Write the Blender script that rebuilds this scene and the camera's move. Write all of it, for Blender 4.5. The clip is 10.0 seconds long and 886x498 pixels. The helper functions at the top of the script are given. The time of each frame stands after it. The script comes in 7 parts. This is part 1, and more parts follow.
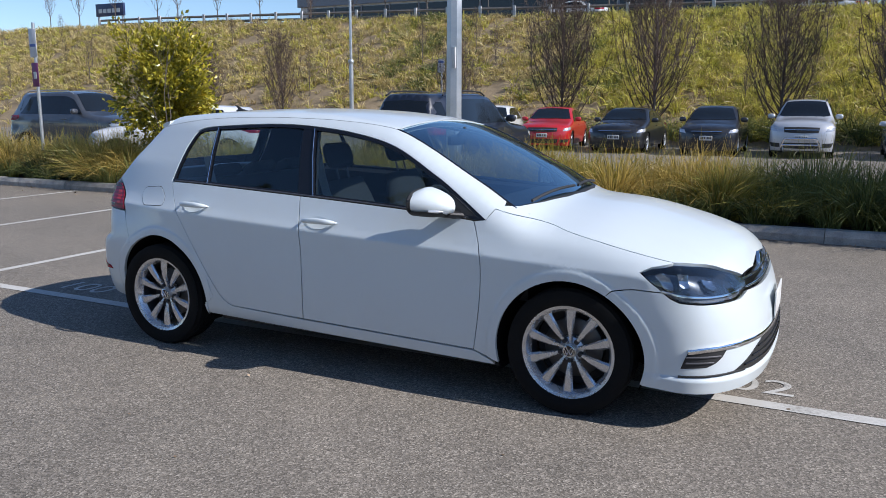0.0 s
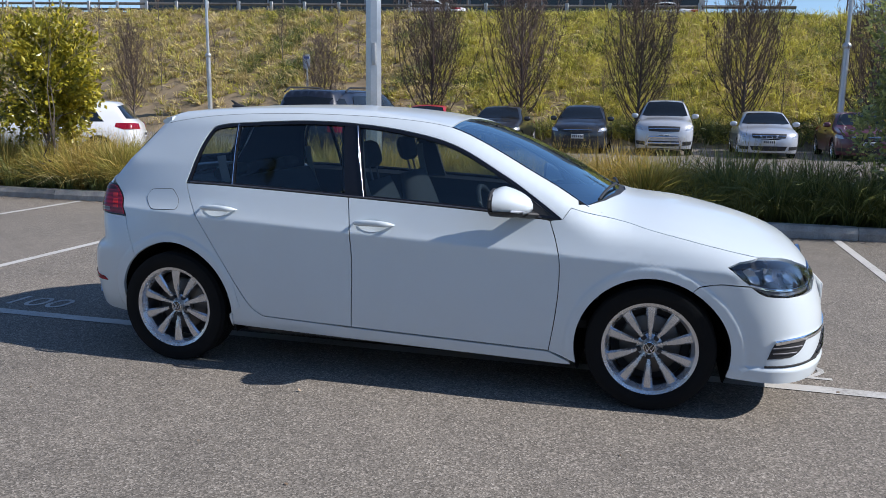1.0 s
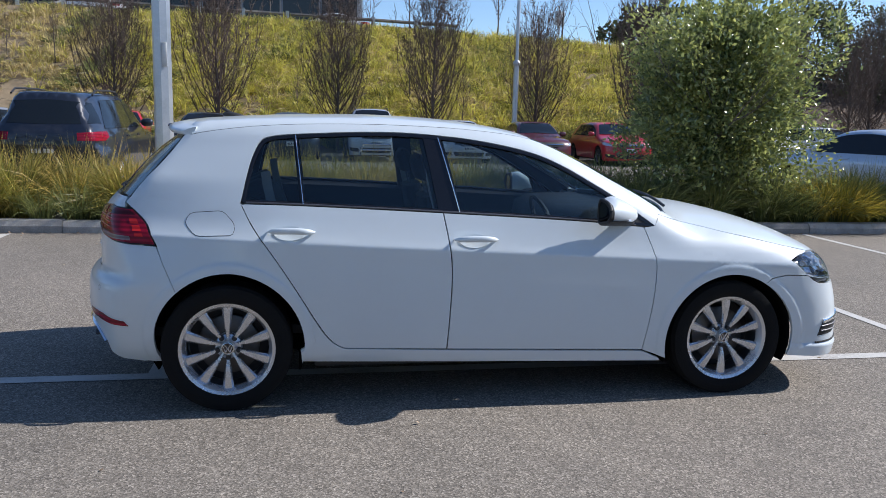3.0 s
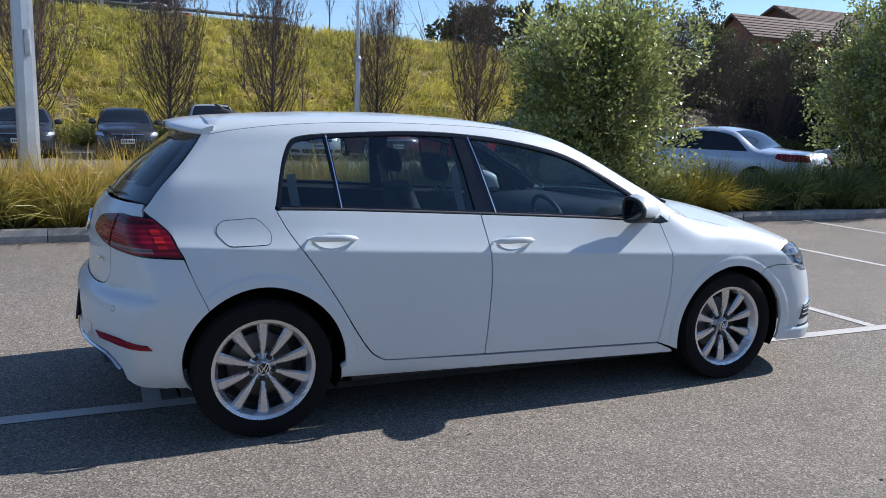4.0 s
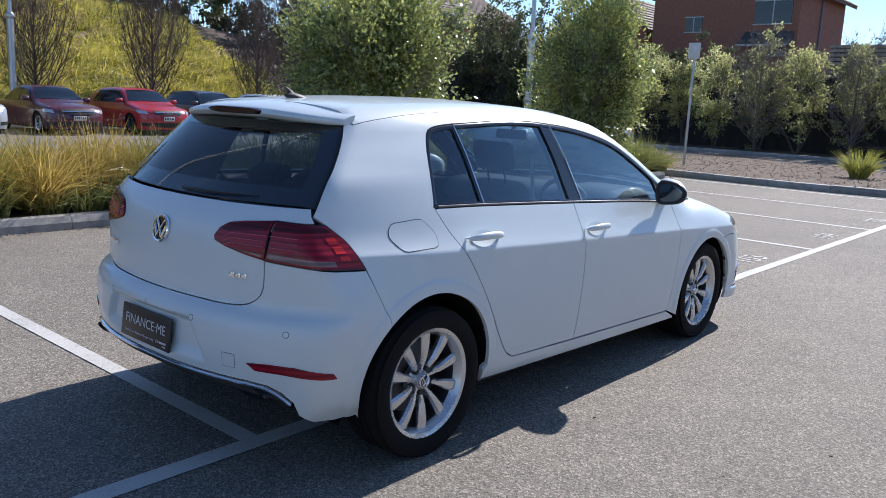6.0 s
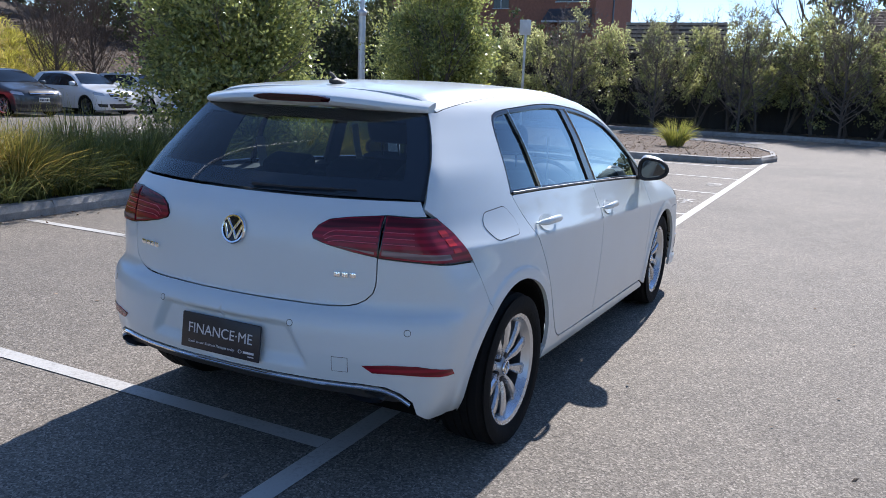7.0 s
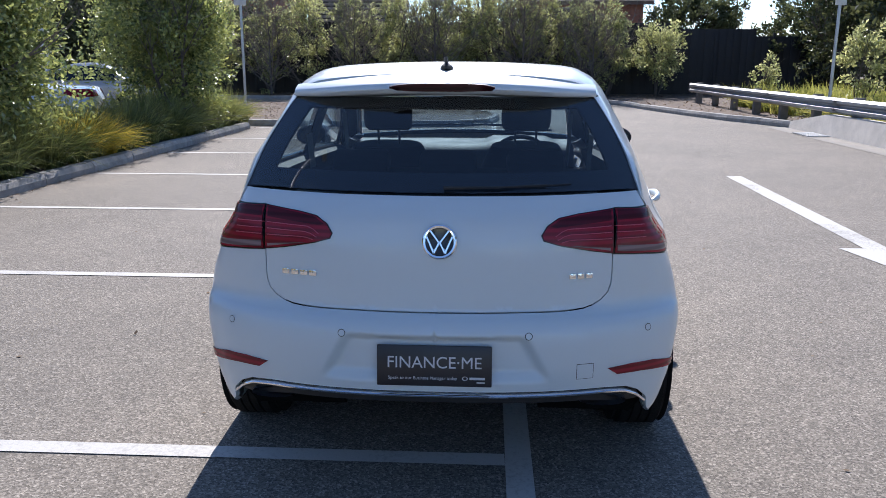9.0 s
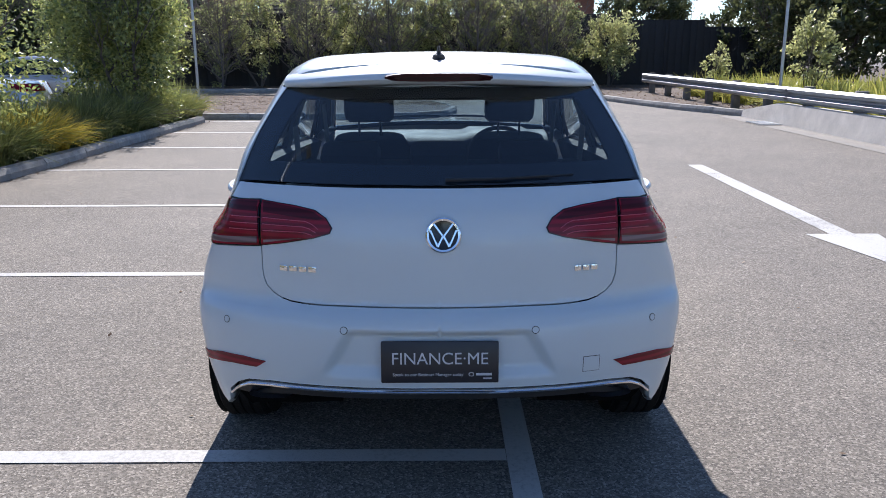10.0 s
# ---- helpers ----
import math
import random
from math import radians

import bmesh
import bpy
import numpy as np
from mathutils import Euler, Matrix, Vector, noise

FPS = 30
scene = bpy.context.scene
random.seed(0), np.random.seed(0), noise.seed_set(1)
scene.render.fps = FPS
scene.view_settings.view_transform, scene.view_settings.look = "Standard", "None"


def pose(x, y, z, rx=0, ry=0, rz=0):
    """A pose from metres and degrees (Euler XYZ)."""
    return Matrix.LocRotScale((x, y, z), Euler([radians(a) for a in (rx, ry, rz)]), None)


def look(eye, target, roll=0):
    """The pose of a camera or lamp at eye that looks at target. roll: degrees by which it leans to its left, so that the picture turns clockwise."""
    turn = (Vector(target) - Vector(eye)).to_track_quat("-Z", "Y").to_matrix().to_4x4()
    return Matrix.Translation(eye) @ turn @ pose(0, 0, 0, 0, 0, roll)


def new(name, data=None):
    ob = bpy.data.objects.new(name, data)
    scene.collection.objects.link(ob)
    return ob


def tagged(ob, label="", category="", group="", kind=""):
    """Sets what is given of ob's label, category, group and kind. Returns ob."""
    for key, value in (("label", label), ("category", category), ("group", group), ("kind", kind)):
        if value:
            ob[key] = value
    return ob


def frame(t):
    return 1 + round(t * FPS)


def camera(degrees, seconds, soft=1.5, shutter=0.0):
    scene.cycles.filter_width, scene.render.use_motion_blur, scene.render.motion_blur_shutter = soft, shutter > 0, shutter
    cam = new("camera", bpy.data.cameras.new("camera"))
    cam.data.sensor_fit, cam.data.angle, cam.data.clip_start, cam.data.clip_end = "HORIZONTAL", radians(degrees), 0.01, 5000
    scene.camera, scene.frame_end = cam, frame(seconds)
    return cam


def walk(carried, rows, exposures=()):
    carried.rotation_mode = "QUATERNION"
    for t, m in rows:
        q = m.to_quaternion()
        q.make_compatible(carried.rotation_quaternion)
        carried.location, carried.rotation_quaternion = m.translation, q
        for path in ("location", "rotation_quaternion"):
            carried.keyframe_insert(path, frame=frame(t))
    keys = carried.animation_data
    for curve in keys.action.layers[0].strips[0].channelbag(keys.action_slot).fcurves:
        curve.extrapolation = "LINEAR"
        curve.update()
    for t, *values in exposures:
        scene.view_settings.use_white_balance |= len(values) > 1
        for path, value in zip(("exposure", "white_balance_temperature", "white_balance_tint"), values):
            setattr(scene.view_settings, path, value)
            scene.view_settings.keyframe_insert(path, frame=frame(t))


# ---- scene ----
cam = camera(58.1, 10.0, soft=0.5)
PATH = [
    (0, (2.418, -4.451, 1.486), (1.547, -2.687, 1.131), 0.2),
    (0.5, (1.88, -4.621, 1.463), (1.205, -2.772, 1.11), 0.7),
    (1, (1.31, -4.741, 1.475), (0.8, -2.84, 1.117), 0.8),
    (1.5, (0.75, -4.832, 1.481), (0.48, -2.882, 1.13), 1.0),
    (2, (0.175, -4.844, 1.484), (0.106, -2.876, 1.138), 1.2),
    (2.5, (-0.386, -4.84, 1.48), (-0.226, -2.875, 1.144), 1.5),
    (2.7, (-0.628, -4.806, 1.472), (-0.386, -2.848, 1.14), 1.6),
    (3.8, (-1.761, -4.437, 1.419), (-1.084, -2.581, 1.105), 1.4),
    (4, (-1.958, -4.305, 1.436), (-1.175, -2.493, 1.115), 1.7),
    (4.5, (-2.436, -4.017, 1.427), (-1.419, -2.328, 1.091), 2.2),
    (5, (-2.861, -3.642, 1.399), (-1.655, -2.084, 1.055), 2.2),
    (5.2, (-3.018, -3.488, 1.395), (-1.756, -1.976, 1.052), 2.3),
    (6.3, (-3.868, -2.674, 1.452), (-2.298, -1.493, 1.078), 2.7),
    (6.5, (-3.993, -2.485, 1.443), (-2.371, -1.381, 1.059), 2.6),
    (7, (-4.241, -1.996, 1.44), (-2.491, -1.115, 1.04), 2.3),
    (7.5, (-4.381, -1.459, 1.435), (-2.562, -0.751, 1.002), 1.3),
    (8, (-4.487, -0.952, 1.464), (-2.601, -0.465, 1.014), 0.5),
    (8.5, (-4.49, -0.483, 1.455), (-2.563, -0.186, 1.01), -0.6),
    (9, (-4.509, -0.164, 1.459), (-2.565, -0.055, 1.003), 0.1),
    (9.5, (-4.503, -0.031, 1.45), (-2.559, -0.006, 0.98), 0.2),
    (10, (-4.457, -0.004, 1.45), (-2.514, -0.01, 0.975), -0.2),
]
walk(cam, [(t, look(eye, target, roll)) for t, eye, target, roll in PATH],
     [(0.0, 0.22, 6010, 13), (2.5, 0.33, 6000, 13), (5.0, 0.42, 5970, 13), (7.5, 0.62, 5970, 15), (10.0, 0.64, 6000, 16)])


# ---- light: a clear late-winter day, the sun ahead of the parked car ----
SUN_WAY = Vector((1.25, 0.066, 1.0)).normalized()
sky_world = bpy.data.worlds.new("clear_sky")
scene.world = sky_world
sky_world.use_nodes = True
sky_nodes = sky_world.node_tree.nodes
sky_tex = sky_nodes.new("ShaderNodeTexSky")
sky_tex.sky_type, sky_tex.sun_disc = "NISHITA", False
sky_tex.sun_elevation, sky_tex.sun_rotation = radians(38.6), radians(86)
sky_tex.air_density, sky_tex.dust_density, sky_tex.ozone_density = 0.9, 0.02, 3.6
sky_world.node_tree.links.new(sky_tex.outputs[0], sky_nodes["Background"].inputs[0])
sky_nodes["Background"].inputs[1].default_value = 0.112
sun_data = bpy.data.lights.new("sun", "SUN")
sun_data.energy, sun_data.angle, sun_data.color = 5.1, radians(0.53), (1.0, 0.94, 0.85)
sun_lamp = new("sun", sun_data)
sun_lamp.matrix_world = look(SUN_WAY * 60, (0, 0, 0))

# ---- making meshes ----
class Geo:
    """Vertices and faces gathered for one mesh."""

    def __init__(self):
        self.v, self.f, self.n = [], [], 0

    def add(self, verts, faces):
        verts = [tuple(map(float, q)) for q in verts]
        self.f += [tuple(i + self.n for i in q) for q in faces]
        self.v += verts
        self.n += len(verts)
        return self

    def loft(self, rings, closed=True, caps=True):
        rings = [np.asarray(r, float) for r in rings]
        m = len(rings[0])
        faces = []
        for i in range(len(rings) - 1):
            for j in range(m if closed else m - 1):
                k = (j + 1) % m
                faces.append((i * m + j, i * m + k, (i + 1) * m + k, (i + 1) * m + j))
        if caps and closed:
            faces += [tuple(range(m))[::-1], tuple((len(rings) - 1) * m + j for j in range(m))]
        return self.add(np.concatenate(rings), faces)

    def tube(self, pts, radii, n=8, caps=True):
        pts = [Vector(q) for q in pts]
        if not hasattr(radii, "__len__"):
            radii = [radii] * len(pts)
        rings = []
        for i, q in enumerate(pts):
            t = (pts[min(i + 1, len(pts) - 1)] - pts[max(i - 1, 0)]).normalized()
            a = t.cross(Vector((0, 0, 1)) if abs(t.z) < 0.9 else Vector((1, 0, 0))).normalized()
            b = t.cross(a)
            rings.append([q + (a * math.cos(w) + b * math.sin(w)) * radii[i] for w in (2 * math.pi * k / n for k in range(n))])
        return self.loft(rings, True, caps)

    def lathe(self, profile, c=(0, 0, 0), axis="y", n=32, caps=False):
        """profile: (radius, along the axis)."""
        rings = []
        for r, h in profile:
            ring = []
            for k in range(n):
                w = 2 * math.pi * k / n
                p, q = r * math.cos(w), r * math.sin(w)
                ring.append({"y": (p, h, -q), "z": (p, q, h), "x": (h, p, q)}[axis])
            rings.append(np.array(ring) + np.array(c))
        return self.loft(rings, True, caps)

    def box(self, lo, hi, bevel=0.0, m=None):
        (x0, y0, z0), (x1, y1, z1) = lo, hi
        b = min(bevel, 0.49 * min(abs(x1 - x0), abs(y1 - y0), abs(z1 - z0)))
        bm = bmesh.new()
        bmesh.ops.create_cube(bm, size=1)
        for q in bm.verts:
            q.co = Vector(((x0 + x1) / 2 + q.co.x * (x1 - x0), (y0 + y1) / 2 + q.co.y * (y1 - y0), (z0 + z1) / 2 + q.co.z * (z1 - z0)))
        if b > 0:
            bmesh.ops.bevel(bm, geom=bm.edges[:], offset=b, segments=2, affect="EDGES", profile=0.5)
        if m is not None:
            bm.transform(m)
        bm.verts.index_update()
        self.add([q.co for q in bm.verts], [[q.index for q in f.verts] for f in bm.faces])
        bm.free()
        return self

    def ball(self, c, r, n=12, power=1.0):
        """An ellipsoid; power below 1 makes it boxier."""
        rings = []
        for i in range(n + 1):
            a = math.pi * (i / n - 0.5)
            ring = []
            for k in range(2 * n):
                w = math.pi * k / n
                e = lambda q: math.copysign(abs(q) ** power, q)
                ring.append((c[0] + r[0] * e(math.cos(a)) * e(math.cos(w)), c[1] + r[1] * e(math.cos(a)) * e(math.sin(w)), c[2] + r[2] * e(math.sin(a))))
            rings.append(ring)
        return self.loft(rings, True, False)

    def mesh(self, name, material, smooth=True, angle=35):
        me = bpy.data.meshes.new(name)
        me.from_pydata(self.v, [], self.f)
        if material is not None:
            me.materials.append(material)
        if smooth:
            me.polygons.foreach_set("use_smooth", [True] * len(me.polygons))
            me.update()
            me.set_sharp_from_angle(angle=radians(angle))
        me.update()
        return me


def part(name, geo, material, parent, label="", at=None, smooth=True, angle=35):
    me = geo.mesh(name, material, smooth, angle) if isinstance(geo, Geo) else geo
    ob = new(name, me)
    ob.parent = parent
    if at is not None:
        ob.matrix_basis = at
    if label:
        ob["label"] = label
    return ob


def thing(name, label, category, at=None, group="", kind="", geo=None, material=None, smooth=True, angle=35):
    ob = new(name, geo.mesh(name, material, smooth, angle) if geo is not None else None)
    if at is not None:
        ob.matrix_basis = at
    return tagged(ob, label, category, group, kind)


def text_mesh(body, size, material, depth=0.0, align="CENTER"):
    cu = bpy.data.curves.new("lettering", "FONT")
    cu.body, cu.size, cu.align_x, cu.align_y, cu.extrude = body, size, align, "CENTER", depth
    ob = new("lettering", cu)
    me = bpy.data.meshes.new_from_object(ob.evaluated_get(bpy.context.evaluated_depsgraph_get()))
    bpy.data.objects.remove(ob)
    me.materials.clear()
    me.materials.append(material)
    return me

# ---- materials ----
def node(tree, kind, **inputs):
    n = tree.nodes.new(kind)
    for key, value in inputs.items():
        n.inputs[key.replace("_", " ")].default_value = value
    return n


def ramp(tree, fac, stops):
    n = tree.nodes.new("ShaderNodeValToRGB")
    while len(n.color_ramp.elements) < len(stops):
        n.color_ramp.elements.new(0.5)
    for e, (q, c) in zip(n.color_ramp.elements, stops):
        e.position, e.color = q, (*c, 1)
    tree.links.new(fac, n.inputs[0])
    return n.outputs[0]


def blank(name):
    m = bpy.data.materials.new(name)
    m.use_nodes = True
    return m, m.node_tree, m.node_tree.nodes["Principled BSDF"]


def coords(tree, scale=(1, 1, 1)):
    c = tree.nodes.new("ShaderNodeTexCoord")
    mp = tree.nodes.new("ShaderNodeMapping")
    mp.inputs["Scale"].default_value = scale
    tree.links.new(c.outputs["Object"], mp.inputs[0])
    return mp.outputs[0]


def noisy(tree, vec, scale, detail=4.0, rough=0.6):
    n = node(tree, "ShaderNodeTexNoise", Scale=scale, Detail=detail, Roughness=rough)
    tree.links.new(vec, n.inputs["Vector"])
    return n.outputs[0]


def bumped(tree, bsdf, height, strength, distance):
    b = node(tree, "ShaderNodeBump", Strength=strength, Distance=distance)
    tree.links.new(height, b.inputs["Height"])
    tree.links.new(b.outputs[0], bsdf.inputs["Normal"])


def mixed(tree, fac, a, b, kind="MIX"):
    n = tree.nodes.new("ShaderNodeMix")
    n.data_type, n.blend_type = "RGBA", kind
    for q, s in ((fac, 0), (a, 6), (b, 7)):
        if isinstance(q, (int, float)):
            n.inputs[s].default_value = q
        elif isinstance(q, tuple):
            n.inputs[s].default_value = (*q, 1)
        else:
            tree.links.new(q, n.inputs[s])
    return n.outputs[2]


def plain(name, colour, rough=0.5, metal=0.0, vary=0.12, scale=6.0, bump=0.0, bump_scale=60.0, coat=0.0, spread=0.0, sheen=0.0):
    """A surface with a slow stain and a fine grain. spread: brightness change from object to object."""
    m, t, b = blank(name)
    vec = coords(t)
    slow, fine = noisy(t, vec, scale, 5), noisy(t, vec, scale * 14, 3)
    lo, hi = tuple(c * (1 - vary) for c in colour), tuple(min(1, c * (1 + vary)) for c in colour)
    col = ramp(t, slow, [(0.3, lo), (0.7, hi)])
    col = mixed(t, vary, col, ramp(t, fine, [(0.35, tuple(0.6 * c for c in colour)), (0.65, tuple(min(1, 1.3 * c) for c in colour))]))
    if spread:
        info = t.nodes.new("ShaderNodeObjectInfo")
        col = mixed(t, 1.0, col, ramp(t, info.outputs["Random"], [(0, (1 - spread,) * 3), (1, (1,) * 3)]), "MULTIPLY")
    t.links.new(col, b.inputs["Base Color"])
    r = node(t, "ShaderNodeMapRange", From_Min=0.3, From_Max=0.7, To_Min=max(0.02, rough - 0.08), To_Max=min(1, rough + 0.08))
    t.links.new(slow, r.inputs[0])
    t.links.new(r.outputs[0], b.inputs["Roughness"])
    b.inputs["Metallic"].default_value = metal
    b.inputs["Coat Weight"].default_value = coat
    b.inputs["Coat Roughness"].default_value = 0.04
    if bump:
        bumped(t, b, noisy(t, vec, bump_scale, 4), bump, 0.01)
    return m


def paint(name, colour, metal=0.0, rough=0.35, coat=1.0):
    """Car paint under clear lacquer, with a faint film of dust."""
    m, t, b = blank(name)
    vec = coords(t)
    dust = noisy(t, vec, 2.3, 6, 0.7)
    col = mixed(t, ramp(t, dust, [(0.45, (0, 0, 0)), (0.85, (0.1, 0.1, 0.1))]), colour, (0.42, 0.40, 0.37))
    t.links.new(col, b.inputs["Base Color"])
    b.inputs["Metallic"].default_value = metal
    b.inputs["Roughness"].default_value = rough
    b.inputs["Coat Weight"].default_value = coat
    r = node(t, "ShaderNodeMapRange", From_Min=0.3, From_Max=0.8, To_Min=0.02, To_Max=0.10)
    t.links.new(dust, r.inputs[0])
    t.links.new(r.outputs[0], b.inputs["Coat Roughness"])
    return m


def pane(name, tint, rough=0.0, face_on=0.08, rise=3.3, sheen=(1, 1, 1)):
    """Thin window glass: tinted through, mirror-like at grazing angles."""
    m = bpy.data.materials.new(name)
    m.use_nodes = True
    t = m.node_tree
    t.nodes.clear()
    out = t.nodes.new("ShaderNodeOutputMaterial")
    through_glass = t.nodes.new("ShaderNodeBsdfTransparent")
    through_glass.inputs[0].default_value = (*tint, 1)
    gloss = node(t, "ShaderNodeBsdfGlossy", Roughness=rough)
    gloss.inputs[0].default_value = (*sheen, 1)
    slant = node(t, "ShaderNodeLayerWeight", Blend=0.5)
    power = t.nodes.new("ShaderNodeMath")
    power.operation = "POWER"
    t.links.new(slant.outputs["Facing"], power.inputs[0])
    power.inputs[1].default_value = rise
    fres = node(t, "ShaderNodeMapRange", To_Min=face_on, To_Max=1.0)
    t.links.new(power.outputs[0], fres.inputs[0])
    mix = t.nodes.new("ShaderNodeMixShader")
    t.links.new(fres.outputs[0], mix.inputs[0])
    t.links.new(through_glass.outputs[0], mix.inputs[1])
    t.links.new(gloss.outputs[0], mix.inputs[2])
    t.links.new(mix.outputs[0], out.inputs[0])
    return m


def asphalt():
    m, t, b = blank("asphalt")
    b.inputs["Specular IOR Level"].default_value = 0.30
    vec = coords(t)
    stone = node(t, "ShaderNodeTexVoronoi", Scale=132.0)
    t.links.new(vec, stone.inputs["Vector"])
    chips = ramp(t, stone.outputs["Color"], [(0.0, (0.040, 0.0365, 0.032)), (0.34, (0.138, 0.125, 0.107)), (0.70, (0.272, 0.247, 0.213)), (1.0, (0.58, 0.53, 0.465))])
    fine = noisy(t, vec, 240, 2, 0.6)
    col = mixed(t, 0.28, chips, ramp(t, fine, [(0.35, (0.072, 0.065, 0.056)), (0.7, (0.395, 0.358, 0.305))]))
    big = noisy(t, vec, 0.35, 6, 0.65)
    mid = noisy(t, vec, 3.0, 5, 0.6)
    patch = noisy(t, vec, 14.0, 4, 0.65)
    col = mixed(t, 1.0, col, ramp(t, big, [(0.3, (0.80, 0.79, 0.775)), (0.7, (1.05, 1.02, 0.985))]), "MULTIPLY")
    col = mixed(t, 1.0, col, ramp(t, mid, [(0.3, (0.91, 0.91, 0.91)), (0.7, (1.06, 1.06, 1.05))]), "MULTIPLY")
    col = mixed(t, 1.0, col, ramp(t, patch, [(0.3, (0.92, 0.92, 0.92)), (0.7, (1.07, 1.06, 1.05))]), "MULTIPLY")
    t.links.new(col, b.inputs["Base Color"])
    b.inputs["Roughness"].default_value = 0.85
    bumped(t, b, stone.outputs["Distance"], 0.30, 0.005)
    return m


def worn_paint(name="road_paint", wear_more=0.0):
    """White road marking, worn through to the stones."""
    m, t, b = blank(name)
    vec = coords(t)
    wear = noisy(t, vec, 55, 4, 0.75)
    slow = noisy(t, vec, 2.0, 4, 0.6)
    add = t.nodes.new("ShaderNodeMath")
    add.operation = "ADD"
    t.links.new(wear, add.inputs[0])
    t.links.new(slow, add.inputs[1])
    col = ramp(t, add.outputs[0], [(0.56 + wear_more, (0.15, 0.14, 0.125)), (0.76 + wear_more, (0.36, 0.345, 0.315)), (1.05, (0.51, 0.495, 0.46))])
    t.links.new(col, b.inputs["Base Color"])
    b.inputs["Roughness"].default_value = 0.75
    bumped(t, b, wear, 0.4, 0.004)
    return m


def blades(name, dark, light, tip, scale=0.8, gloss=0.5, clear=0.40, rough=0.42):
    """Leaves and blades: each one its own shade, drifting over the bed, a little light passing through."""
    m, t, b = blank(name)
    geo = t.nodes.new("ShaderNodeNewGeometry")
    vec = coords(t)
    patch = noisy(t, vec, scale, 4, 0.6)
    col = ramp(t, geo.outputs["Random Per Island"], [(0.0, dark), (0.6, light), (0.93, tip)])
    col = mixed(t, ramp(t, patch, [(0.35, (0, 0, 0)), (0.68, (0.65, 0.65, 0.65))]), col, tip)
    t.links.new(col, b.inputs["Base Color"])
    b.inputs["Roughness"].default_value = rough if gloss > 0.2 else 0.9
    b.inputs["Specular IOR Level"].default_value = gloss
    tr = t.nodes.new("ShaderNodeBsdfTranslucent")
    t.links.new(col, tr.inputs[0])
    mix = t.nodes.new("ShaderNodeMixShader")
    mix.inputs[0].default_value = clear
    t.links.new(b.outputs[0], mix.inputs[1])
    t.links.new(tr.outputs[0], mix.inputs[2])
    t.links.new(mix.outputs[0], t.nodes["Material Output"].inputs[0])
    return m


def tail_lens(name, colour, coat=0.35):
    m, t, b = blank(name)
    vec = coords(t)
    lines = node(t, "ShaderNodeTexWave", Scale=14.0, Distortion=0.0)
    lines.bands_direction = "Z"
    t.links.new(vec, lines.inputs["Vector"])
    t.links.new(ramp(t, lines.outputs[1], [(0.2, tuple(0.55 * c for c in colour)), (0.8, colour)]), b.inputs["Base Color"])
    b.inputs["Roughness"].default_value = 0.25
    b.inputs["Coat Weight"].default_value = coat
    b.inputs["Coat Roughness"].default_value = 0.03
    b.inputs["Specular IOR Level"].default_value = 0.25
    return m


def dulled(m, level):
    m.node_tree.nodes["Principled BSDF"].inputs["Specular IOR Level"].default_value = level
    return m


ASPHALT, ROAD_PAINT, NUMBER_PAINT = asphalt(), worn_paint(), worn_paint("worn_number_paint", 0.10)
WHITE_PAINT = paint("white_car_paint", (0.618, 0.676, 0.700), rough=0.42, coat=0.7)
BLACK_GLOSS = plain("gloss_black_trim", (0.008, 0.008, 0.010), 0.16, coat=0.15, vary=0.05)
WELL_BLACK = dulled(plain("wheel_well_black", (0.006, 0.006, 0.006), 0.9), 0.05)
BLACK_PLASTIC = plain("black_plastic", (0.02, 0.02, 0.021), 0.55, bump=0.15, bump_scale=300)
RUBBER = dulled(plain("tyre_rubber", (0.009, 0.009, 0.009), 0.88, bump=0.3, bump_scale=90), 0.2)
ALLOY = plain("silver_alloy", (0.62, 0.63, 0.65), 0.28, 0.75, vary=0.06, coat=0.4)
DARK_ALLOY = plain("dull_alloy", (0.11, 0.11, 0.12), 0.5, 0.6)
CHROME = plain("chrome", (0.85, 0.86, 0.88), 0.06, 1.0, vary=0.02)
STEEL = plain("galvanised_steel", (0.52, 0.54, 0.56), 0.42, 0.8, vary=0.12, scale=3, bump=0.05)
BRAKE = plain("brake_disc_iron", (0.14, 0.135, 0.13), 0.45, 0.8)
SIDE_GLASS = pane("side_window_glass", (0.64, 0.72, 0.74), face_on=0.06, rise=2.9, sheen=(0.86, 0.96, 1.0))
SCREEN_GLASS = pane("windscreen_glass", (0.60, 0.74, 0.80), face_on=0.30, rise=3.4, sheen=(0.72, 0.90, 1.0))
REAR_GLASS = pane("rear_window_glass", (0.62, 0.70, 0.73), face_on=0.08, rise=6.5)
LAMP_GLASS = pane("lamp_cover", (0.92, 0.95, 0.97))
SEAT_CLOTH = plain("charcoal_seat_cloth", (0.030, 0.031, 0.034), 0.85, bump=0.3, bump_scale=400)
CABIN_DARK = plain("dark_cabin_plastic", (0.028, 0.029, 0.031), 0.6, bump=0.2, bump_scale=250)
CABIN_PALE = plain("pale_headliner", (0.42, 0.42, 0.41), 0.9)
TAIL_RED = tail_lens("red_tail_lens", (0.27, 0.006, 0.024), 0.2)
TAIL_BRIGHT = tail_lens("lit_red_tail_lens", (0.62, 0.02, 0.02))
TAIL_LINE = plain("pale_red_light_line", (0.55, 0.08, 0.13), 0.4)
TAIL_DARK = tail_lens("dark_red_tail_lens", (0.085, 0.004, 0.012), 0.1)
TAIL_CLEAR = tail_lens("clear_tail_lens", (0.26, 0.18, 0.19))
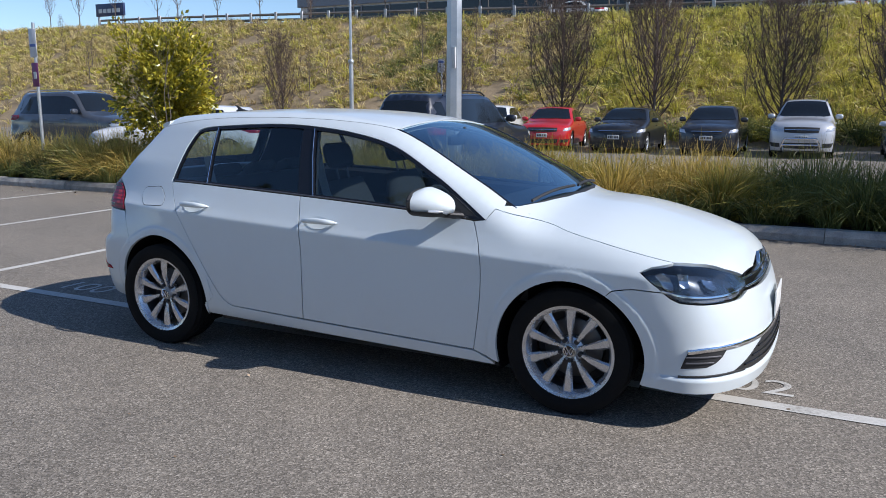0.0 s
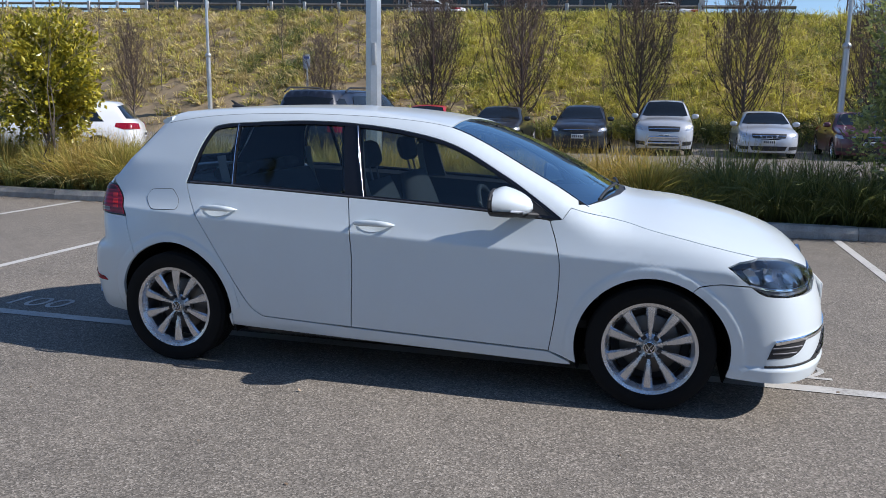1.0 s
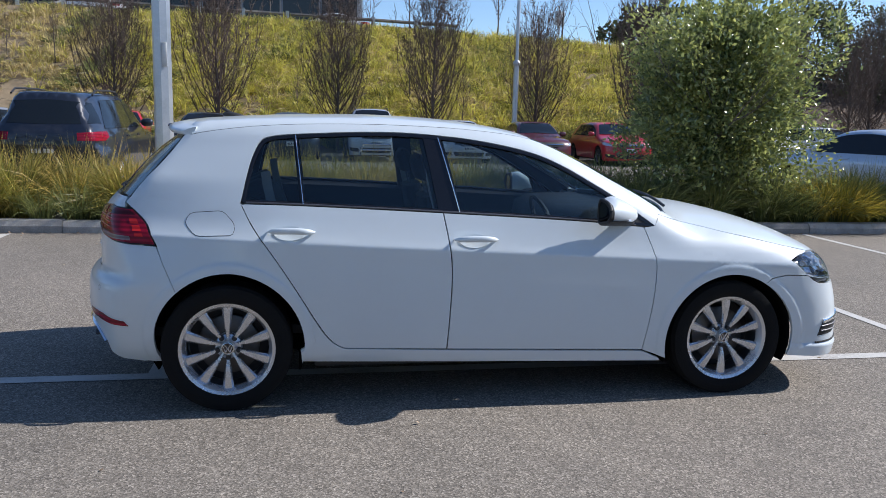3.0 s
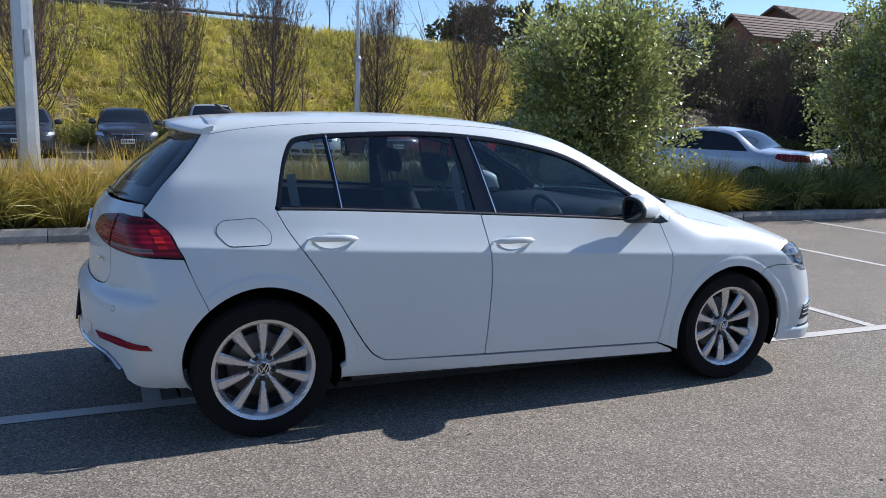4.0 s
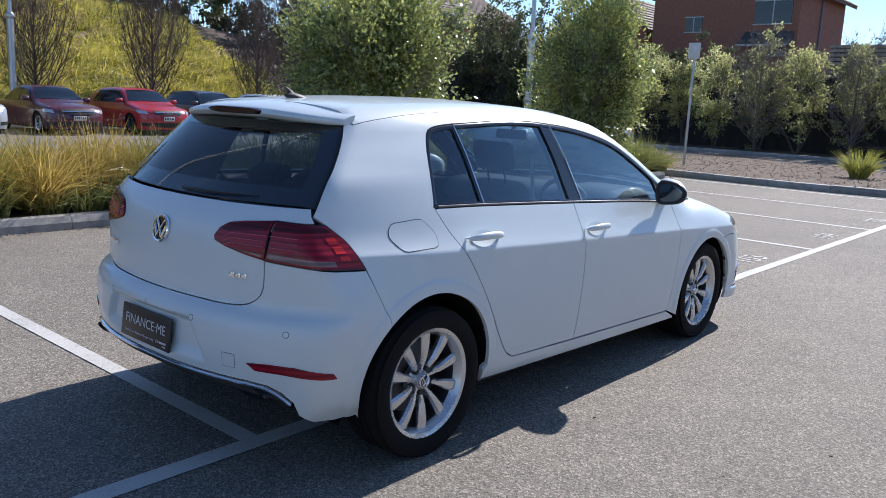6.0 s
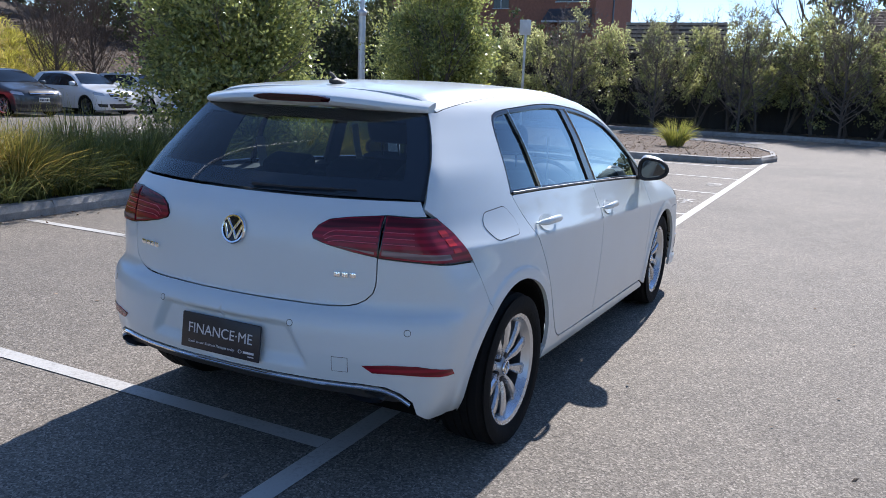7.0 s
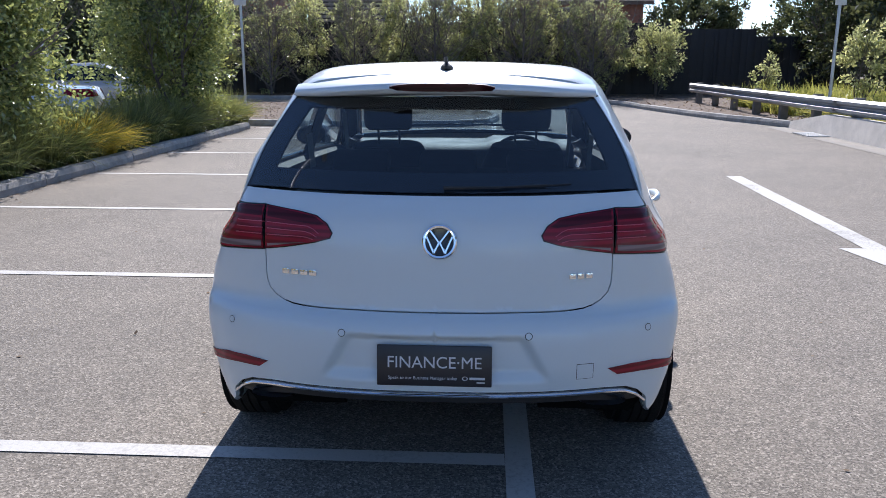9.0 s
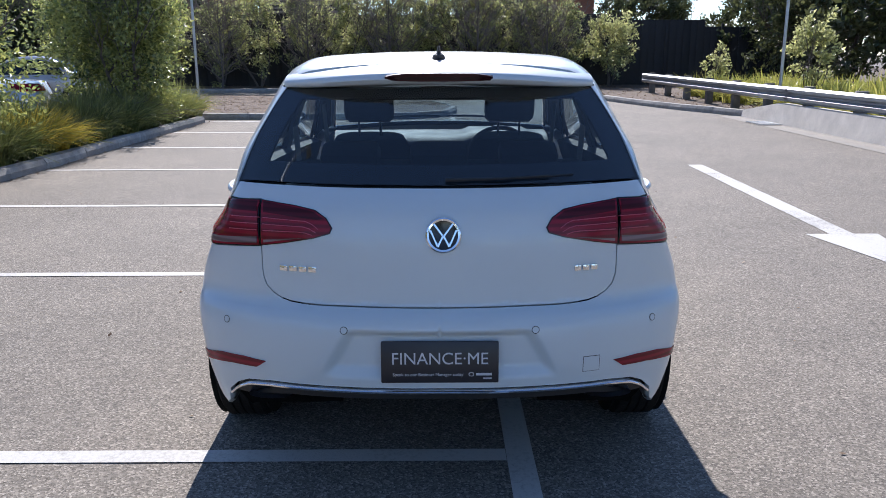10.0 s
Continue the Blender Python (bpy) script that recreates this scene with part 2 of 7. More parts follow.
CONCRETE = plain("kerb_concrete", (0.38, 0.36, 0.33), 0.85, vary=0.42, scale=7, bump=0.7, bump_scale=45, spread=0.28)
CAR_GLASS = dulled(plain("dark_car_glass", (0.010, 0.013, 0.016), 0.05, vary=0.05), 0.55)
LAMP_INSIDE = plain("headlamp_inside", (0.016, 0.024, 0.042), 0.25, 0.3)
LAMP_BOWL = plain("headlamp_bowl", (0.30, 0.34, 0.40), 0.12, 0.9)
LAMP_CLEAR = plain("headlamp_lens", (0.55, 0.57, 0.60), 0.12, 0.4, coat=1.0)
PLATE_WHITE = plain("plate_white", (0.62, 0.62, 0.60), 0.5)
INK = plain("plate_ink", (0.02, 0.02, 0.03), 0.5)
PLATE_BLACK = plain("dealer_plate_black", (0.020, 0.019, 0.024), 0.35, vary=0.05)
PLATE_TYPE = plain("dealer_plate_lettering", (0.62, 0.61, 0.62), 0.5, vary=0.03)
# ---- car shell: one smooth surface, cut into panels ----
def spline(knots):
    """A smooth monotone curve through (a, b) pairs."""
    a = np.array([k[0] for k in knots], float)
    b = np.array([k[1] for k in knots], float)
    h = np.diff(a)
    d = np.diff(b) / h
    m = np.zeros(len(a))
    same = d[1:] * d[:-1] > 0
    w1, w2 = 2 * h[1:] + h[:-1], h[1:] + 2 * h[:-1]
    m[1:-1][same] = ((w1 + w2)[same]) / (w1[same] / d[:-1][same] + w2[same] / d[1:][same])
    m[0], m[-1] = d[0], d[-1]

    def value(q):
        q = np.asarray(q, float)
        i = np.clip(np.searchsorted(a, q) - 1, 0, len(h) - 1)
        t = (q - a[i]) / h[i]
        lo, hi = t < 0, t > 1
        tc = np.clip(t, 0, 1)
        v = ((1 + 2 * tc) * (1 - tc) ** 2 * b[i] + tc * (1 - tc) ** 2 * h[i] * m[i]
             + tc ** 2 * (3 - 2 * tc) * b[i + 1] + tc ** 2 * (tc - 1) * h[i] * m[i + 1])
        return v + np.where(lo, (q - a[0]) * m[0], 0) + np.where(hi, (q - a[-1]) * m[-1], 0)
    return value


def smin(a, b, k):
    h = np.maximum(k - np.abs(a - b), 0) / k
    return np.minimum(a, b) - h * h * k * 0.25


PINCH = spline([(0.2, 0.24), (0.3, 0.20), (0.45, 0.10), (0.60, 0.05), (0.72, 0.20), (0.85, 0.48), (0.95, 0.60), (1.01, 0.60), (1.12, 0.56), (1.2, 0.78), (1.32, 1.10), (1.4, 1.2)])


class Shell:
    """The outer skin of a car. f > 0 inside."""

    def __init__(self, top, wide, nose, tail, crown, slope=0.045, crease=0.79, bow_f=0.45, bow_r=0.5,
                 half=0.9, taper=0.06, green=0.175, k_top=0.08, wrap=1.2, nf=2.6, nr=2.8):
        self.top, self.wide, self.nose, self.tail, self.crown = (spline(q) for q in (top, wide, nose, tail, crown))
        self.slope, self.crease, self.bow_f, self.bow_r = slope, crease, bow_f, bow_r
        self.half, self.taper, self.green, self.k_top, self.wrap = half, taper, green, k_top, wrap
        self.nf, self.nr = nf, nr

    def f(self, p):
        x, y, z = p[..., 0], np.abs(p[..., 1]), p[..., 2]
        t0 = self.top(x)
        dt = (self.top(x + 0.01) - self.top(x - 0.01)) / 0.02
        g_top = (t0 - self.crown(x) * (y / 0.7) ** 2.2 - z) / np.sqrt(1 + dt * dt)
        zz = z + self.slope * x * np.clip((1.15 - z) / 0.3, 0, 1)
        back = np.clip((-0.9 - x) / 1.0, 0, 2)
        rear = np.clip((-0.4 - x) / 1.3, 0, 1.6) ** 1.3
        up = PINCH(z)
        w = self.wide(zz) * (1 - self.taper * back ** 2) * (1 - self.green * up * rear ** 2)
        g_side = (w - y) * 0.97
        q = np.clip(y / self.half, 0, 0.995)
        g_nose = self.nose(z) - self.bow_f * (1 - (1 - q ** self.nf) ** (1 / self.nf)) - x
        dr = (self.tail(z + 0.01) - self.tail(z - 0.01)) / 0.02
        g_tail = (x - self.tail(z) - self.bow_r * (1 - (1 - q ** self.nr) ** (1 / self.nr))) / np.sqrt(1 + dr * dr)
        m = smin(g_top, g_side, self.k_top)
        m = smin(m, g_nose, 0.05)
        return smin(m, g_tail, 0.03)

    def ray(self, o, d, far=1.6):
        lo, hi = np.zeros(len(o)), np.full(len(o), far)
        for _ in range(30):
            mid = (lo + hi) / 2
            inside = self.f(o + d * mid[:, None]) > 0
            lo, hi = np.where(inside, mid, lo), np.where(inside, hi, mid)
        return o + d * lo[:, None]

    def normal(self, p):
        e = 0.004
        n = np.stack([self.f(p - e * v) - self.f(p + e * v) for v in np.eye(3)], axis=-1)
        return n / (np.linalg.norm(n, axis=-1, keepdims=True) + 1e-12)

    def lift(self, chart, uv, sg):
        """Points of the skin for points of a chart: side/wrap (s, z), rear and front (y, z), top (x, y)."""
        uv = np.asarray(uv, float)
        u, v = uv[:, 0], uv[:, 1]
        o, d = np.zeros((len(u), 3)), np.zeros((len(u), 3))
        c = self.wrap
        if chart == "side":
            o[:, 0], o[:, 2], d[:, 1] = u, v, sg
        elif chart == "wrap":
            a = np.where(u > c, (u - c) / 0.95, np.where(u < -c, (u + c) / 0.95, 0))
            o[:, 0], o[:, 2] = np.clip(u, -c, c), v
            d[:, 0], d[:, 1] = np.sin(a), sg * np.cos(a)
        elif chart == "rear":
            o[:, 0], o[:, 1], o[:, 2], d[:, 0] = -1.0, sg * u, v, -1
        elif chart == "front":
            o[:, 0], o[:, 1], o[:, 2], d[:, 0] = 1.2, sg * u, v, 1
        else:
            o[:, 0], o[:, 1], o[:, 2], d[:, 2] = u, sg * v, 0.6, 1
        return self.ray(o, d)

    def lower(self, chart, p):
        """The chart's coordinates of points of the skin."""
        p = np.asarray(p, float)
        x, y, z = p[:, 0], np.abs(p[:, 1]), p[:, 2]
        c = self.wrap
        if chart == "wrap":
            s = np.where(x > c, c + 0.95 * np.arctan2(x - c, y), np.where(x < -c, -c - 0.95 * np.arctan2(-c - x, y), x))
            return np.stack([s, z], 1)
        if chart in ("rear", "front"):
            return np.stack([y, z], 1)
        return np.stack([x, y], 1)


HERO = Shell(
    top=[(-2.0, 1.38), (-1.75, 1.395), (-1.46, 1.423), (-1.24, 1.44), (-0.93, 1.456), (-0.6, 1.462), (-0.3, 1.454), (0.0, 1.429),
         (0.22, 1.394), (0.5, 1.305), (0.8, 1.17), (1.1, 1.01), (1.16, 0.995), (1.4, 0.97), (1.7, 0.905), (1.9, 0.84), (2.05, 0.76), (2.2, 0.64)],
    wide=[(0.1, 0.78), (0.16, 0.82), (0.22, 0.857), (0.30, 0.874), (0.45, 0.888), (0.60, 0.896), (0.75, 0.900), (0.787, 0.901), (0.797, 0.8995),
          (0.82, 0.889), (0.85, 0.877), (0.90, 0.858), (0.97, 0.833), (1.02, 0.814), (1.1, 0.782), (1.2, 0.742), (1.3, 0.690), (1.4, 0.63), (1.5, 0.55)],
    nose=[(0.1, 2.09), (0.2, 2.172), (0.3, 2.192), (0.45, 2.182), (0.55, 2.160), (0.65, 2.122), (0.72, 2.082), (0.8, 2.03), (1.0, 1.95)],
    tail=[(0.1, -1.97), (0.2, -2.02), (0.35, -2.065), (0.5, -2.088), (0.56, -2.088), (0.60, -2.083), (0.625, -2.073), (0.645, -2.055), (0.660, -2.032), (0.673, -2.023), (0.75, -2.022), (0.85, -2.018), (0.95, -1.995),
          (1.02, -1.945), (1.05, -1.912), (1.2, -1.760), (1.34, -1.615), (1.5, -1.45)],
    crown=[(-2, 0.04), (-0.3, 0.035), (0.2, 0.045), (0.7, 0.09), (1.1, 0.08), (1.25, 0.075), (2.1, 0.07)], bow_r=0.46, nr=2.2)

from mathutils.geometry import delaunay_2d_cdt


def inside(poly, pts):
    x, y = pts[:, 0], pts[:, 1]
    hit = np.zeros(len(pts), bool)
    for (ax, ay), (bx, by) in zip(poly, np.roll(poly, -1, 0)):
        cross = ((ay > y) != (by > y)) & (x < (bx - ax) * (y - ay) / (by - ay + 1e-12) + ax)
        hit ^= cross
    return hit


def shrink(poly, d):
    """Pull the corners of a polygon inwards by d."""
    area = np.sum(poly[:, 0] * np.roll(poly[:, 1], -1) - np.roll(poly[:, 0], -1) * poly[:, 1])
    sgn = 1 if area > 0 else -1
    e0 = poly - np.roll(poly, 1, 0)
    e1 = np.roll(poly, -1, 0) - poly
    n = lambda e: np.stack([-e[:, 1], e[:, 0]], 1) / (np.linalg.norm(e, axis=1, keepdims=True) + 1e-9) * sgn
    a, b = n(e0), n(e1)
    m = a + b
    m /= np.maximum(np.sum(m * a, 1, keepdims=True), 0.35)
    return poly + m * d


def curve2(points, step=0.03):
    """A smooth open curve through 2D points."""
    p = np.asarray(points, float)
    k = np.concatenate([[0], np.cumsum(np.linalg.norm(np.diff(p, axis=0), axis=1))])
    q = np.linspace(0, k[-1], max(3, int(k[-1] / step)))
    m = np.zeros_like(p)
    m[1:-1] = (p[2:] - p[:-2]) / (k[2:] - k[:-2])[:, None]
    m[0], m[-1] = (p[1] - p[0]) / (k[1] - k[0]), (p[-1] - p[-2]) / (k[-1] - k[-2])
    i = np.clip(np.searchsorted(k, q) - 1, 0, len(k) - 2)
    h = (k[i + 1] - k[i])[:, None]
    t = (q - k[i])[:, None] / h
    return (1 + 2 * t) * (1 - t) ** 2 * p[i] + t * (1 - t) ** 2 * h * m[i] + t * t * (3 - 2 * t) * p[i + 1] + t * t * (t - 1) * h * m[i + 1]


def fill(poly, res, extra=None):
    """Triangles over a polygon: vertices, faces, and how many of the first vertices are the rim."""
    rim = []
    for a, b in zip(poly, np.roll(poly, -1, 0)):
        n = max(1, int(np.ceil(np.linalg.norm(b - a) / res)))
        rim += [a + (b - a) * i / n for i in range(n)]
    rim = np.array(rim)
    lo, hi = poly.min(0), poly.max(0)
    gx, gy = np.meshgrid(np.arange(lo[0] + res / 2, hi[0], res), np.arange(lo[1] + res / 2, hi[1], res * 0.87))
    gx = gx + (np.arange(gx.shape[0]) % 2)[:, None] * res / 2
    g = np.stack([gx.ravel(), gy.ravel()], 1)
    if extra is not None and len(extra):
        far = np.min(np.linalg.norm(g[:, None] - extra[None], axis=2), axis=1) if len(g) else []
        g = np.concatenate([g[far > 0.5 * res], extra]) if len(g) else extra
    g = g[inside(poly, g)] if len(g) else g
    if len(g):
        near = np.min(np.linalg.norm(g[:, None] - rim[None], axis=2), axis=1)
        g = g[near > (0.55 * res if extra is None else 0.006)]
    pts = np.concatenate([rim, g]) if len(g) else rim
    nr = len(rim)
    got = delaunay_2d_cdt([Vector(q) for q in pts], [], [list(range(nr))], 1, 1e-7)
    return np.array([tuple(q) for q in got[0]]), [tuple(q) for q in got[2]], nr


def panel(shell, chart, poly, res=0.035, off=0.0, gap=0.003, flange=0.018, side=0, bulge=None, extra=None):
    """A mesh (vertices, faces, normals) of a panel cut from the skin. side: -1 or 1 for one side, 0 for both."""
    raw = np.asarray(poly, float)
    poly = shrink(raw, gap)
    col = 1 if chart == "top" else 0
    axis = (shell.wrap + 0.95 * math.pi / 2) if chart == "wrap" else 0.0
    on_axis = lambda q: (np.abs(np.abs(q[:, col]) - axis) < 0.004) if side == 0 else np.zeros(len(q), bool)
    raw_on = on_axis(raw)
    poly[raw_on, col] = np.sign(raw[raw_on, col]) * axis
    uv, faces, nr = fill(poly, res, extra)
    rim_on = on_axis(uv[:nr])
    allv, allf, alln = [], [], []
    base = 0
    for sg in ((-1, 1) if side == 0 else (side,)):
        p = shell.lift(chart, uv, sg)
        nrm = shell.normal(p)
        o = off if bulge is None else off + bulge(uv)
        q = p + nrm * (o if np.ndim(o) == 0 else o[:, None])
        a, b, c = (np.array([f[k] for f in faces]) for k in range(3))
        cr = np.cross(q[b] - q[a], q[c] - q[a])
        flip = np.sum(cr * nrm[a]) < 0
        if bulge is not None:
            acc = np.zeros_like(q)
            for k in (a, b, c):
                np.add.at(acc, k, -cr if flip else cr)
            nrm = acc / (np.linalg.norm(acc, axis=1, keepdims=True) + 1e-12)
        fs = [f[::-1] if flip else f for f in faces]
        allv.append(q)
        alln.append(nrm)
        allf += [tuple(i + base for i in f) for f in fs]
        base += len(q)
        if flange:
            loop = list(range(nr))
            top, low = q[loop], q[loop] - nrm[loop] * flange
            mid = np.cross(np.roll(top, -1, 0) - np.roll(top, 1, 0), nrm[loop])
            mid /= np.linalg.norm(mid, axis=1, keepdims=True) + 1e-9
            if np.sum(mid * (top - q.mean(0))) < 0:
                mid = -mid
            allv += [top, low]
            alln += [mid, mid]
            for i in range(nr):
                j = (i + 1) % nr
                if rim_on[i] and rim_on[j]:
                    continue
                f = (base + i, base + j, base + nr + j, base + nr + i)
                n0 = np.cross(top[j] - top[i], low[j] - top[i])
                allf.append(f if np.dot(n0, mid[i]) > 0 else f[::-1])
            base += 2 * nr
    return np.concatenate(allv), allf, np.concatenate(alln)


def panel_mesh(name, material, *pieces):
    v, f, n, base = [], [], [], 0
    pieces = [q for q in pieces if q is not None]
    for pv, pf, pn in pieces:
        v.append(pv)
        n.append(pn)
        f += [tuple(i + base for i in q) for q in pf]
        base += len(pv)
    me = bpy.data.meshes.new(name)
    me.from_pydata(np.concatenate(v).tolist(), [], f)
    me.materials.append(material)
    me.polygons.foreach_set("use_smooth", [True] * len(me.polygons))
    me.update()
    me.normals_split_custom_set_from_vertices(np.concatenate(n).tolist())
    return me


def ribbon(shell, chart, line, width, off, sides=(-1, 1), height=0.004, step=0.02):
    """A raised strip of even width laid along a line of the skin (a seal, a chrome strip)."""
    geo = Geo()
    line = np.asarray(line, float)
    for sg in sides:
        k = np.concatenate([[0], np.cumsum(np.linalg.norm(np.diff(line, axis=0), axis=1))])
        q = np.linspace(0, k[-1], max(2, int(k[-1] / step)))
        uv = np.stack([np.interp(q, k, line[:, 0]), np.interp(q, k, line[:, 1])], 1)
        p = shell.lift(chart, uv, sg)
        n = shell.normal(p)
        t = np.gradient(p, axis=0)
        b = np.cross(n, t)
        b /= np.linalg.norm(b, axis=1, keepdims=True) + 1e-9
        w = width / 2
        rings = [(p[i] + n[i] * (off - 0.01) - b[i] * w, p[i] + n[i] * (off + height * 0.6) - b[i] * w, p[i] + n[i] * (off + height) - b[i] * w * 0.5,
                  p[i] + n[i] * (off + height) + b[i] * w * 0.5, p[i] + n[i] * (off + height * 0.6) + b[i] * w, p[i] + n[i] * (off - 0.01) + b[i] * w) for i in range(len(p))]
        geo.loft(rings, True, True)
    return geo


def arc(cx, cz, r, a0, a1, n=24):
    return [(cx + r * math.cos(radians(a0 + (a1 - a0) * i / n)), cz + r * math.sin(radians(a0 + (a1 - a0) * i / n))) for i in range(n + 1)]


# ---- wheels ----
def wheel_meshes(r_tyre, r_rim, width, spokes, alloy, style="alloy"):
    """Meshes of a wheel whose axis is y; its outer face looks to -y."""
    w = width / 2
    s = r_tyre - r_rim
    tyre = Geo().lathe([(r_rim - 0.004, w * 0.80), (r_rim + 0.25 * s, w * 0.97), (r_rim + 0.55 * s, w), (r_tyre - 0.10 * s, w * 0.93), (r_tyre - 0.02, w * 0.80), (r_tyre, w * 0.66),
                        (r_tyre, w * 0.36), (r_tyre - 0.007, w * 0.34), (r_tyre - 0.007, w * 0.30), (r_tyre, w * 0.28), (r_tyre, w * 0.04), (r_tyre - 0.007, w * 0.02), (r_tyre - 0.007, -w * 0.02), (r_tyre, -w * 0.04),
                        (r_tyre, -w * 0.28), (r_tyre - 0.007, -w * 0.30), (r_tyre - 0.007, -w * 0.34), (r_tyre, -w * 0.36), (r_tyre, -w * 0.66), (r_tyre - 0.02, -w * 0.80), (r_tyre - 0.10 * s, -w * 0.93),
                        (r_rim + 0.55 * s, -w), (r_rim + 0.25 * s, -w * 0.97), (r_rim - 0.004, -w * 0.80)], n=56)
    barrel = Geo().lathe([(r_rim - 0.012, w * 0.75), (r_rim - 0.03, w * 0.2), (r_rim - 0.030, -w * 0.46)], n=56)
    rim = Geo().lathe([(r_rim - 0.030, -w * 0.45), (r_rim - 0.020, -w * 0.66), (r_rim - 0.012, -w * 0.80), (r_rim + 0.004, -w * 0.86), (r_rim + 0.007, -w * 0.80), (r_rim + 0.002, -w * 0.74)], n=56)
    ro = r_rim - 0.022
    spoke_geo = Geo()
    face = -w * 0.70
    for j in range(spokes):
        a = 2 * math.pi * j / spokes + math.pi / 2
        ca, sa = math.cos(a), math.sin(a)
        rings = []
        for r, half, y, d in ((0.030, 0.0085, face + 0.034, 0.030), (0.060, 0.0095, face + 0.026, 0.032), (0.52 * ro, 0.0165, face + 0.012, 0.030), (0.8 * ro, 0.0235, face + 0.007, 0.028), (ro + 0.006, 0.0275, face + 0.009, 0.026)):
            ring = []
            for u, q in ((-1, 0.35), (-0.62, 0.0), (0.62, 0.0), (1, 0.35), (0.8, 1.0), (-0.8, 1.0)):
                k = half * u
                ring.append((r * ca - k * sa, y + d * q, r * sa + k * ca))
            rings.append(ring)
        spoke_geo.loft(rings)
    hub = Geo().lathe([(0.0, face + 0.018), (0.026, face + 0.017), (0.033, face + 0.020), (0.036, face + 0.030), (0.042, face + 0.040), (0.062, face + 0.050), (0.068, face + 0.07)], n=30)
    disc = Geo().lathe([(0.06, face + 0.085), (0.62 * r_rim, face + 0.085), (0.66 * r_rim, face + 0.090), (0.66 * r_rim, face + 0.11), (0.06, face + 0.115)], n=40)
    back = Geo().lathe([(0.0, w * 0.5), (r_rim - 0.03, w * 0.5)], n=32)
    return {"tyre": tyre.mesh("tyre", RUBBER), "barrel": barrel.mesh("barrel", DARK_ALLOY), "rim": rim.mesh("rim", alloy), "spoke": spoke_geo.mesh("spoke", alloy, angle=25), "hub_cap": hub.mesh("hub_cap", alloy),
            "brake_disc": disc.mesh("brake_disc", BRAKE), "wheel_back": back.mesh("wheel_back", BLACK_PLASTIC)}


def hang_wheel(meshes, car, at, flip):
    wheel = part("wheel", meshes["rim"], None, car, at=pose(*at, 0, 0, 180 if flip else 0))
    for name in meshes:
        if name != "rim":
            part(name, meshes[name], None, wheel)
    return wheel

# ---- the white hatchback ----
MIRROR_GLASS = plain("mirror_glass", (0.09, 0.10, 0.11), 0.03, 1.0, vary=0.02)
hero = thing("hatchback_car", "white five-door hatchback parked across the painted bay line", "car")


CENTRE = 1.2 + 0.95 * math.pi / 2
R_ARCH, F_ARCH = (-1.3185, 0.318, 0.372), (1.3185, 0.305, 0.365)
ARCHES = (R_ARCH, F_ARCH)


def sided(*pts):
    return HERO.lift("wrap", np.array(pts, float), 1)


def reared(*pts):
    return HERO.lift("rear", np.array(pts, float), 1)


def topped(*pts):
    return HERO.lift("top", np.array(pts, float), 1)


def cut(chart, *runs):
    """A polygon in a chart from runs of 3D points of the skin."""
    return np.concatenate([HERO.lower(chart, r) for r in runs])


def crease(lo, hi):
    """Rows of points along the shoulder crease of the flanks."""
    return np.array([(s, zz - HERO.slope * np.clip(s, -1.75, 1.75)) for s in np.arange(lo, hi, 0.03) for zz in (0.765, 0.778, 0.787, 0.795, 0.804, 0.818)])


CREASE = crease(-1.75, 1.75)


def arch_rings(c, r):
    return np.array([(c[0] + (r + d) * math.cos(w), c[1] + (r + d) * math.sin(w)) for d in (0.012, 0.028, 0.042, 0.050, 0.058, 0.068) for w in np.arange(radians(-20), radians(200), 0.07)])


def flare(q):
    """A low raised band round both wheel arches, and the lip under the front bumper."""
    step = lambda v: np.clip(v, 0, 1) ** 2 * (3 - 2 * np.clip(v, 0, 1))
    f = sum(step((r + 0.057 - np.hypot(q[:, 0] - a, q[:, 1] - b)) / 0.016) for a, b, r in ARCHES)
    chin = step((0.276 - q[:, 1]) / 0.012) * step((q[:, 0] - 1.60) / 0.10)
    return 0.0072 * f + 0.013 * chin * (1 - 0.5 * np.clip(f, 0, 1))


def body(name, chart, poly, material=WHITE_PAINT, label="", **k):
    return part(name, panel_mesh(name, material, panel(HERO, chart, poly, **k)), None, hero, label)


belt = curve2([(0.885, 0.912), (0.5, 0.945), (-0.26, 0.985), (-0.95, 1.014), (-1.262, 1.020)])
door_front = curve2([(0.809, 0.916), (0.845, 0.82), (0.868, 0.728), (0.869, 0.579), (0.853, 0.42), (0.828, 0.261)])
door_mid = curve2([(-0.261, 0.985), (-0.235, 0.84), (-0.219, 0.689), (-0.222, 0.5), (-0.232, 0.290)])
door_rear = curve2([(-1.262, 1.020), (-1.188, 0.903), (-1.09, 0.765), (-0.998, 0.624), (-0.862, 0.403), (-0.805, 0.335), (-0.751, 0.306)])
dlo_top = curve2([(-1.262, 1.020), (-1.225, 1.168), (-1.180, 1.285), (-1.150, 1.326), (-1.085, 1.345), (-0.95, 1.357), (-0.594, 1.374), (-0.331, 1.368), (-0.007, 1.334), (0.286, 1.265), (0.577, 1.116), (0.749, 1.007), (0.887, 0.911)], 0.025)
ditch = curve2([(-1.50, 0.566), (-1.3, 0.580), (-0.9, 0.598), (-0.4, 0.606), (0.0, 0.606), (0.24, 0.600)], 0.05)        # roof seam, in the top chart
post_edge = curve2([(0.24, 0.600), (0.5, 0.640), (0.75, 0.680), (0.985, 0.715)], 0.05)                                   # windscreen's side
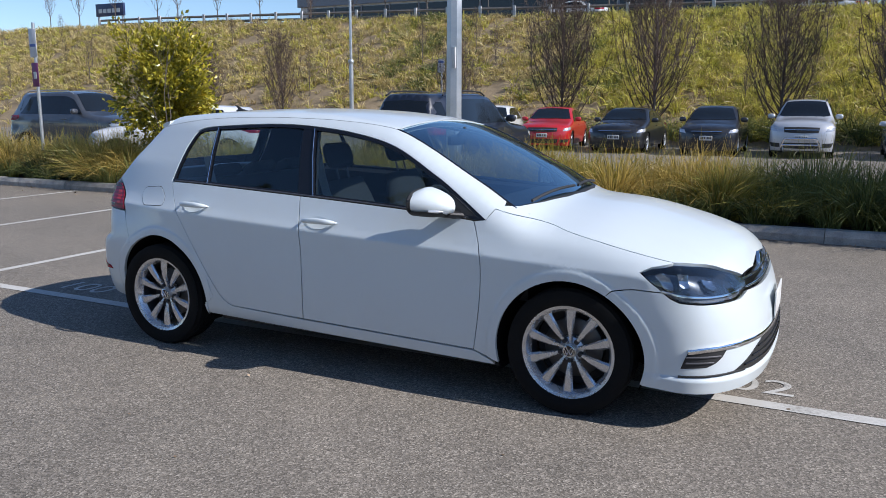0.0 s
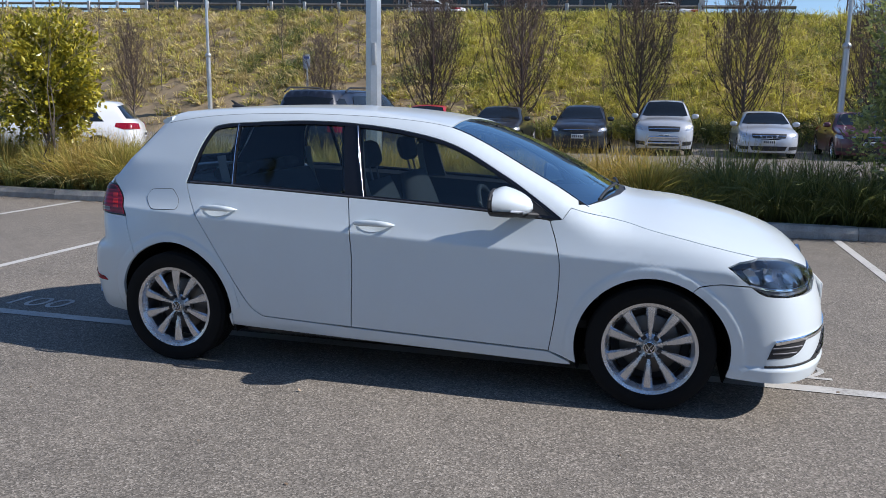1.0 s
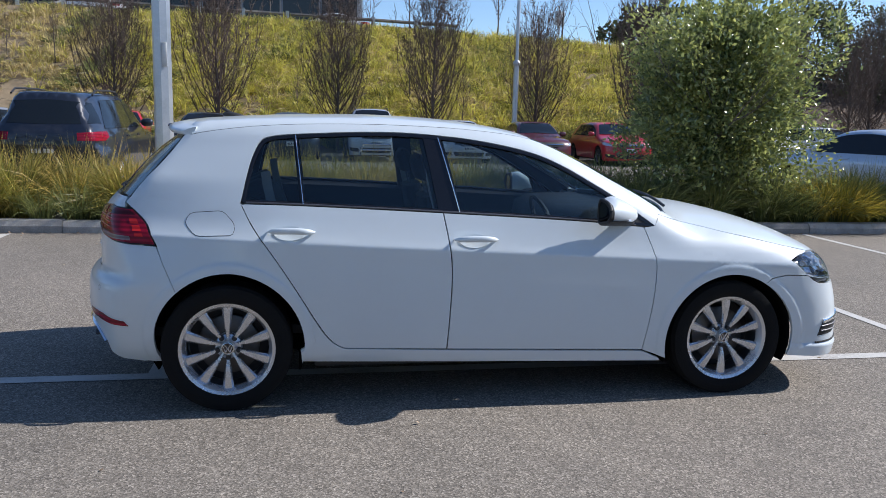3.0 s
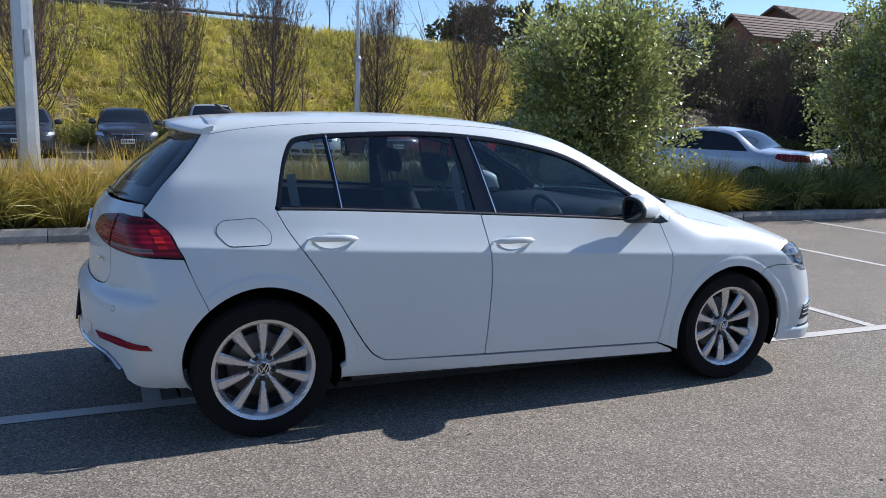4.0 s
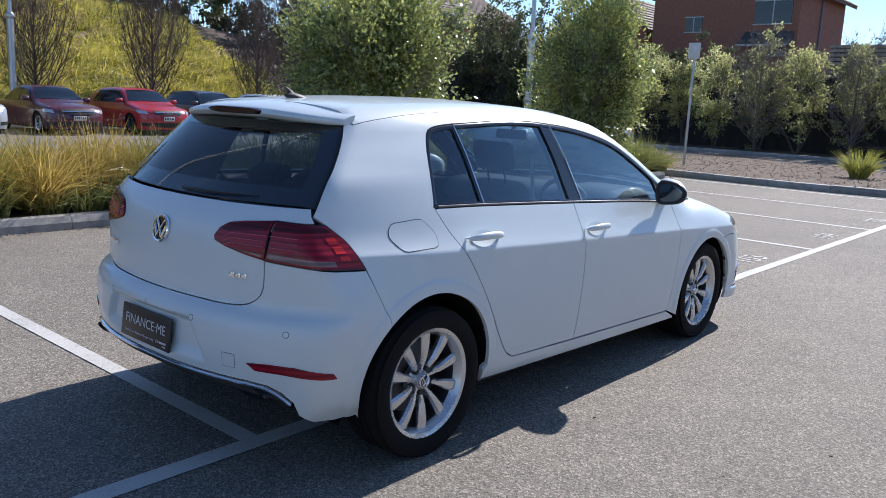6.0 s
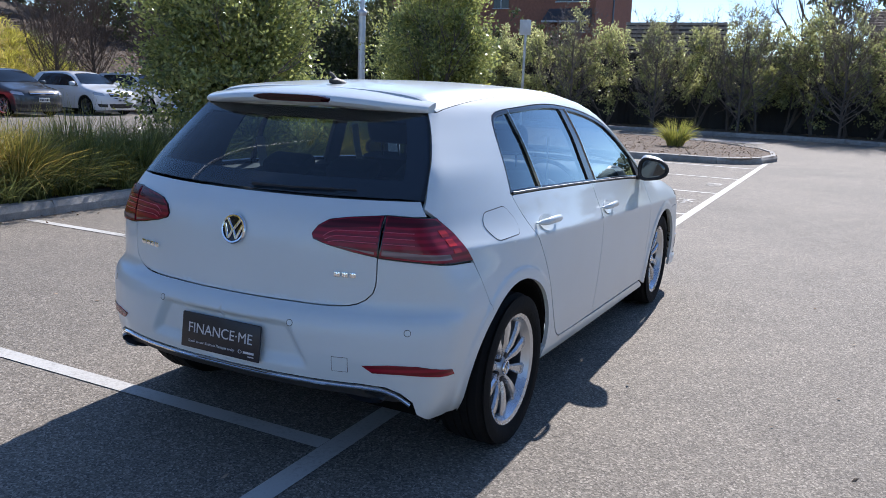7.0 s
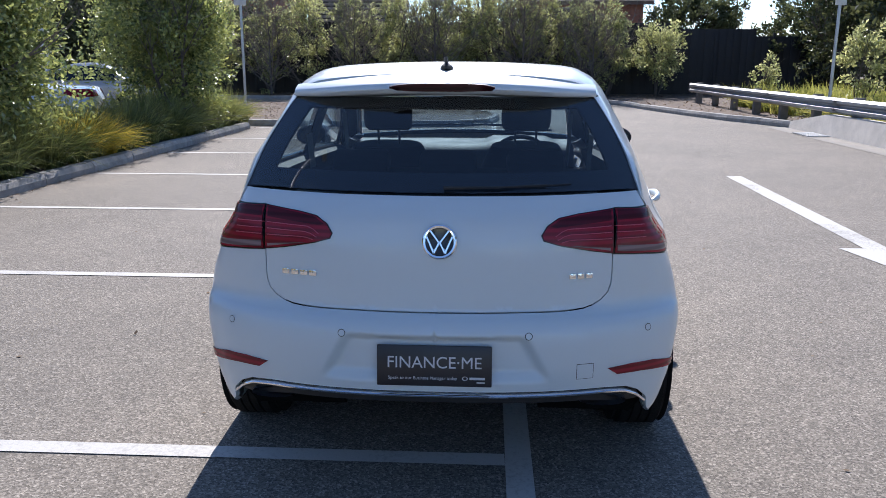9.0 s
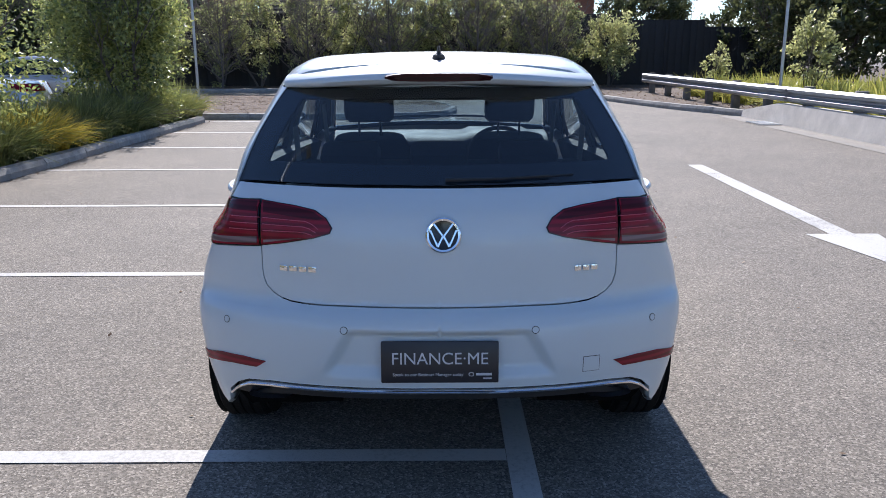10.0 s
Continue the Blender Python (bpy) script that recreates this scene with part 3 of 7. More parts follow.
bonnet_side = curve2([(0.905, 0.978), (0.97, 0.958), (1.12, 0.922), (1.269, 0.893), (1.45, 0.860), (1.583, 0.832), (1.72, 0.802), (1.800, 0.784)], 0.04)
glass_side = curve2([(0.545, 1.338), (0.578, 1.288), (0.638, 1.170), (0.678, 1.045)], 0.04)                                   # rear chart
gate_side = curve2([(0.678, 1.045), (0.683, 1.022), (0.691, 1.002), (0.704, 0.985)], 0.02)
gate_low = curve2([(0.580, 0.845), (0.576, 0.735), (0.548, 0.695), (0.485, 0.668), (0.25, 0.663), (0.0, 0.662)], 0.03)
lamp_side = curve2([(-1.830, 0.980), (-1.750, 0.920), (-1.700, 0.860), (-1.672, 0.817)], 0.03)                               # rear edge of the quarter beside the tail lamp
bumper_up = curve2([(-1.672, 0.817), (-1.645, 0.76), (-1.605, 0.68), (-1.575, 0.620)], 0.03)


def run_arch(a, a0, a1):
    return sided(*arc(*a, a0, a1))


S = lambda line: HERO.lift("wrap", line, 1)
RR = lambda line: HERO.lift("rear", line, 1)
TT = lambda line: HERO.lift("top", line, 1)
belt_r = belt[belt[:, 0] < -0.267]
fd_belt = belt[(belt[:, 0] > -0.255) & (belt[:, 0] < 0.80)]

for sg, who in ((-1, "driver"), (1, "passenger")):
    door = body("door", "wrap", cut("wrap", S(door_front), S(door_mid[::-1]), S(fd_belt[::-1])), side=sg, extra=CREASE)
    rdoor = body("door", "wrap", cut("wrap", S(door_mid), S(door_rear[::-1]), S(belt_r[::-1])), side=sg, extra=CREASE)
    body("sill", "wrap", cut("wrap", sided((0.828, 0.257), (0.93, 0.212), (0.945, 0.192), (-0.955, 0.232), (-0.97, 0.30)), sided((-0.90, 0.345)), S(door_rear[-12:]), sided((-0.232, 0.286))), side=sg)
    a_in = math.degrees(math.atan2(0.205 - F_ARCH[1], 0.946 - F_ARCH[0]))
    body("front_wing", "wrap", cut("wrap", sided((0.87, 0.925)), S(bonnet_side), sided((1.70, 0.767), (1.647, 0.744), (1.69, 0.700), (1.730, 0.662), (1.62, 0.665), (1.535, 0.648)), run_arch(F_ARCH, 59, 195), sided((0.835, 0.258)), S(door_front[::-1])), side=sg, gap=0.0015, extra=np.concatenate([CREASE, arch_rings(F_ARCH[:2], F_ARCH[2])]), bulge=flare)
    roof_edge = TT(ditch)
    body("body_side", "wrap", cut("wrap", S(dlo_top), sided((0.87, 0.925)), S(bonnet_side[:2]), TT(post_edge[::-1][1:]), roof_edge[::-1][1:], RR(glass_side), RR(gate_side[1:-1]), S(lamp_side), S(bumper_up[1:]),
         run_arch(R_ARCH, 132, -14), sided((-0.962, 0.29)), sided((-0.89, 0.345)), S(door_rear[::-1][9:])), side=sg, res=0.03, gap=0.0015, extra=np.concatenate([CREASE, arch_rings(R_ARCH[:2], R_ARCH[2])]), bulge=flare)

    # dark trim on the inner side of roof rail and pillars
    trim = cut("wrap", S(dlo_top), sided((0.87, 0.925)), S(bonnet_side[:2]), TT(post_edge[::-1][1:]), roof_edge[::-1][1:], RR(glass_side), RR(gate_side[1:2]), sided((-1.70, 0.86), (-1.30, 0.86)))
    body("pillar_trim", "wrap", trim, CABIN_DARK, side=sg, res=0.05, off=-0.022, gap=0.006, flange=0)

    # window surround, panes and seals
    inner = shrink(cut("wrap", S(dlo_top), S(belt)[1:-1]), 0.018)
    outer = shrink(cut("wrap", S(dlo_top), S(belt)[1:-1]), 0.001)
    ring = np.concatenate([outer, outer[:1]])
    part("window_seal", ribbon(HERO, "wrap", (outer + inner)[list(range(len(outer))) + [0]] / 2, 0.019, -0.006, (sg,)), BLACK_GLOSS, hero)
    body("b_pillar", "wrap", [(-0.352, 1.375), (-0.262, 1.363), (-0.165, 0.972), (-0.280, 0.980)], BLACK_GLOSS, "gloss black pillar cover", side=sg, off=-0.004, gap=0.0)
    body("quarter_bar", "wrap", [(-1.004, 1.362), (-0.984, 1.362), (-0.942, 1.008), (-0.966, 1.008)], BLACK_GLOSS, side=sg, off=-0.005, gap=0.0)
    body("mirror_corner", "wrap", [(0.62, 1.10), (0.655, 1.065), (0.885, 0.916), (0.700, 0.930)], BLACK_PLASTIC, side=sg, off=-0.004, gap=0.0)

    def between(x0, x1):
        """The glazed outline between two slanting bars."""
        p = inner
        f = lambda q, bar: q[:, 0] - (bar[0] + (bar[1] - bar[0]) * (1.36 - q[:, 1]) / 0.36)
        out = []
        for i in range(len(p)):
            a, b = p[i], p[(i + 1) % len(p)]
            ga, gb = min(f(a[None], x0)[0], -f(a[None], x1)[0]), min(f(b[None], x0)[0], -f(b[None], x1)[0])
            if ga >= 0:
                out.append(a)
            if ga * gb < 0:
                out.append(a + (b - a) * ga / (ga - gb))
        return np.array(out)
    pane_ob = body("window", "wrap", between((-0.275, -0.185), (0.70, 0.70)), SIDE_GLASS, side=sg, off=-0.012, gap=0, flange=0.004)
    body("window", "wrap", between((-0.996, -0.955), (-0.34, -0.262)), SIDE_GLASS, side=sg, off=-0.012, gap=0, flange=0.004)
    body("quarter_window", "wrap", between((-2, -2), (-0.996, -0.955)), SIDE_GLASS, side=sg, off=-0.012, gap=0, flange=0.004)
    # bright strips on the pillars; the forward one imitates light on the pillar's inside
    for bar in (((-0.990, 1.352), (-0.953, 1.022)), ((-0.270, 1.352), (-0.176, 0.990))):
        part("bright_edge", ribbon(HERO, "wrap", bar, 0.0045, -0.001, (sg,), 0.003), CHROME, hero)
    part("belt_strip", ribbon(HERO, "wrap", belt[4:-1] + (0, 0.006), 0.008, -0.003, (sg,), 0.005), DARK_ALLOY, hero, "thin dark strip under the windows")

    # door handles in their scoops
    for x0, z0, d in ((-1.121, 0.893, rdoor), (-0.212, 0.857, door)):
        mid = x0 + 0.112
        uv = np.array([(mid + 0.075 * math.cos(w) - 0.01, z0 - 0.008 + 0.034 * math.sin(w)) for w in np.linspace(0, 2 * math.pi, 25)[:-1]])
        part("handle_scoop", panel_mesh("handle_scoop", WHITE_PAINT, panel(HERO, "wrap", uv, res=0.012, off=0.0035, gap=0, flange=0.002, side=sg,
             bulge=lambda q, m=mid, z=z0: -0.003 * np.clip(1 - ((q[:, 0] - m + 0.01) / 0.075) ** 2 - ((q[:, 1] - z + 0.008) / 0.034) ** 2, 0, 1))), None, d)
        rings = []
        for u in np.linspace(0, 1, 13):
            q = HERO.lift("wrap", [(x0 + 0.224 * u, z0 + 0.008 * (1 - (2 * u - 1) ** 2))], sg)[0]
            out = 0.010 + 0.034 * (1 - abs(2 * u - 1) ** 3.5)
            hh = 0.016 * (1 - 0.45 * abs(2 * u - 1) ** 3)
            hh = hh * (0.35 if u in (0.0, 1.0) else 1)
            rings.append([(q[0], q[1] + sg * (out + 0.011 * math.cos(w) * (1 if math.cos(w) > 0 else 1.2)), q[2] + hh * math.sin(w)) for w in (2 * math.pi * k / 12 for k in range(12))])
        part("handle", Geo().loft(rings), WHITE_PAINT, d, "body-coloured pull handle")
    # doors' lower rubbing edge
    part("sill_seam", ribbon(HERO, "wrap", [(-0.75, 0.295), (0.82, 0.249)], 0.005, -0.012, (sg,), 0.001), BLACK_PLASTIC, hero)

    # mirror
    mirror_y = sg * 0.962
    shellgeo = Geo()
    rings = []
    for u in np.linspace(0, 1, 15):
        x = 0.545 + 0.185 * u
        r = math.sqrt(max(0.0, 1 - (u - 0.08) ** 2 / 0.86)) if u > 0.08 else 1.0
        hy, hz = 0.083 * r ** 0.9 + 0.004, 0.068 * r ** 0.95 + 0.003
        dome = (0.80 + 0.30 * math.sin(math.pi * min(1.0, u / 0.62)) if u < 0.31 else 1.10 - 0.10 * (u - 0.31) / 0.69)
        cz = 1.008 - 0.02 * u
        rings.append([(x, mirror_y - sg * 0.05 * u + hy * math.copysign(abs(math.cos(w)) ** 0.68, math.cos(w)), cz + hz * (1 - 0.36 * sg * math.cos(w)) * math.copysign(abs(math.sin(w)) ** (0.62 if math.sin(w) < 0 else 0.85), math.sin(w)) * (dome if math.sin(w) > 0 else 0.88)) for w in (2 * math.pi * k / 28 for k in range(28))])
    shellgeo.loft(rings)
    mirror = part("wing_mirror", shellgeo, WHITE_PAINT, hero, "white mirror housing with a dark lower half")
    low = Geo()
    low.loft([[(q[0] + 0.002, (q[1] - mirror_y) * 0.985 + mirror_y, min(q[2], 0.978) - 0.006) for q in r] for r in rings[:12]])
    part("mirror_base", low, BLACK_PLASTIC, mirror)
    gl = Geo().loft([[(0.5390, (q[1] - mirror_y) * 0.80 + mirror_y, (q[2] - 1.005) * 0.82 + 1.005) for q in rings[0]], [(0.536 + sg * 0.03 * (q[1] - mirror_y), (q[1] - mirror_y) * 0.78 + mirror_y, (q[2] - 1.005) * 0.80 + 1.005) for q in rings[0]]])
    part("mirror_glass", gl, MIRROR_GLASS, mirror)
    part("mirror_back", Geo().loft([[(x, (q[1] - mirror_y) * 1.012 + mirror_y, (q[2] - 1.005) * 1.015 + 1.005) for q in rings[0]] for x in (0.5400, 0.5435, 0.5550)]), BLACK_PLASTIC, mirror)
    part("mirror_rim", Geo().tube([(0.541, (q[1] - mirror_y) * 0.95 + mirror_y, (q[2] - 1.005) * 0.94 + 1.005) for q in rings[0]] + [(0.541, (rings[0][0][1] - mirror_y) * 0.95 + mirror_y, (rings[0][0][2] - 1.005) * 0.94 + 1.005)], 0.010, 8), BLACK_PLASTIC, mirror)
    part("indicator", Geo().tube([(0.640, sg * 1.018, 0.974), (0.675, sg * 0.990, 0.971), (0.708, sg * 0.942, 0.970), (0.715, sg * 0.885, 0.972)], [0.005, 0.0075, 0.0075, 0.005], 8), LAMP_CLEAR, mirror)
    part("mirror_arm", Geo().loft([[(0.70 + 0.055 * math.cos(w), sg * 0.84, 0.940 + 0.02 * math.sin(w)) for w in (2 * math.pi * k / 12 for k in range(12))], [(0.665 + 0.045 * math.cos(w), sg * 0.915, 0.952 + 0.018 * math.sin(w)) for w in (2 * math.pi * k / 12 for k in range(12))]]), BLACK_PLASTIC, mirror)

    # tail lamp: outer part on the wing, inner part on the tailgate
    outer_lamp = np.array([*cut("wrap", reared((0.5801, 0.846), (0.5801, 0.990))), (-1.94, 0.987), (-1.832, 0.981), (-1.752, 0.920), (-1.702, 0.860), (-1.675, 0.819), (-1.79, 0.823), (-1.92, 0.836)])
    lamp = part("tail_lamp", panel_mesh("tail_lamp", TAIL_RED, panel(HERO, "wrap", outer_lamp, res=0.02, off=0.006, gap=0.0035, side=sg)), None, hero, "dark red tail lamp with a black edge")
    part("lamp_edge", panel_mesh("lamp_edge", BLACK_GLOSS, panel(HERO, "wrap", outer_lamp, res=0.03, off=0.003, gap=0, side=sg)), None, lamp)
    inner_lamp = np.array([(0.5800, 0.847), (0.5800, 0.990), (0.46, 0.978), (0.395, 0.967), (0.358, 0.944), (0.339, 0.914), (0.347, 0.896), (0.40, 0.880), (0.50, 0.860)])
    part("lamp_edge", panel_mesh("lamp_edge", BLACK_GLOSS, panel(HERO, "rear", inner_lamp, res=0.03, off=0.003, gap=0, side=sg)), None, lamp)
    part("inner_lens", panel_mesh("inner_lens", TAIL_RED, panel(HERO, "rear", inner_lamp, res=0.02, off=0.006, gap=0.003, side=sg)), None, lamp)
    part("dark_band", panel_mesh("dark_band", TAIL_DARK, panel(HERO, "rear", [(0.571, 0.952), (0.571, 0.984), (0.46, 0.972), (0.399, 0.961), (0.366, 0.940), (0.39, 0.936)], res=0.02, off=0.0072, gap=0.001, side=sg)), None, lamp)
    part("dark_band", panel_mesh("dark_band", TAIL_DARK, panel(HERO, "wrap", [*cut("wrap", reared((0.591, 0.952), (0.591, 0.984))), (-1.94, 0.981), (-1.845, 0.975), (-1.81, 0.952)], res=0.02, off=0.0072, gap=0.001, side=sg)), None, lamp)
    part("clear_band", panel_mesh("clear_band", TAIL_CLEAR, panel(HERO, "wrap", [*cut("wrap", reared((0.591, 0.855), (0.591, 0.876))), (-1.80, 0.858), (-1.79, 0.836), (-1.92, 0.845)], res=0.02, off=0.0078, gap=0.001, side=sg)), None, lamp)
    part("clear_band", panel_mesh("clear_band", TAIL_CLEAR, panel(HERO, "rear", [(0.569, 0.857), (0.569, 0.868), (0.47, 0.878), (0.43, 0.880), (0.50, 0.869)], res=0.02, off=0.0078, gap=0.001, side=sg)), None, lamp)
    for k, (z0, z1) in enumerate(((0.856, 0.872), (0.878, 0.905), (0.911, 0.938))):
        top_s, low_s = -1.79 + (0.945 - z1) * 0.82, -1.79 + (0.945 - z0) * 0.82
        part("outer_chamber", panel_mesh("outer_chamber", TAIL_BRIGHT, panel(HERO, "wrap", [(low_s - 0.06, z0), (top_s - 0.055, z1), (top_s - 0.018, z1), (low_s - 0.018, z0)], res=0.03, off=0.0074, gap=0.001, side=sg)), None, lamp)
    for z0, z1, y0, fall in ((0.936, 0.931, 0.385, 0.022), (0.916, 0.914, 0.392, 0.016), (0.896, 0.898, 0.405, 0.008)):
        part("light_line", ribbon(HERO, "rear", [(0.570, z0), (y0 + 0.03, z1), (y0, z1 - fall)], 0.0026, 0.0065, (sg,), 0.0015), TAIL_LINE, lamp)
        part("light_line", ribbon(HERO, "wrap", [(-2.036, z0), (-1.93, z0 - 0.003)], 0.0026, 0.0065, (sg,), 0.0015), TAIL_LINE, lamp)
    # rear reflector, front side marker
    refl = np.array([(-2.105, 0.474), (-2.02, 0.480), (-1.93, 0.477), (-1.80, 0.452), (-1.785, 0.428), (-1.88, 0.437), (-1.98, 0.447), (-2.07, 0.449)])
    part("reflector", panel_mesh("reflector", TAIL_RED, panel(HERO, "wrap", refl, res=0.02, off=0.004, gap=0, side=sg)), None, hero, "narrow red bumper reflector")

    # headlamp
    head = [(1.649, 0.744), (1.70, 0.767), (1.76, 0.780), (1.82, 0.780), (1.90, 0.770), (2.07, 0.730), (2.19, 0.690), (2.18, 0.636), (2.10, 0.614), (2.017, 0.611), (1.885, 0.611), (1.794, 0.618), (1.735, 0.653)]
    hl = part("headlamp", panel_mesh("headlamp", LAMP_INSIDE, panel(HERO, "wrap", head, res=0.025, off=-0.055, gap=0.004, flange=0.0, side=sg)), None, hero, "clear headlamp with dark inner reflector")
    part("lamp_cover", panel_mesh("lamp_cover", LAMP_GLASS, panel(HERO, "wrap", head, res=0.025, off=0.001, gap=0.003, flange=0.055, side=sg)), None, hl)
    for poly in ([(1.705, 0.742), (1.745, 0.757), (1.775, 0.705), (1.772, 0.672), (1.738, 0.676)], [(1.925, 0.728), (1.985, 0.716), (2.00, 0.682), (1.96, 0.668), (1.935, 0.69)], [(1.80, 0.750), (1.85, 0.748), (1.85, 0.690), (1.81, 0.684)]):
        part("reflector", panel_mesh("reflector", LAMP_BOWL, panel(HERO, "wrap", poly, res=0.02, off=-0.030, gap=0, flange=0.02, side=sg, bulge=lambda q: 0.012 * np.sin(q[:, 0] * 150) * 0.35 + 0.01 * np.sin(q[:, 1] * 60))), None, hl)
    part("daytime_lamp", ribbon(HERO, "wrap", [(1.728, 0.664), (1.80, 0.648), (1.92, 0.640), (2.06, 0.640), (2.17, 0.652)], 0.010, -0.016, (sg,), 0.008), CHROME, hl)
    part("lower_lens", panel_mesh("lower_lens", DARK_ALLOY, panel(HERO, "wrap", [(1.75, 0.650), (1.80, 0.640), (1.92, 0.632), (2.06, 0.632), (2.15, 0.640), (2.10, 0.620), (1.90, 0.616), (1.80, 0.624)], res=0.03, off=-0.022, gap=0.001, flange=0.02, side=sg)), None, hl)
    part("seam", ribbon(HERO, "wrap", bumper_up, 0.004, -0.014, (sg,), 0.001), BLACK_PLASTIC, hero)

    # fog lamp recess with its bright strip
    fog = [(1.806, 0.318), (1.818, 0.365), (1.832, 0.406), (1.99, 0.409), (1.962, 0.368), (1.935, 0.345), (1.90, 0.328)]
    fg = part("air_intake", panel_mesh("air_intake", BLACK_PLASTIC, panel(HERO, "wrap", fog, res=0.03, off=0.002, gap=0, side=sg)), None, hero)
    for z0, s1 in ((0.372, 1.955), (0.345, 1.925)):
        part("intake_bar", ribbon(HERO, "wrap", [(1.822, z0), (1.87, z0 + 0.003), (s1, z0 + 0.004)], 0.008, 0.003, (sg,), 0.005), DARK_ALLOY, fg)
    part("bright_strip", ribbon(HERO, "wrap", [(1.828, 0.398), (1.886, 0.409), (1.99, 0.415), (2.10, 0.416), (2.25, 0.415), (CENTRE, 0.418)], 0.022, 0.003, (sg,), 0.008), CHROME, fg)
    part("lip_strip", ribbon(HERO, "wrap", [(1.80, 0.280), (1.92, 0.286), (2.03, 0.289), (2.10, 0.286)], 0.010, 0.001, (sg,), 0.004), BLACK_PLASTIC, fg)
    # fuel flap on the driver's side
    if sg < 0:
        flap = []
        base = [(-1.560, 0.925), (-1.540, 0.972), (-1.36, 0.984), (-1.288, 0.925), (-1.290, 0.872), (-1.488, 0.866)]
        for i, c in enumerate(base):
            a, b = Vector(base[i - 1]), Vector(base[(i + 1) % 6])
            c = Vector(c)
            flap += [tuple(c + (a - c).normalized() * 0.022), tuple(c + ((a - c).normalized() + (b - c).normalized()) * 0.006), tuple(c + (b - c).normalized() * 0.022)]
        part("flap_gap", panel_mesh("flap_gap", BLACK_PLASTIC, panel(HERO, "wrap", flap, res=0.03, off=0.0006, gap=-0.002, flange=0, side=sg)), None, hero)
        part("fuel_flap", panel_mesh("fuel_flap", WHITE_PAINT, panel(HERO, "wrap", flap, res=0.03, off=0.0016, gap=0.001, flange=0.003, side=sg)), None, hero)

# pieces across the whole width
body("bonnet", "top", cut("top", S(bonnet_side), sided((1.90, 0.775), (2.07, 0.735), (2.19, 0.695), (2.40, 0.70)), topped((2.07, 0.0)), topped((1.13, 0.0), (1.11, 0.25), (1.05, 0.5), (0.985, 0.68))), res=0.04)
body("windscreen", "top", np.concatenate([[(0.215, 0.0)], [(0.24, 0.58)], post_edge[1:-1] - (0, 0.012), [(0.98, 0.695), (1.04, 0.5), (1.085, 0.25), (1.10, 0.0)]]), SCREEN_GLASS, "clear laminated windscreen", off=-0.004, flange=0.005)
body("scuttle", "top", [(1.10, 0.0), (1.085, 0.25), (1.04, 0.5), (0.98, 0.70), (1.0, 0.69), (1.06, 0.5), (1.115, 0.25), (1.135, 0.0)], BLACK_PLASTIC, off=-0.008, gap=-0.003)
body("roof", "top", np.concatenate([[(-1.50, 0.0)], ditch, [(0.225, 0.3), (0.21, 0.0)]]), res=0.05, gap=0.0008)
for sg in (-1, 1):
    part("roof_seam", ribbon(HERO, "top", ditch, 0.008, -0.004, (sg,), 0.003), BLACK_PLASTIC, hero)
    part("screen_seal", ribbon(HERO, "top", post_edge - (0, 0.004), 0.014, -0.003, (sg,), 0.004), BLACK_GLOSS, hero)
front = cut("wrap", sided((CENTRE, 0.205), (2.30, 0.200), (2.0, 0.203), (1.80, 0.203), (1.685, 0.212)), run_arch(F_ARCH, -14, 59), sided((1.535, 0.645), (1.62, 0.662), (1.732, 0.658), (1.76, 0.632), (1.794, 0.615), (1.885, 0.608), (2.017, 0.608), (2.10, 0.611), (2.18, 0.634), (2.40, 0.625), (CENTRE, 0.620)))
chin_rows = np.array([(s, z) for s in np.arange(1.66, CENTRE - 0.01, 0.03) for z in (0.255, 0.263, 0.270, 0.277, 0.285)])
bumper = body("front_bumper", "wrap", front, res=0.035, gap=0.001, bulge=flare, extra=np.concatenate([arch_rings(F_ARCH[:2], F_ARCH[2]), chin_rows]))
grille = body("grille", "wrap", [(2.17, 0.672), (2.40, 0.695), (CENTRE, 0.70), (CENTRE, 0.626), (2.40, 0.631), (2.165, 0.645)], BLACK_GLOSS, "narrow black grille with bright bars", off=-0.015, gap=0)
for z0 in (0.645, 0.680):
    part("grille_bar", ribbon(HERO, "wrap", [(2.18, z0 + 0.005), (2.45, z0), (CENTRE, z0)], 0.009, -0.006, (-1, 1), 0.007), CHROME, grille)
body("lower_intake", "wrap", [(2.03, 0.294), (2.10, 0.325), (2.20, 0.374), (2.28, 0.402), (CENTRE, 0.404), (CENTRE, 0.285), (2.30, 0.284), (2.16, 0.282)], BLACK_PLASTIC, off=0.003, gap=0)
for z0, s0 in ((0.370, 2.21), (0.340, 2.15), (0.312, 2.09)):
    part("intake_bar", ribbon(HERO, "wrap", [(s0, z0), (2.4, z0 + 0.002), (CENTRE, z0 + 0.002)], 0.007, 0.005, (-1, 1), 0.006), BLACK_GLOSS, bumper)
badge_f = Geo().lathe([(0.0, 0.02), (0.055, 0.02), (0.062, 0.016), (0.064, 0.0)], axis="x", n=28)
part("nose_badge", badge_f, CHROME, hero, "round bright nose badge", at=pose(2.080, 0, 0.672, 0, -12, 0))

rear_low = cut("wrap", sided((-1.695, 0.240), (-1.78, 0.232), (-1.86, 0.245), (-1.915, 0.285)), RR(np.array([(0.72, 0.335), (0.685, 0.372), (0.64, 0.394), (0.56, 0.402), (0.3, 0.405), (0.0, 0.407)])), RR(gate_low[::-1]), sided((-1.90, 0.832), (-1.79, 0.820), (-1.675, 0.814)), S(bumper_up[2:]), run_arch(R_ARCH, 132, 196))


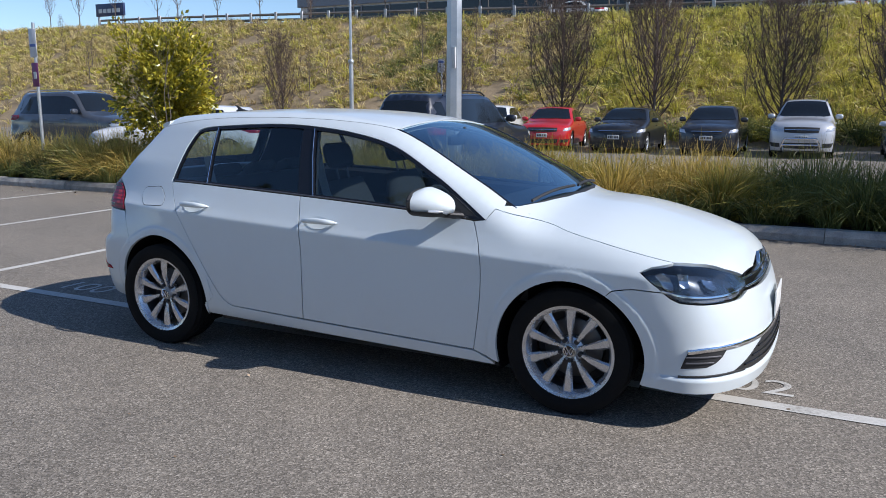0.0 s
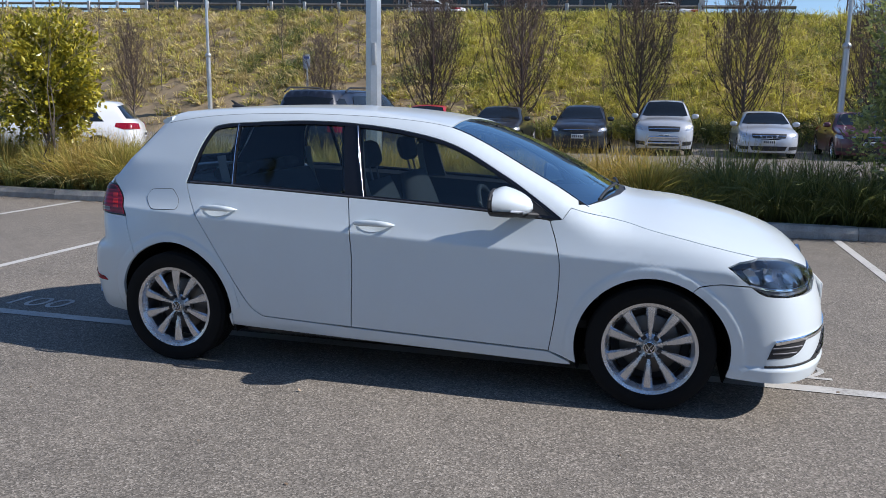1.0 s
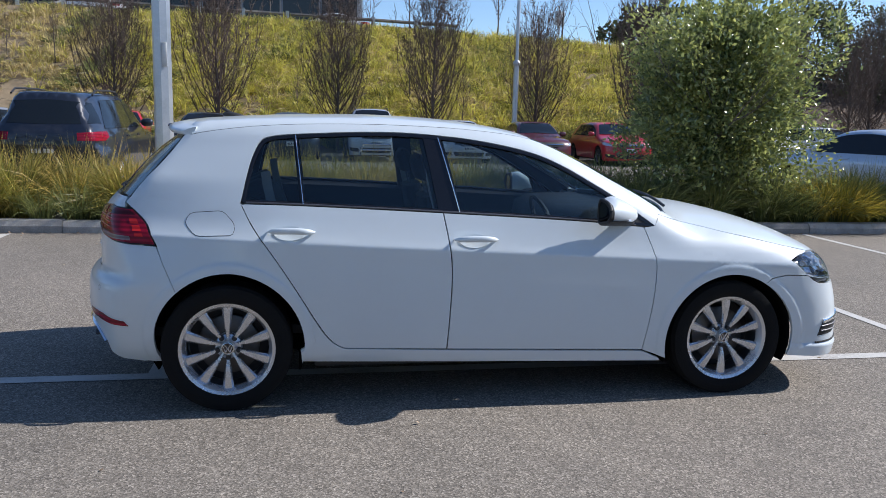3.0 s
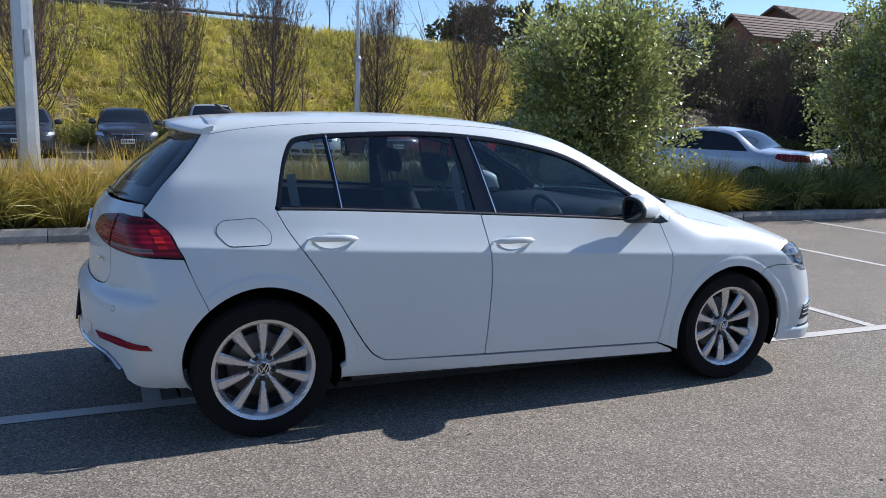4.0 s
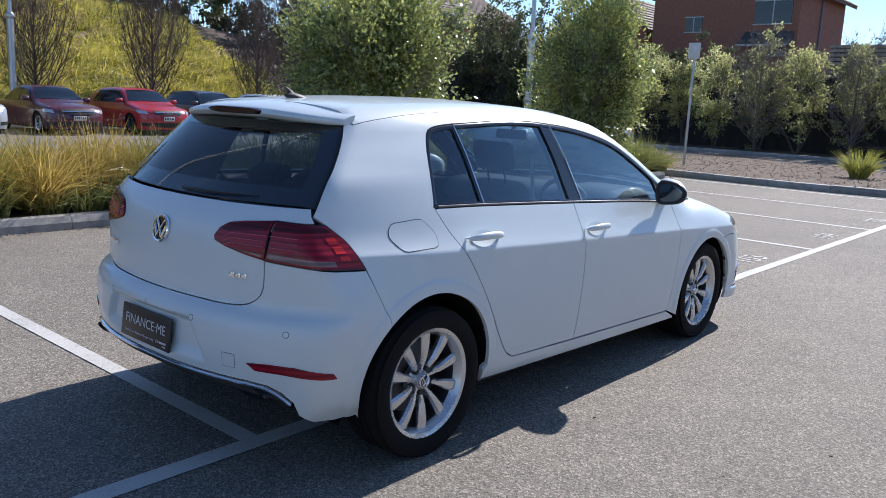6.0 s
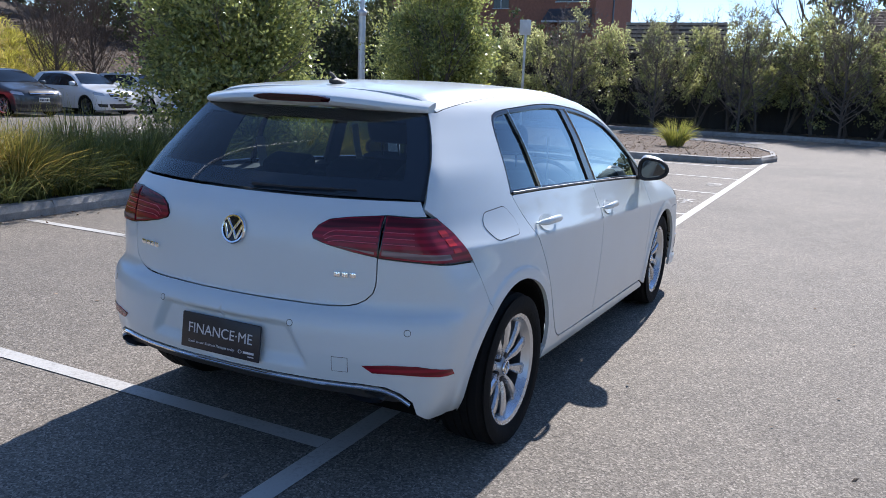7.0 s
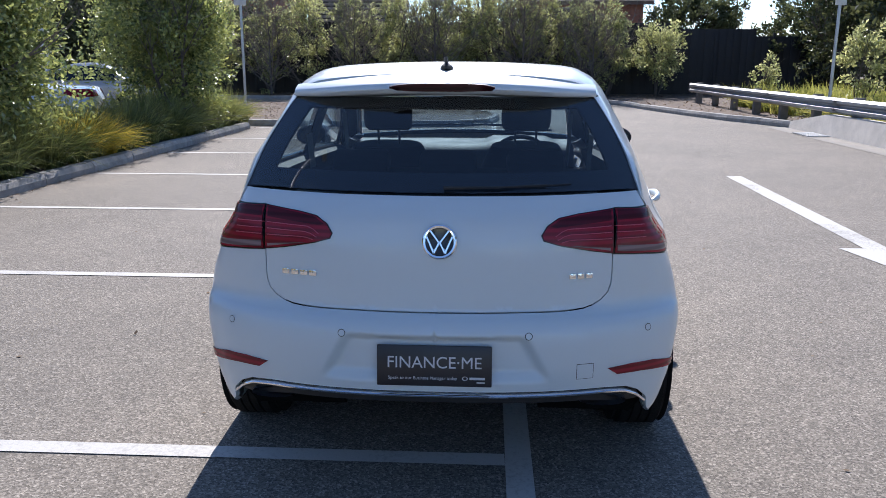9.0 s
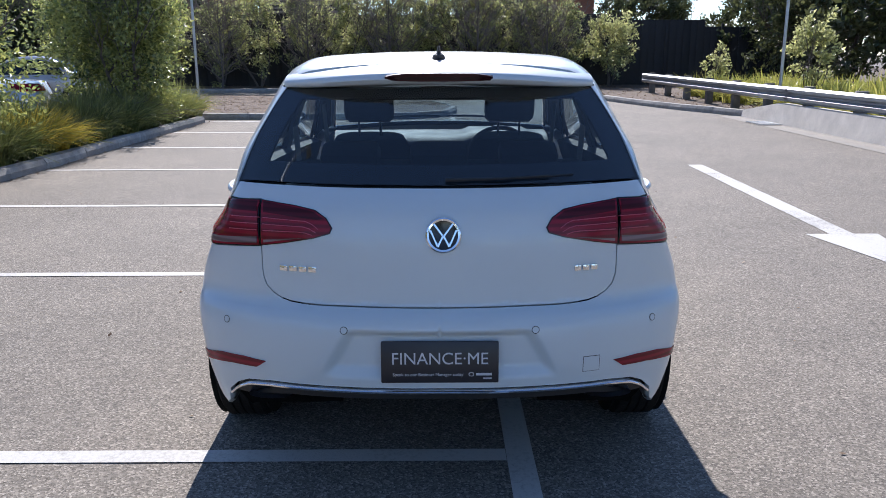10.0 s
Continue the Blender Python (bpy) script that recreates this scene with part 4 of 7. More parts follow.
def plate_hollow(q):
    """The shallow slant-sided hollow round the rear plate."""
    y = 0.86 / np.tan(np.clip((-HERO.wrap - q[:, 0]) / 0.95, 0.3, math.pi / 2))
    step = lambda v: np.clip(v, 0, 1) ** 2 * (3 - 2 * np.clip(v, 0, 1))
    side_edge = 0.300 + (0.600 - q[:, 1]) * 0.58
    return -0.026 * step((side_edge - y) / 0.040) * step((0.600 - q[:, 1]) / 0.016) * step((q[:, 1] - 0.43) / 0.05) + flare(q)


ray_s = lambda y: -HERO.wrap - 0.95 * math.atan2(0.86, y)
shelf_rows = np.array([(-HERO.wrap - 0.95 * a, z) for a in np.arange(0.55, math.pi / 2 - 0.01, 0.03) for z in (0.618, 0.630, 0.640, 0.648, 0.655)])
edge_rows = np.array([(ray_s(y), z) for y in np.arange(0.012, 0.19, 0.024) for z in (0.576, 0.582, 0.588, 0.594, 0.600, 0.607)])
side_rows = np.array([(ray_s(y), z) for y in np.arange(0.20, 0.44, 0.012) for z in np.arange(0.43, 0.610, 0.0085)])
hollow_rows = np.concatenate([shelf_rows, edge_rows, side_rows, arch_rings(R_ARCH[:2], R_ARCH[2])])
rear_bumper = body("rear_bumper", "wrap", rear_low, res=0.03, gap=0.001, bulge=plate_hollow, extra=hollow_rows)
body("tailgate", "rear", np.concatenate([[(0.0, 1.035)], [(0.35, 1.036), (0.670, 1.040)], gate_side[1:], [(0.64, 0.9875), (0.584, 0.990)], gate_low]), res=0.03, extra=np.array([(y, z) for y in np.arange(0.015, 0.56, 0.03) for z in (0.6695, 0.6765, 0.686, 0.70)]))
rear_pane = body("rear_window", "rear", np.concatenate([[(0.0, 1.345)], glass_side[:1] + (-0.02, 0.0), glass_side[:-1] - (0.006, 0), [(0.668, 1.043), (0.35, 1.040), (0.0, 1.038)]]), REAR_GLASS, "tinted heated rear window", off=-0.004, flange=0.004, bulge=lambda q: 0.020 * (1 - (q[:, 0] / 0.68) ** 2) * np.clip(4 * (q[:, 1] - 1.035) * (1.352 - q[:, 1]) / 0.1, 0, 1))
for sg in (-1, 1):
    part("window_edge", ribbon(HERO, "rear", glass_side - (0.040, 0), 0.086, -0.007, (sg,), 0.001), BLACK_GLOSS, rear_pane)
part("window_edge", ribbon(HERO, "rear", [(0.0, 1.074), (0.33, 1.076), (0.62, 1.078)], 0.080, -0.008, (-1, 1), 0.001), BLACK_GLOSS, rear_pane)
part("window_edge", ribbon(HERO, "rear", [(0.0, 1.325), (0.53, 1.325)], 0.05, -0.008, (-1, 1), 0.001), BLACK_GLOSS, rear_pane)
# rear wiper
wp = HERO.lift("rear", [(0.02, 1.050), (0.20, 1.052), (0.36, 1.058)], -1)
wiper = part("rear_wiper", Geo().tube([tuple(q + HERO.normal(q[None])[0] * 0.010) for q in wp], [0.007, 0.004, 0.003], 8), BLACK_PLASTIC, hero)
wb = HERO.lift("rear", [(0.14, 1.054), (0.28, 1.056), (0.44, 1.062)], 1) * (1, -1, 1)
part("wiper_blade", Geo().tube([tuple(q + HERO.normal(q[None])[0] * 0.004) for q in wb], 0.003, 6), BLACK_PLASTIC, wiper)
# roof spoiler with the high brake lamp
prof = [(-1.470, 1.4245), (-1.575, 1.4105), (-1.648, 1.394), (-1.664, 1.383), (-1.668, 1.369), (-1.655, 1.355), (-1.605, 1.348), (-1.515, 1.338)]
rings = []
for y in np.linspace(-0.552, 0.552, 41):
    e = abs(y) / 0.552
    k = e ** 3.0
    fall = 0.018 * e ** 2.0
    rings.append([((1 - k) * x + k * (-1.478 + (x + 1.47) * 0.32), y, (1 - k) * (z - fall) + k * (1.380 - (1.4245 - z) * 0.60) - (0.002 if i < 3 else 0.0)) for i, (x, z) in enumerate(prof)])
spoiler = part("roof_spoiler", Geo().loft(rings), WHITE_PAINT, hero, "body-coloured spoiler above the rear window", angle=50)
rings = []
for y in np.linspace(-0.185, 0.185, 15):
    e = abs(y) / 0.185
    hh = 0.0135 * (1 - 0.85 * e ** 5)
    rings.append([(-1.6765 + 0.006 * (y / 0.185) ** 2, y, 1.372 + hh), (-1.654, y, 1.380 + hh * 0.5), (-1.654, y, 1.359), (-1.672 + 0.006 * (y / 0.185) ** 2, y, 1.372 - hh)])
part("brake_lamp", Geo().loft(rings), tail_lens("high_brake_lens", (0.032, 0.003, 0.006), 0.1), spoiler, "long dark red high brake lamp")
fin = Geo()
fin.loft([[(-1.33 - 0.070 * h - 0.060 * f * math.cos(w), 0.026 * f * math.sin(w), 1.432 + 0.048 * h) for w in (2 * math.pi * k / 14 for k in range(14))] for h, f in ((0, 1), (0.12, 0.97), (0.3, 0.80), (0.42, 0.48), (0.5, 0.30), (0.75, 0.24), (0.95, 0.20), (1, 0.10))])
part("roof_aerial", fin, BLACK_PLASTIC, hero, "black stub aerial on a low flared foot")

# bumper trim, diffuser, exhaust, sensors, tow cover
part("bright_strip", ribbon(HERO, "wrap", HERO.lower("wrap", RR(np.array([(0.0, 0.397), (0.3, 0.394), (0.56, 0.391), (0.63, 0.384), (0.675, 0.362), (0.71, 0.327)]))), 0.011, 0.001, (-1, 1), 0.010), CHROME, rear_bumper)
body("diffuser", "rear", [(0.0, 0.407), (0.3, 0.405), (0.56, 0.402), (0.64, 0.394), (0.69, 0.362), (0.71, 0.33), (0.66, 0.330), (0.5, 0.352), (0.0, 0.360)], BLACK_PLASTIC, "black lower diffuser", off=-0.012, gap=0, flange=0.10)
for sg in (-1, 1):
    p = HERO.lift("rear", [(0.56, 0.350)], sg)[0] + (0.02, 0, 0)
    ring0 = [(p[0] + 0.0, p[1] + 0.080 * math.cos(w), p[2] + 0.020 * math.sin(w)) for w in (2 * math.pi * k / 24 for k in range(24))]
    part("exhaust_trim", Geo().loft([[(q[0] - 0.012, q[1], q[2]) for q in ring0], [(q[0] + 0.05, q[1], q[2]) for q in ring0], [(q[0] + 0.05, (q[1] - p[1]) * 0.85 + p[1], (q[2] - p[2]) * 0.75 + p[2]) for q in ring0], [(q[0] - 0.010, (q[1] - p[1]) * 0.85 + p[1], (q[2] - p[2]) * 0.75 + p[2]) for q in ring0]], caps=False), DARK_ALLOY, hero)
    for y, z in ((0.304, 0.600), (0.708, 0.597)):
        c = HERO.lift("rear", [(y, z)], sg)[0]
        n = Vector(HERO.normal(c[None])[0])
        rot = n.to_track_quat("Z", "Y").to_matrix().to_4x4()
        at = Matrix.Translation(c) @ rot
        part("parking_sensor", Geo().lathe([(0.0, 0.0012), (0.0105, 0.0012), (0.0105, -0.002)], axis="z", n=20), WHITE_PAINT, rear_bumper, at=at)
        part("sensor_ring", Geo().lathe([(0.0105, 0.0006), (0.0128, 0.0006)], axis="z", n=20), BLACK_PLASTIC, rear_bumper, at=at)
tow = HERO.lower("rear", HERO.lift("rear", [(0.465, 0.445), (0.465, 0.497), (0.520, 0.497), (0.520, 0.445)], -1))
part("tow_seam", panel_mesh("tow_seam", BLACK_PLASTIC, panel(HERO, "rear", tow, res=0.03, off=0.0006, gap=-0.0012, flange=0, side=-1)), None, rear_bumper)
part("tow_cover", panel_mesh("tow_cover", WHITE_PAINT, panel(HERO, "rear", tow, res=0.03, off=0.0014, gap=0.0006, flange=0.002, side=-1)), None, rear_bumper)

# badges on the tailgate
def rear_badge(y, z, sg):
    c = HERO.lift("rear", [(abs(y), z)], sg)[0]
    n = Vector(HERO.normal(c[None])[0])
    return Matrix.Translation(Vector(c) + n * 0.002) @ n.to_track_quat("Z", "Y").to_matrix().to_4x4()


at = rear_badge(-0.013, 0.896, -1)
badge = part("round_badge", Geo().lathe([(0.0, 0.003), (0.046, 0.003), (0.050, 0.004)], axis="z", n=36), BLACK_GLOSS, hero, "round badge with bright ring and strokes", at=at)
part("badge_ring", Geo().lathe([(0.045, 0.003), (0.046, 0.009), (0.052, 0.010), (0.056, 0.006), (0.057, 0.0)], axis="z", n=36), CHROME, badge)


def stroke_geo(size):
    geo = Geo()
    for (ax, ay), (bx, by) in STROKES:
        geo.tube([(ax * size, ay * size, 0.006), (bx * size, by * size, 0.006)], 0.0052 * size, 6)
    return geo


STROKES = (((-0.030, 0.036), (-0.002, -0.002)), ((0.030, 0.036), (0.002, -0.002)), ((-0.041, 0.016), (-0.018, -0.036)), ((-0.018, -0.036), (0.0, 0.0)), ((0.0, 0.0), (0.018, -0.036)), ((0.018, -0.036), (0.041, 0.016)))
part("badge_stroke", stroke_geo(1.0), CHROME, badge)
for y0, n_bars, w, sg in ((0.455, 4, 0.026, 1), (-0.472, 3, 0.022, -1)):
    at = rear_badge(y0, 0.780, sg)
    bars = Geo()
    for k in range(n_bars):
        cx = (k - (n_bars - 1) / 2) * (w + 0.007) * (1 if sg > 0 else 1)
        bars.box((cx - w / 2, -0.009, 0.0), (cx + w / 2, 0.009, 0.004), 0.001)
        bars.box((cx - w / 4, -0.004, 0.002), (cx + w / 4, 0.004, 0.005), 0.0008)
    part("bright_badge", bars, CHROME, hero, at=at)

# dealer's plate
plate_at = Matrix.Translation((-2.082, 0.0, 0.500)) @ pose(0, 0, 0, 90 - 7, 0, -90)
plate = part("dealer_plate", Geo().box((-0.187, -0.0675, -0.006), (0.187, 0.0675, 0.004), 0.004), PLATE_BLACK, hero, "black dealer plate lettered FINANCE ME", at=plate_at)
part("plate_lettering", text_mesh("FINANCE·ME", 0.0545, PLATE_TYPE, 0.0004), None, plate, at=pose(0, 0.010, 0.0048))
part("plate_lettering", text_mesh("Speak to our Business Manager today", 0.0148, PLATE_TYPE, 0.0003), None, plate, at=pose(-0.038, -0.040, 0.0048))
logo = Geo()
logo.loft([[(0.100 + 0.009 * math.cos(w) * k, -0.039 + 0.007 * math.sin(w) * k, 0.005) for w in (2 * math.pi * j / 16 for j in range(16))] for k in (1.0, 0.72)], caps=False)
logo.box((0.115, -0.043, 0.0042), (0.165, -0.035, 0.0052)).box((0.138, -0.054, 0.0042), (0.165, -0.050, 0.0050))
part("plate_logo", logo, PLATE_TYPE, plate, smooth=False)
part("plate_holder", Geo().box((-0.16, -0.055, -0.03), (0.16, 0.055, -0.006), 0.004), BLACK_PLASTIC, plate)
# front plate
part("front_plate", Geo().box((-0.187, -0.067, -0.004), (0.187, 0.067, 0.004), 0.003), PLATE_WHITE, hero, at=Matrix.Translation((2.190, 0, 0.495)) @ pose(0, 0, 0, 90, 0, 90))

# windscreen wipers
for y0, y1 in ((-0.60, -0.05), (0.0, 0.52)):
    pts = HERO.lift("top", [(1.085 - 0.10 * abs(y), abs(y)) for y in np.linspace(y0, y1, 6)], 1)
    pts[:, 1] = np.linspace(y0, y1, 6)
    part("wiper", Geo().tube([tuple(q + (0.0, 0, 0.022)) for q in pts], 0.008, 6), BLACK_PLASTIC, hero)

# wheels, wheel wells and floor
hero_wheel = wheel_meshes(0.315, 0.227, 0.215, 1, ALLOY)
spoke_mesh = hero_wheel.pop("spoke")
# black plugs imitate the dark inside the bolt holes
bolt_hole_mesh = Geo().lathe([(0.0, -0.050), (0.010, -0.050), (0.013, -0.046), (0.013, -0.02)], n=12).mesh("bolt_hole", BLACK_PLASTIC)
for x in (-1.3185, 1.3185):
    for sg in (-1, 1):
        w = hang_wheel(hero_wheel, hero, (x, sg * 0.775, 0.312), sg > 0)
        for k in range(10):
            part("spoke", spoke_mesh, None, w, at=pose(0, 0, 0, 0, 36 * k, 0))
        for k in range(5):
            a = 2 * math.pi * k / 5 + 0.94
            part("bolt_hole", bolt_hole_mesh, None, w, at=pose(0.053 * math.cos(a), 0, 0.053 * math.sin(a)))
        wb = part("wheel_badge", Geo().lathe([(0.0, -0.064), (0.026, -0.063), (0.028, -0.060)], n=24), BLACK_GLOSS, w)
        part("badge_ring", Geo().lathe([(0.024, -0.064), (0.026, -0.067), (0.029, -0.066), (0.031, -0.060)], n=24), CHROME, wb)
        part("badge_stroke", stroke_geo(0.52), CHROME, wb, at=pose(0, -0.061, 0, 90, 0, 0))
        well = Geo()
        rings = []
        way = np.linspace(radians(-22), radians(202), 30)
        edge = np.array([(x + 0.374 * math.cos(a), 0.312 + 0.374 * math.sin(a)) for a in way])
        out_y = np.abs(HERO.lift("side", edge, 1)[:, 1]) - 0.012
        for r, y in ((0.377, 0.0), (0.370, 0.012), (0.368, 0.34), (0.0, 0.34)):
            rings.append([(x + r * math.cos(a), sg * (min(q, 0.865) - y), 0.312 + r * math.sin(a)) for a, q in zip(way, out_y)])
        well.loft(rings, closed=False)
        part("wheel_well", well, WELL_BLACK, hero)
part("underbody", Geo().box((-0.90, -0.80, 0.19), (0.90, 0.80, 0.235), 0.02).box((-1.90, -0.50, 0.30), (2.05, 0.50, 0.36), 0.03).box((0.95, -0.52, 0.3), (2.0, 0.52, 0.55), 0.05), BLACK_PLASTIC, hero)

# cabin
part("cabin_floor", Geo().box((-1.75, -0.66, 0.33), (1.0, 0.66, 0.38), 0.01), CABIN_DARK, hero)
part("boot_shelf", Geo().box((-1.82, -0.60, 0.93), (-1.18, 0.60, 0.965), 0.012), CABIN_DARK, hero)
for sg in (-1, 1):
    lining = cut("wrap", S(belt[2:-1]), sided((-1.20, 0.76), (-0.92, 0.45), (0.85, 0.40)))
    part("door_lining", panel_mesh("door_lining", CABIN_DARK, panel(HERO, "wrap", lining, res=0.08, off=-0.07, gap=0, flange=-0.055, side=sg)), None, hero)
    part("pillar_lining", panel_mesh("pillar_lining", CABIN_DARK, panel(HERO, "wrap", [(-0.37, 1.38), (-0.25, 1.37), (-0.16, 0.96), (-0.29, 0.96)], res=0.05, off=-0.035, gap=0, flange=-0.02, side=sg)), None, hero)
    part("quarter_lining", panel_mesh("quarter_lining", CABIN_DARK, panel(HERO, "wrap", [(-1.27, 1.34), (-1.29, 1.02), (-1.28, 0.76), (-1.75, 0.76), (-1.74, 1.0), (-1.62, 1.30)], res=0.05, off=-0.05, gap=0, flange=0, side=sg)), None, hero)
body("headliner", "top", np.concatenate([[(-1.46, 0.0)], ditch[1:] - (0, 0.03), [(0.2, 0.0)]]), CABIN_PALE, off=-0.045, res=0.1, flange=0)
dash = [(0.60, 0.70), (0.50, 0.82), (0.52, 0.90), (0.60, 0.945), (0.75, 0.955), (0.95, 0.955), (1.05, 0.95), (1.05, 0.5), (0.62, 0.5)]
part("dashboard", Geo().loft([[(x, y, z + 0.02 * (abs(y + 0.36) < 0.2) * (z > 0.85)) for x, z in dash] for y in np.linspace(-0.70, 0.70, 29)]), CABIN_DARK, hero, angle=50)
part("centre_console", Geo().box((-0.35, -0.12, 0.38), (0.60, 0.12, 0.62), 0.04), CABIN_DARK, hero)


def seat(x, y, width, tall):
    tilt = pose(x, y, 0.62, 0, -17, 0)
    base_geo = Geo().box((x - 0.22, y - width / 2, 0.40), (x + 0.30, y + width / 2, 0.62), 0.06)
    ob = part("seat", base_geo, SEAT_CLOTH, hero, "charcoal cloth seat")
    back = Geo()
    rings = []
    for h in np.linspace(0, 1, 9):
        hw = width / 2 * (0.94 + 0.06 * math.sin(math.pi * h)) * (1 - 0.28 * h ** 4)
        th = 0.085 * (1 - 0.35 * h)
        rings.append([tuple(tilt @ Vector((-0.17 + th * math.cos(w) * (1 + 0.25 * math.cos(w)), hw * math.copysign(abs(math.sin(w)) ** 0.55, math.sin(w)), tall * h))) for w in (2 * math.pi * k / 20 for k in range(20))])
    back.loft(rings)
    part("backrest", back, SEAT_CLOTH, ob)
    rest = Geo()
    rings = []
    for h in np.linspace(-1, 1, 9):
        s = (1 - abs(h) ** 3.2) ** 0.5 if abs(h) < 1 else 0.05
        rings.append([tuple(tilt @ Vector((-0.155 + 0.048 * s * math.cos(w), 0.128 * (0.80 + 0.20 * s) * math.copysign(abs(math.sin(w)) ** 0.6, math.sin(w)), tall + 0.152 + 0.078 * h))) for w in (2 * math.pi * k / 16 for k in range(16))])
    rest.loft(rings)
    part("headrest", rest, SEAT_CLOTH, ob)
    for q in (-0.055, 0.055):
        part("headrest_stem", Geo().tube([tuple(tilt @ Vector((-0.16, q, tall - 0.02))), tuple(tilt @ Vector((-0.155, q, tall + 0.09)))], 0.006, 6), DARK_ALLOY, ob)
    return ob


for y in (-0.36, 0.36):
    seat(0.02, y, 0.52, 0.485)
bench = part("rear_bench", Geo().box((-0.98, -0.62, 0.38), (-0.42, 0.62, 0.60), 0.06), SEAT_CLOTH, hero)
tilt = pose(-0.98, 0, 0.58, 0, -24, 0)
part("backrest", Geo().box((-0.10, -0.62, 0.0), (0.06, 0.62, 0.48), 0.05, m=tilt), SEAT_CLOTH, bench)
for y in (-0.36, 0.0, 0.36):
    part("headrest", Geo().box((-0.085, y - 0.12, 0.49), (0.045, y + 0.12, 0.565), 0.03, m=tilt), SEAT_CLOTH, bench)
BELT_WEB = plain("grey_belt_webbing", (0.30, 0.30, 0.29), 0.8, bump=0.2, bump_scale=300)
for sg in (-1, 1):
    for x, z0 in ((-0.30, 1.20), (-1.14, 1.16)):
        run = [(x + 0.16 * u ** 1.5, sg * (0.600 - 0.02 * u), z0 - 0.50 * u) for u in np.linspace(0, 1, 8)]
        part("seat_belt", Geo().loft([[(a - 0.023, b, c), (a + 0.023, b - sg * 0.012, c + 0.006), (a + 0.023, b - sg * 0.014, c + 0.006), (a - 0.023, b - sg * 0.002, c)] for a, b, c in run]), BELT_WEB, hero, "pale grey seat belt")
ring_pts = [(0.0, 0.178 * math.cos(w), 0.178 * math.sin(w)) for w in (2 * math.pi * k / 32 for k in range(33))]
sw_at = pose(0.42, -0.36, 0.86, 0, -24, 0)
wheel_ob = part("steering_wheel", Geo().tube(ring_pts, 0.014, 8, False), CABIN_DARK, hero, at=sw_at)
part("wheel_spokes", Geo().box((-0.012, -0.17, -0.018), (0.012, 0.17, 0.018), 0.008).box((-0.012, -0.02, -0.17), (0.012, 0.02, 0.0), 0.008).ball((-0.01, 0, 0), (0.03, 0.06, 0.055), 8), CABIN_DARK, wheel_ob)
part("inside_mirror", Geo().box((0.30, -0.11, 1.245), (0.325, 0.11, 1.305), 0.012).tube([(0.32, 0, 1.30), (0.37, 0, 1.35)], 0.012), CABIN_DARK, hero)

# ---- ground, kerbs and markings ----
SOIL = plain("dark_bed_soil", (0.050, 0.040, 0.030), 0.95, vary=0.5, scale=5, bump=0.8, bump_scale=40)
MULCH = plain("bark_mulch", (0.13, 0.095, 0.07), 0.95, vary=0.6, scale=9, bump=1.0, bump_scale=30)
PATH = plain("concrete_path", (0.34, 0.32, 0.29), 0.85, vary=0.12, scale=2, bump=0.2)
TIMBER = plain("weathered_timber", (0.20, 0.18, 0.16), 0.85, vary=0.35, scale=9, bump=0.3, spread=0.3)
BARK = plain("grey_brown_bark", (0.12, 0.10, 0.085), 0.9, vary=0.35, scale=12, bump=0.5)
TWIG = plain("bare_twig", (0.115, 0.082, 0.064), 0.85, vary=0.3, scale=8)
ground = thing("ground", "grey coarse asphalt car park surface", "ground", kind="structure", geo=Geo().add([(-500, -500, 0), (500, -500, 0), (500, 500, 0), (-500, 500, 0)], [(0, 1, 2, 3)]), material=ASPHALT)

BAY0, BAY = -1.76, 2.54


def marking(name, label, corners, material=ROAD_PAINT):
    return thing(name, label, "road marking", kind="structure", geo=Geo().add([(x, y, 0.004) for x, y in corners], [tuple(range(len(corners)))]), material=material, smooth=False)


marking("bay_line", "long white worn line along the bay ends", [(-40, -0.345), (15.3, -0.345), (15.3, -0.245), (-40, -0.245)])
for k in range(-8, 7):
    x = BAY0 + BAY * k
    marking("bay_line", "white worn line between two parking bays", [(x - 0.045, -0.243), (x + 0.045, -0.243), (x + 0.045, 5.10), (x - 0.045, 5.10)])
for number, k in (("99", -2), ("100", -1), ("102", 1), ("103", 2), ("104", 3), ("105", 4)):
    me = text_mesh(number, 0.40, NUMBER_PAINT)
    tagged(part("bay_number", me, None, None, at=pose(BAY0 + BAY * (k + 0.5), -0.02, 0.004) @ Matrix.Diagonal((0.90, 0.85, 1, 1))), "white stencilled bay number %s on asphalt" % number, "road marking", kind="structure")
marking("direction_arrow", "large white arrow painted on the lane", [(6.15, -3.30), (6.15, -3.50), (1.93, -3.40), (1.93, -3.60), (0.35, -3.30), (1.93, -3.0), (1.93, -3.20)], NUMBER_PAINT)


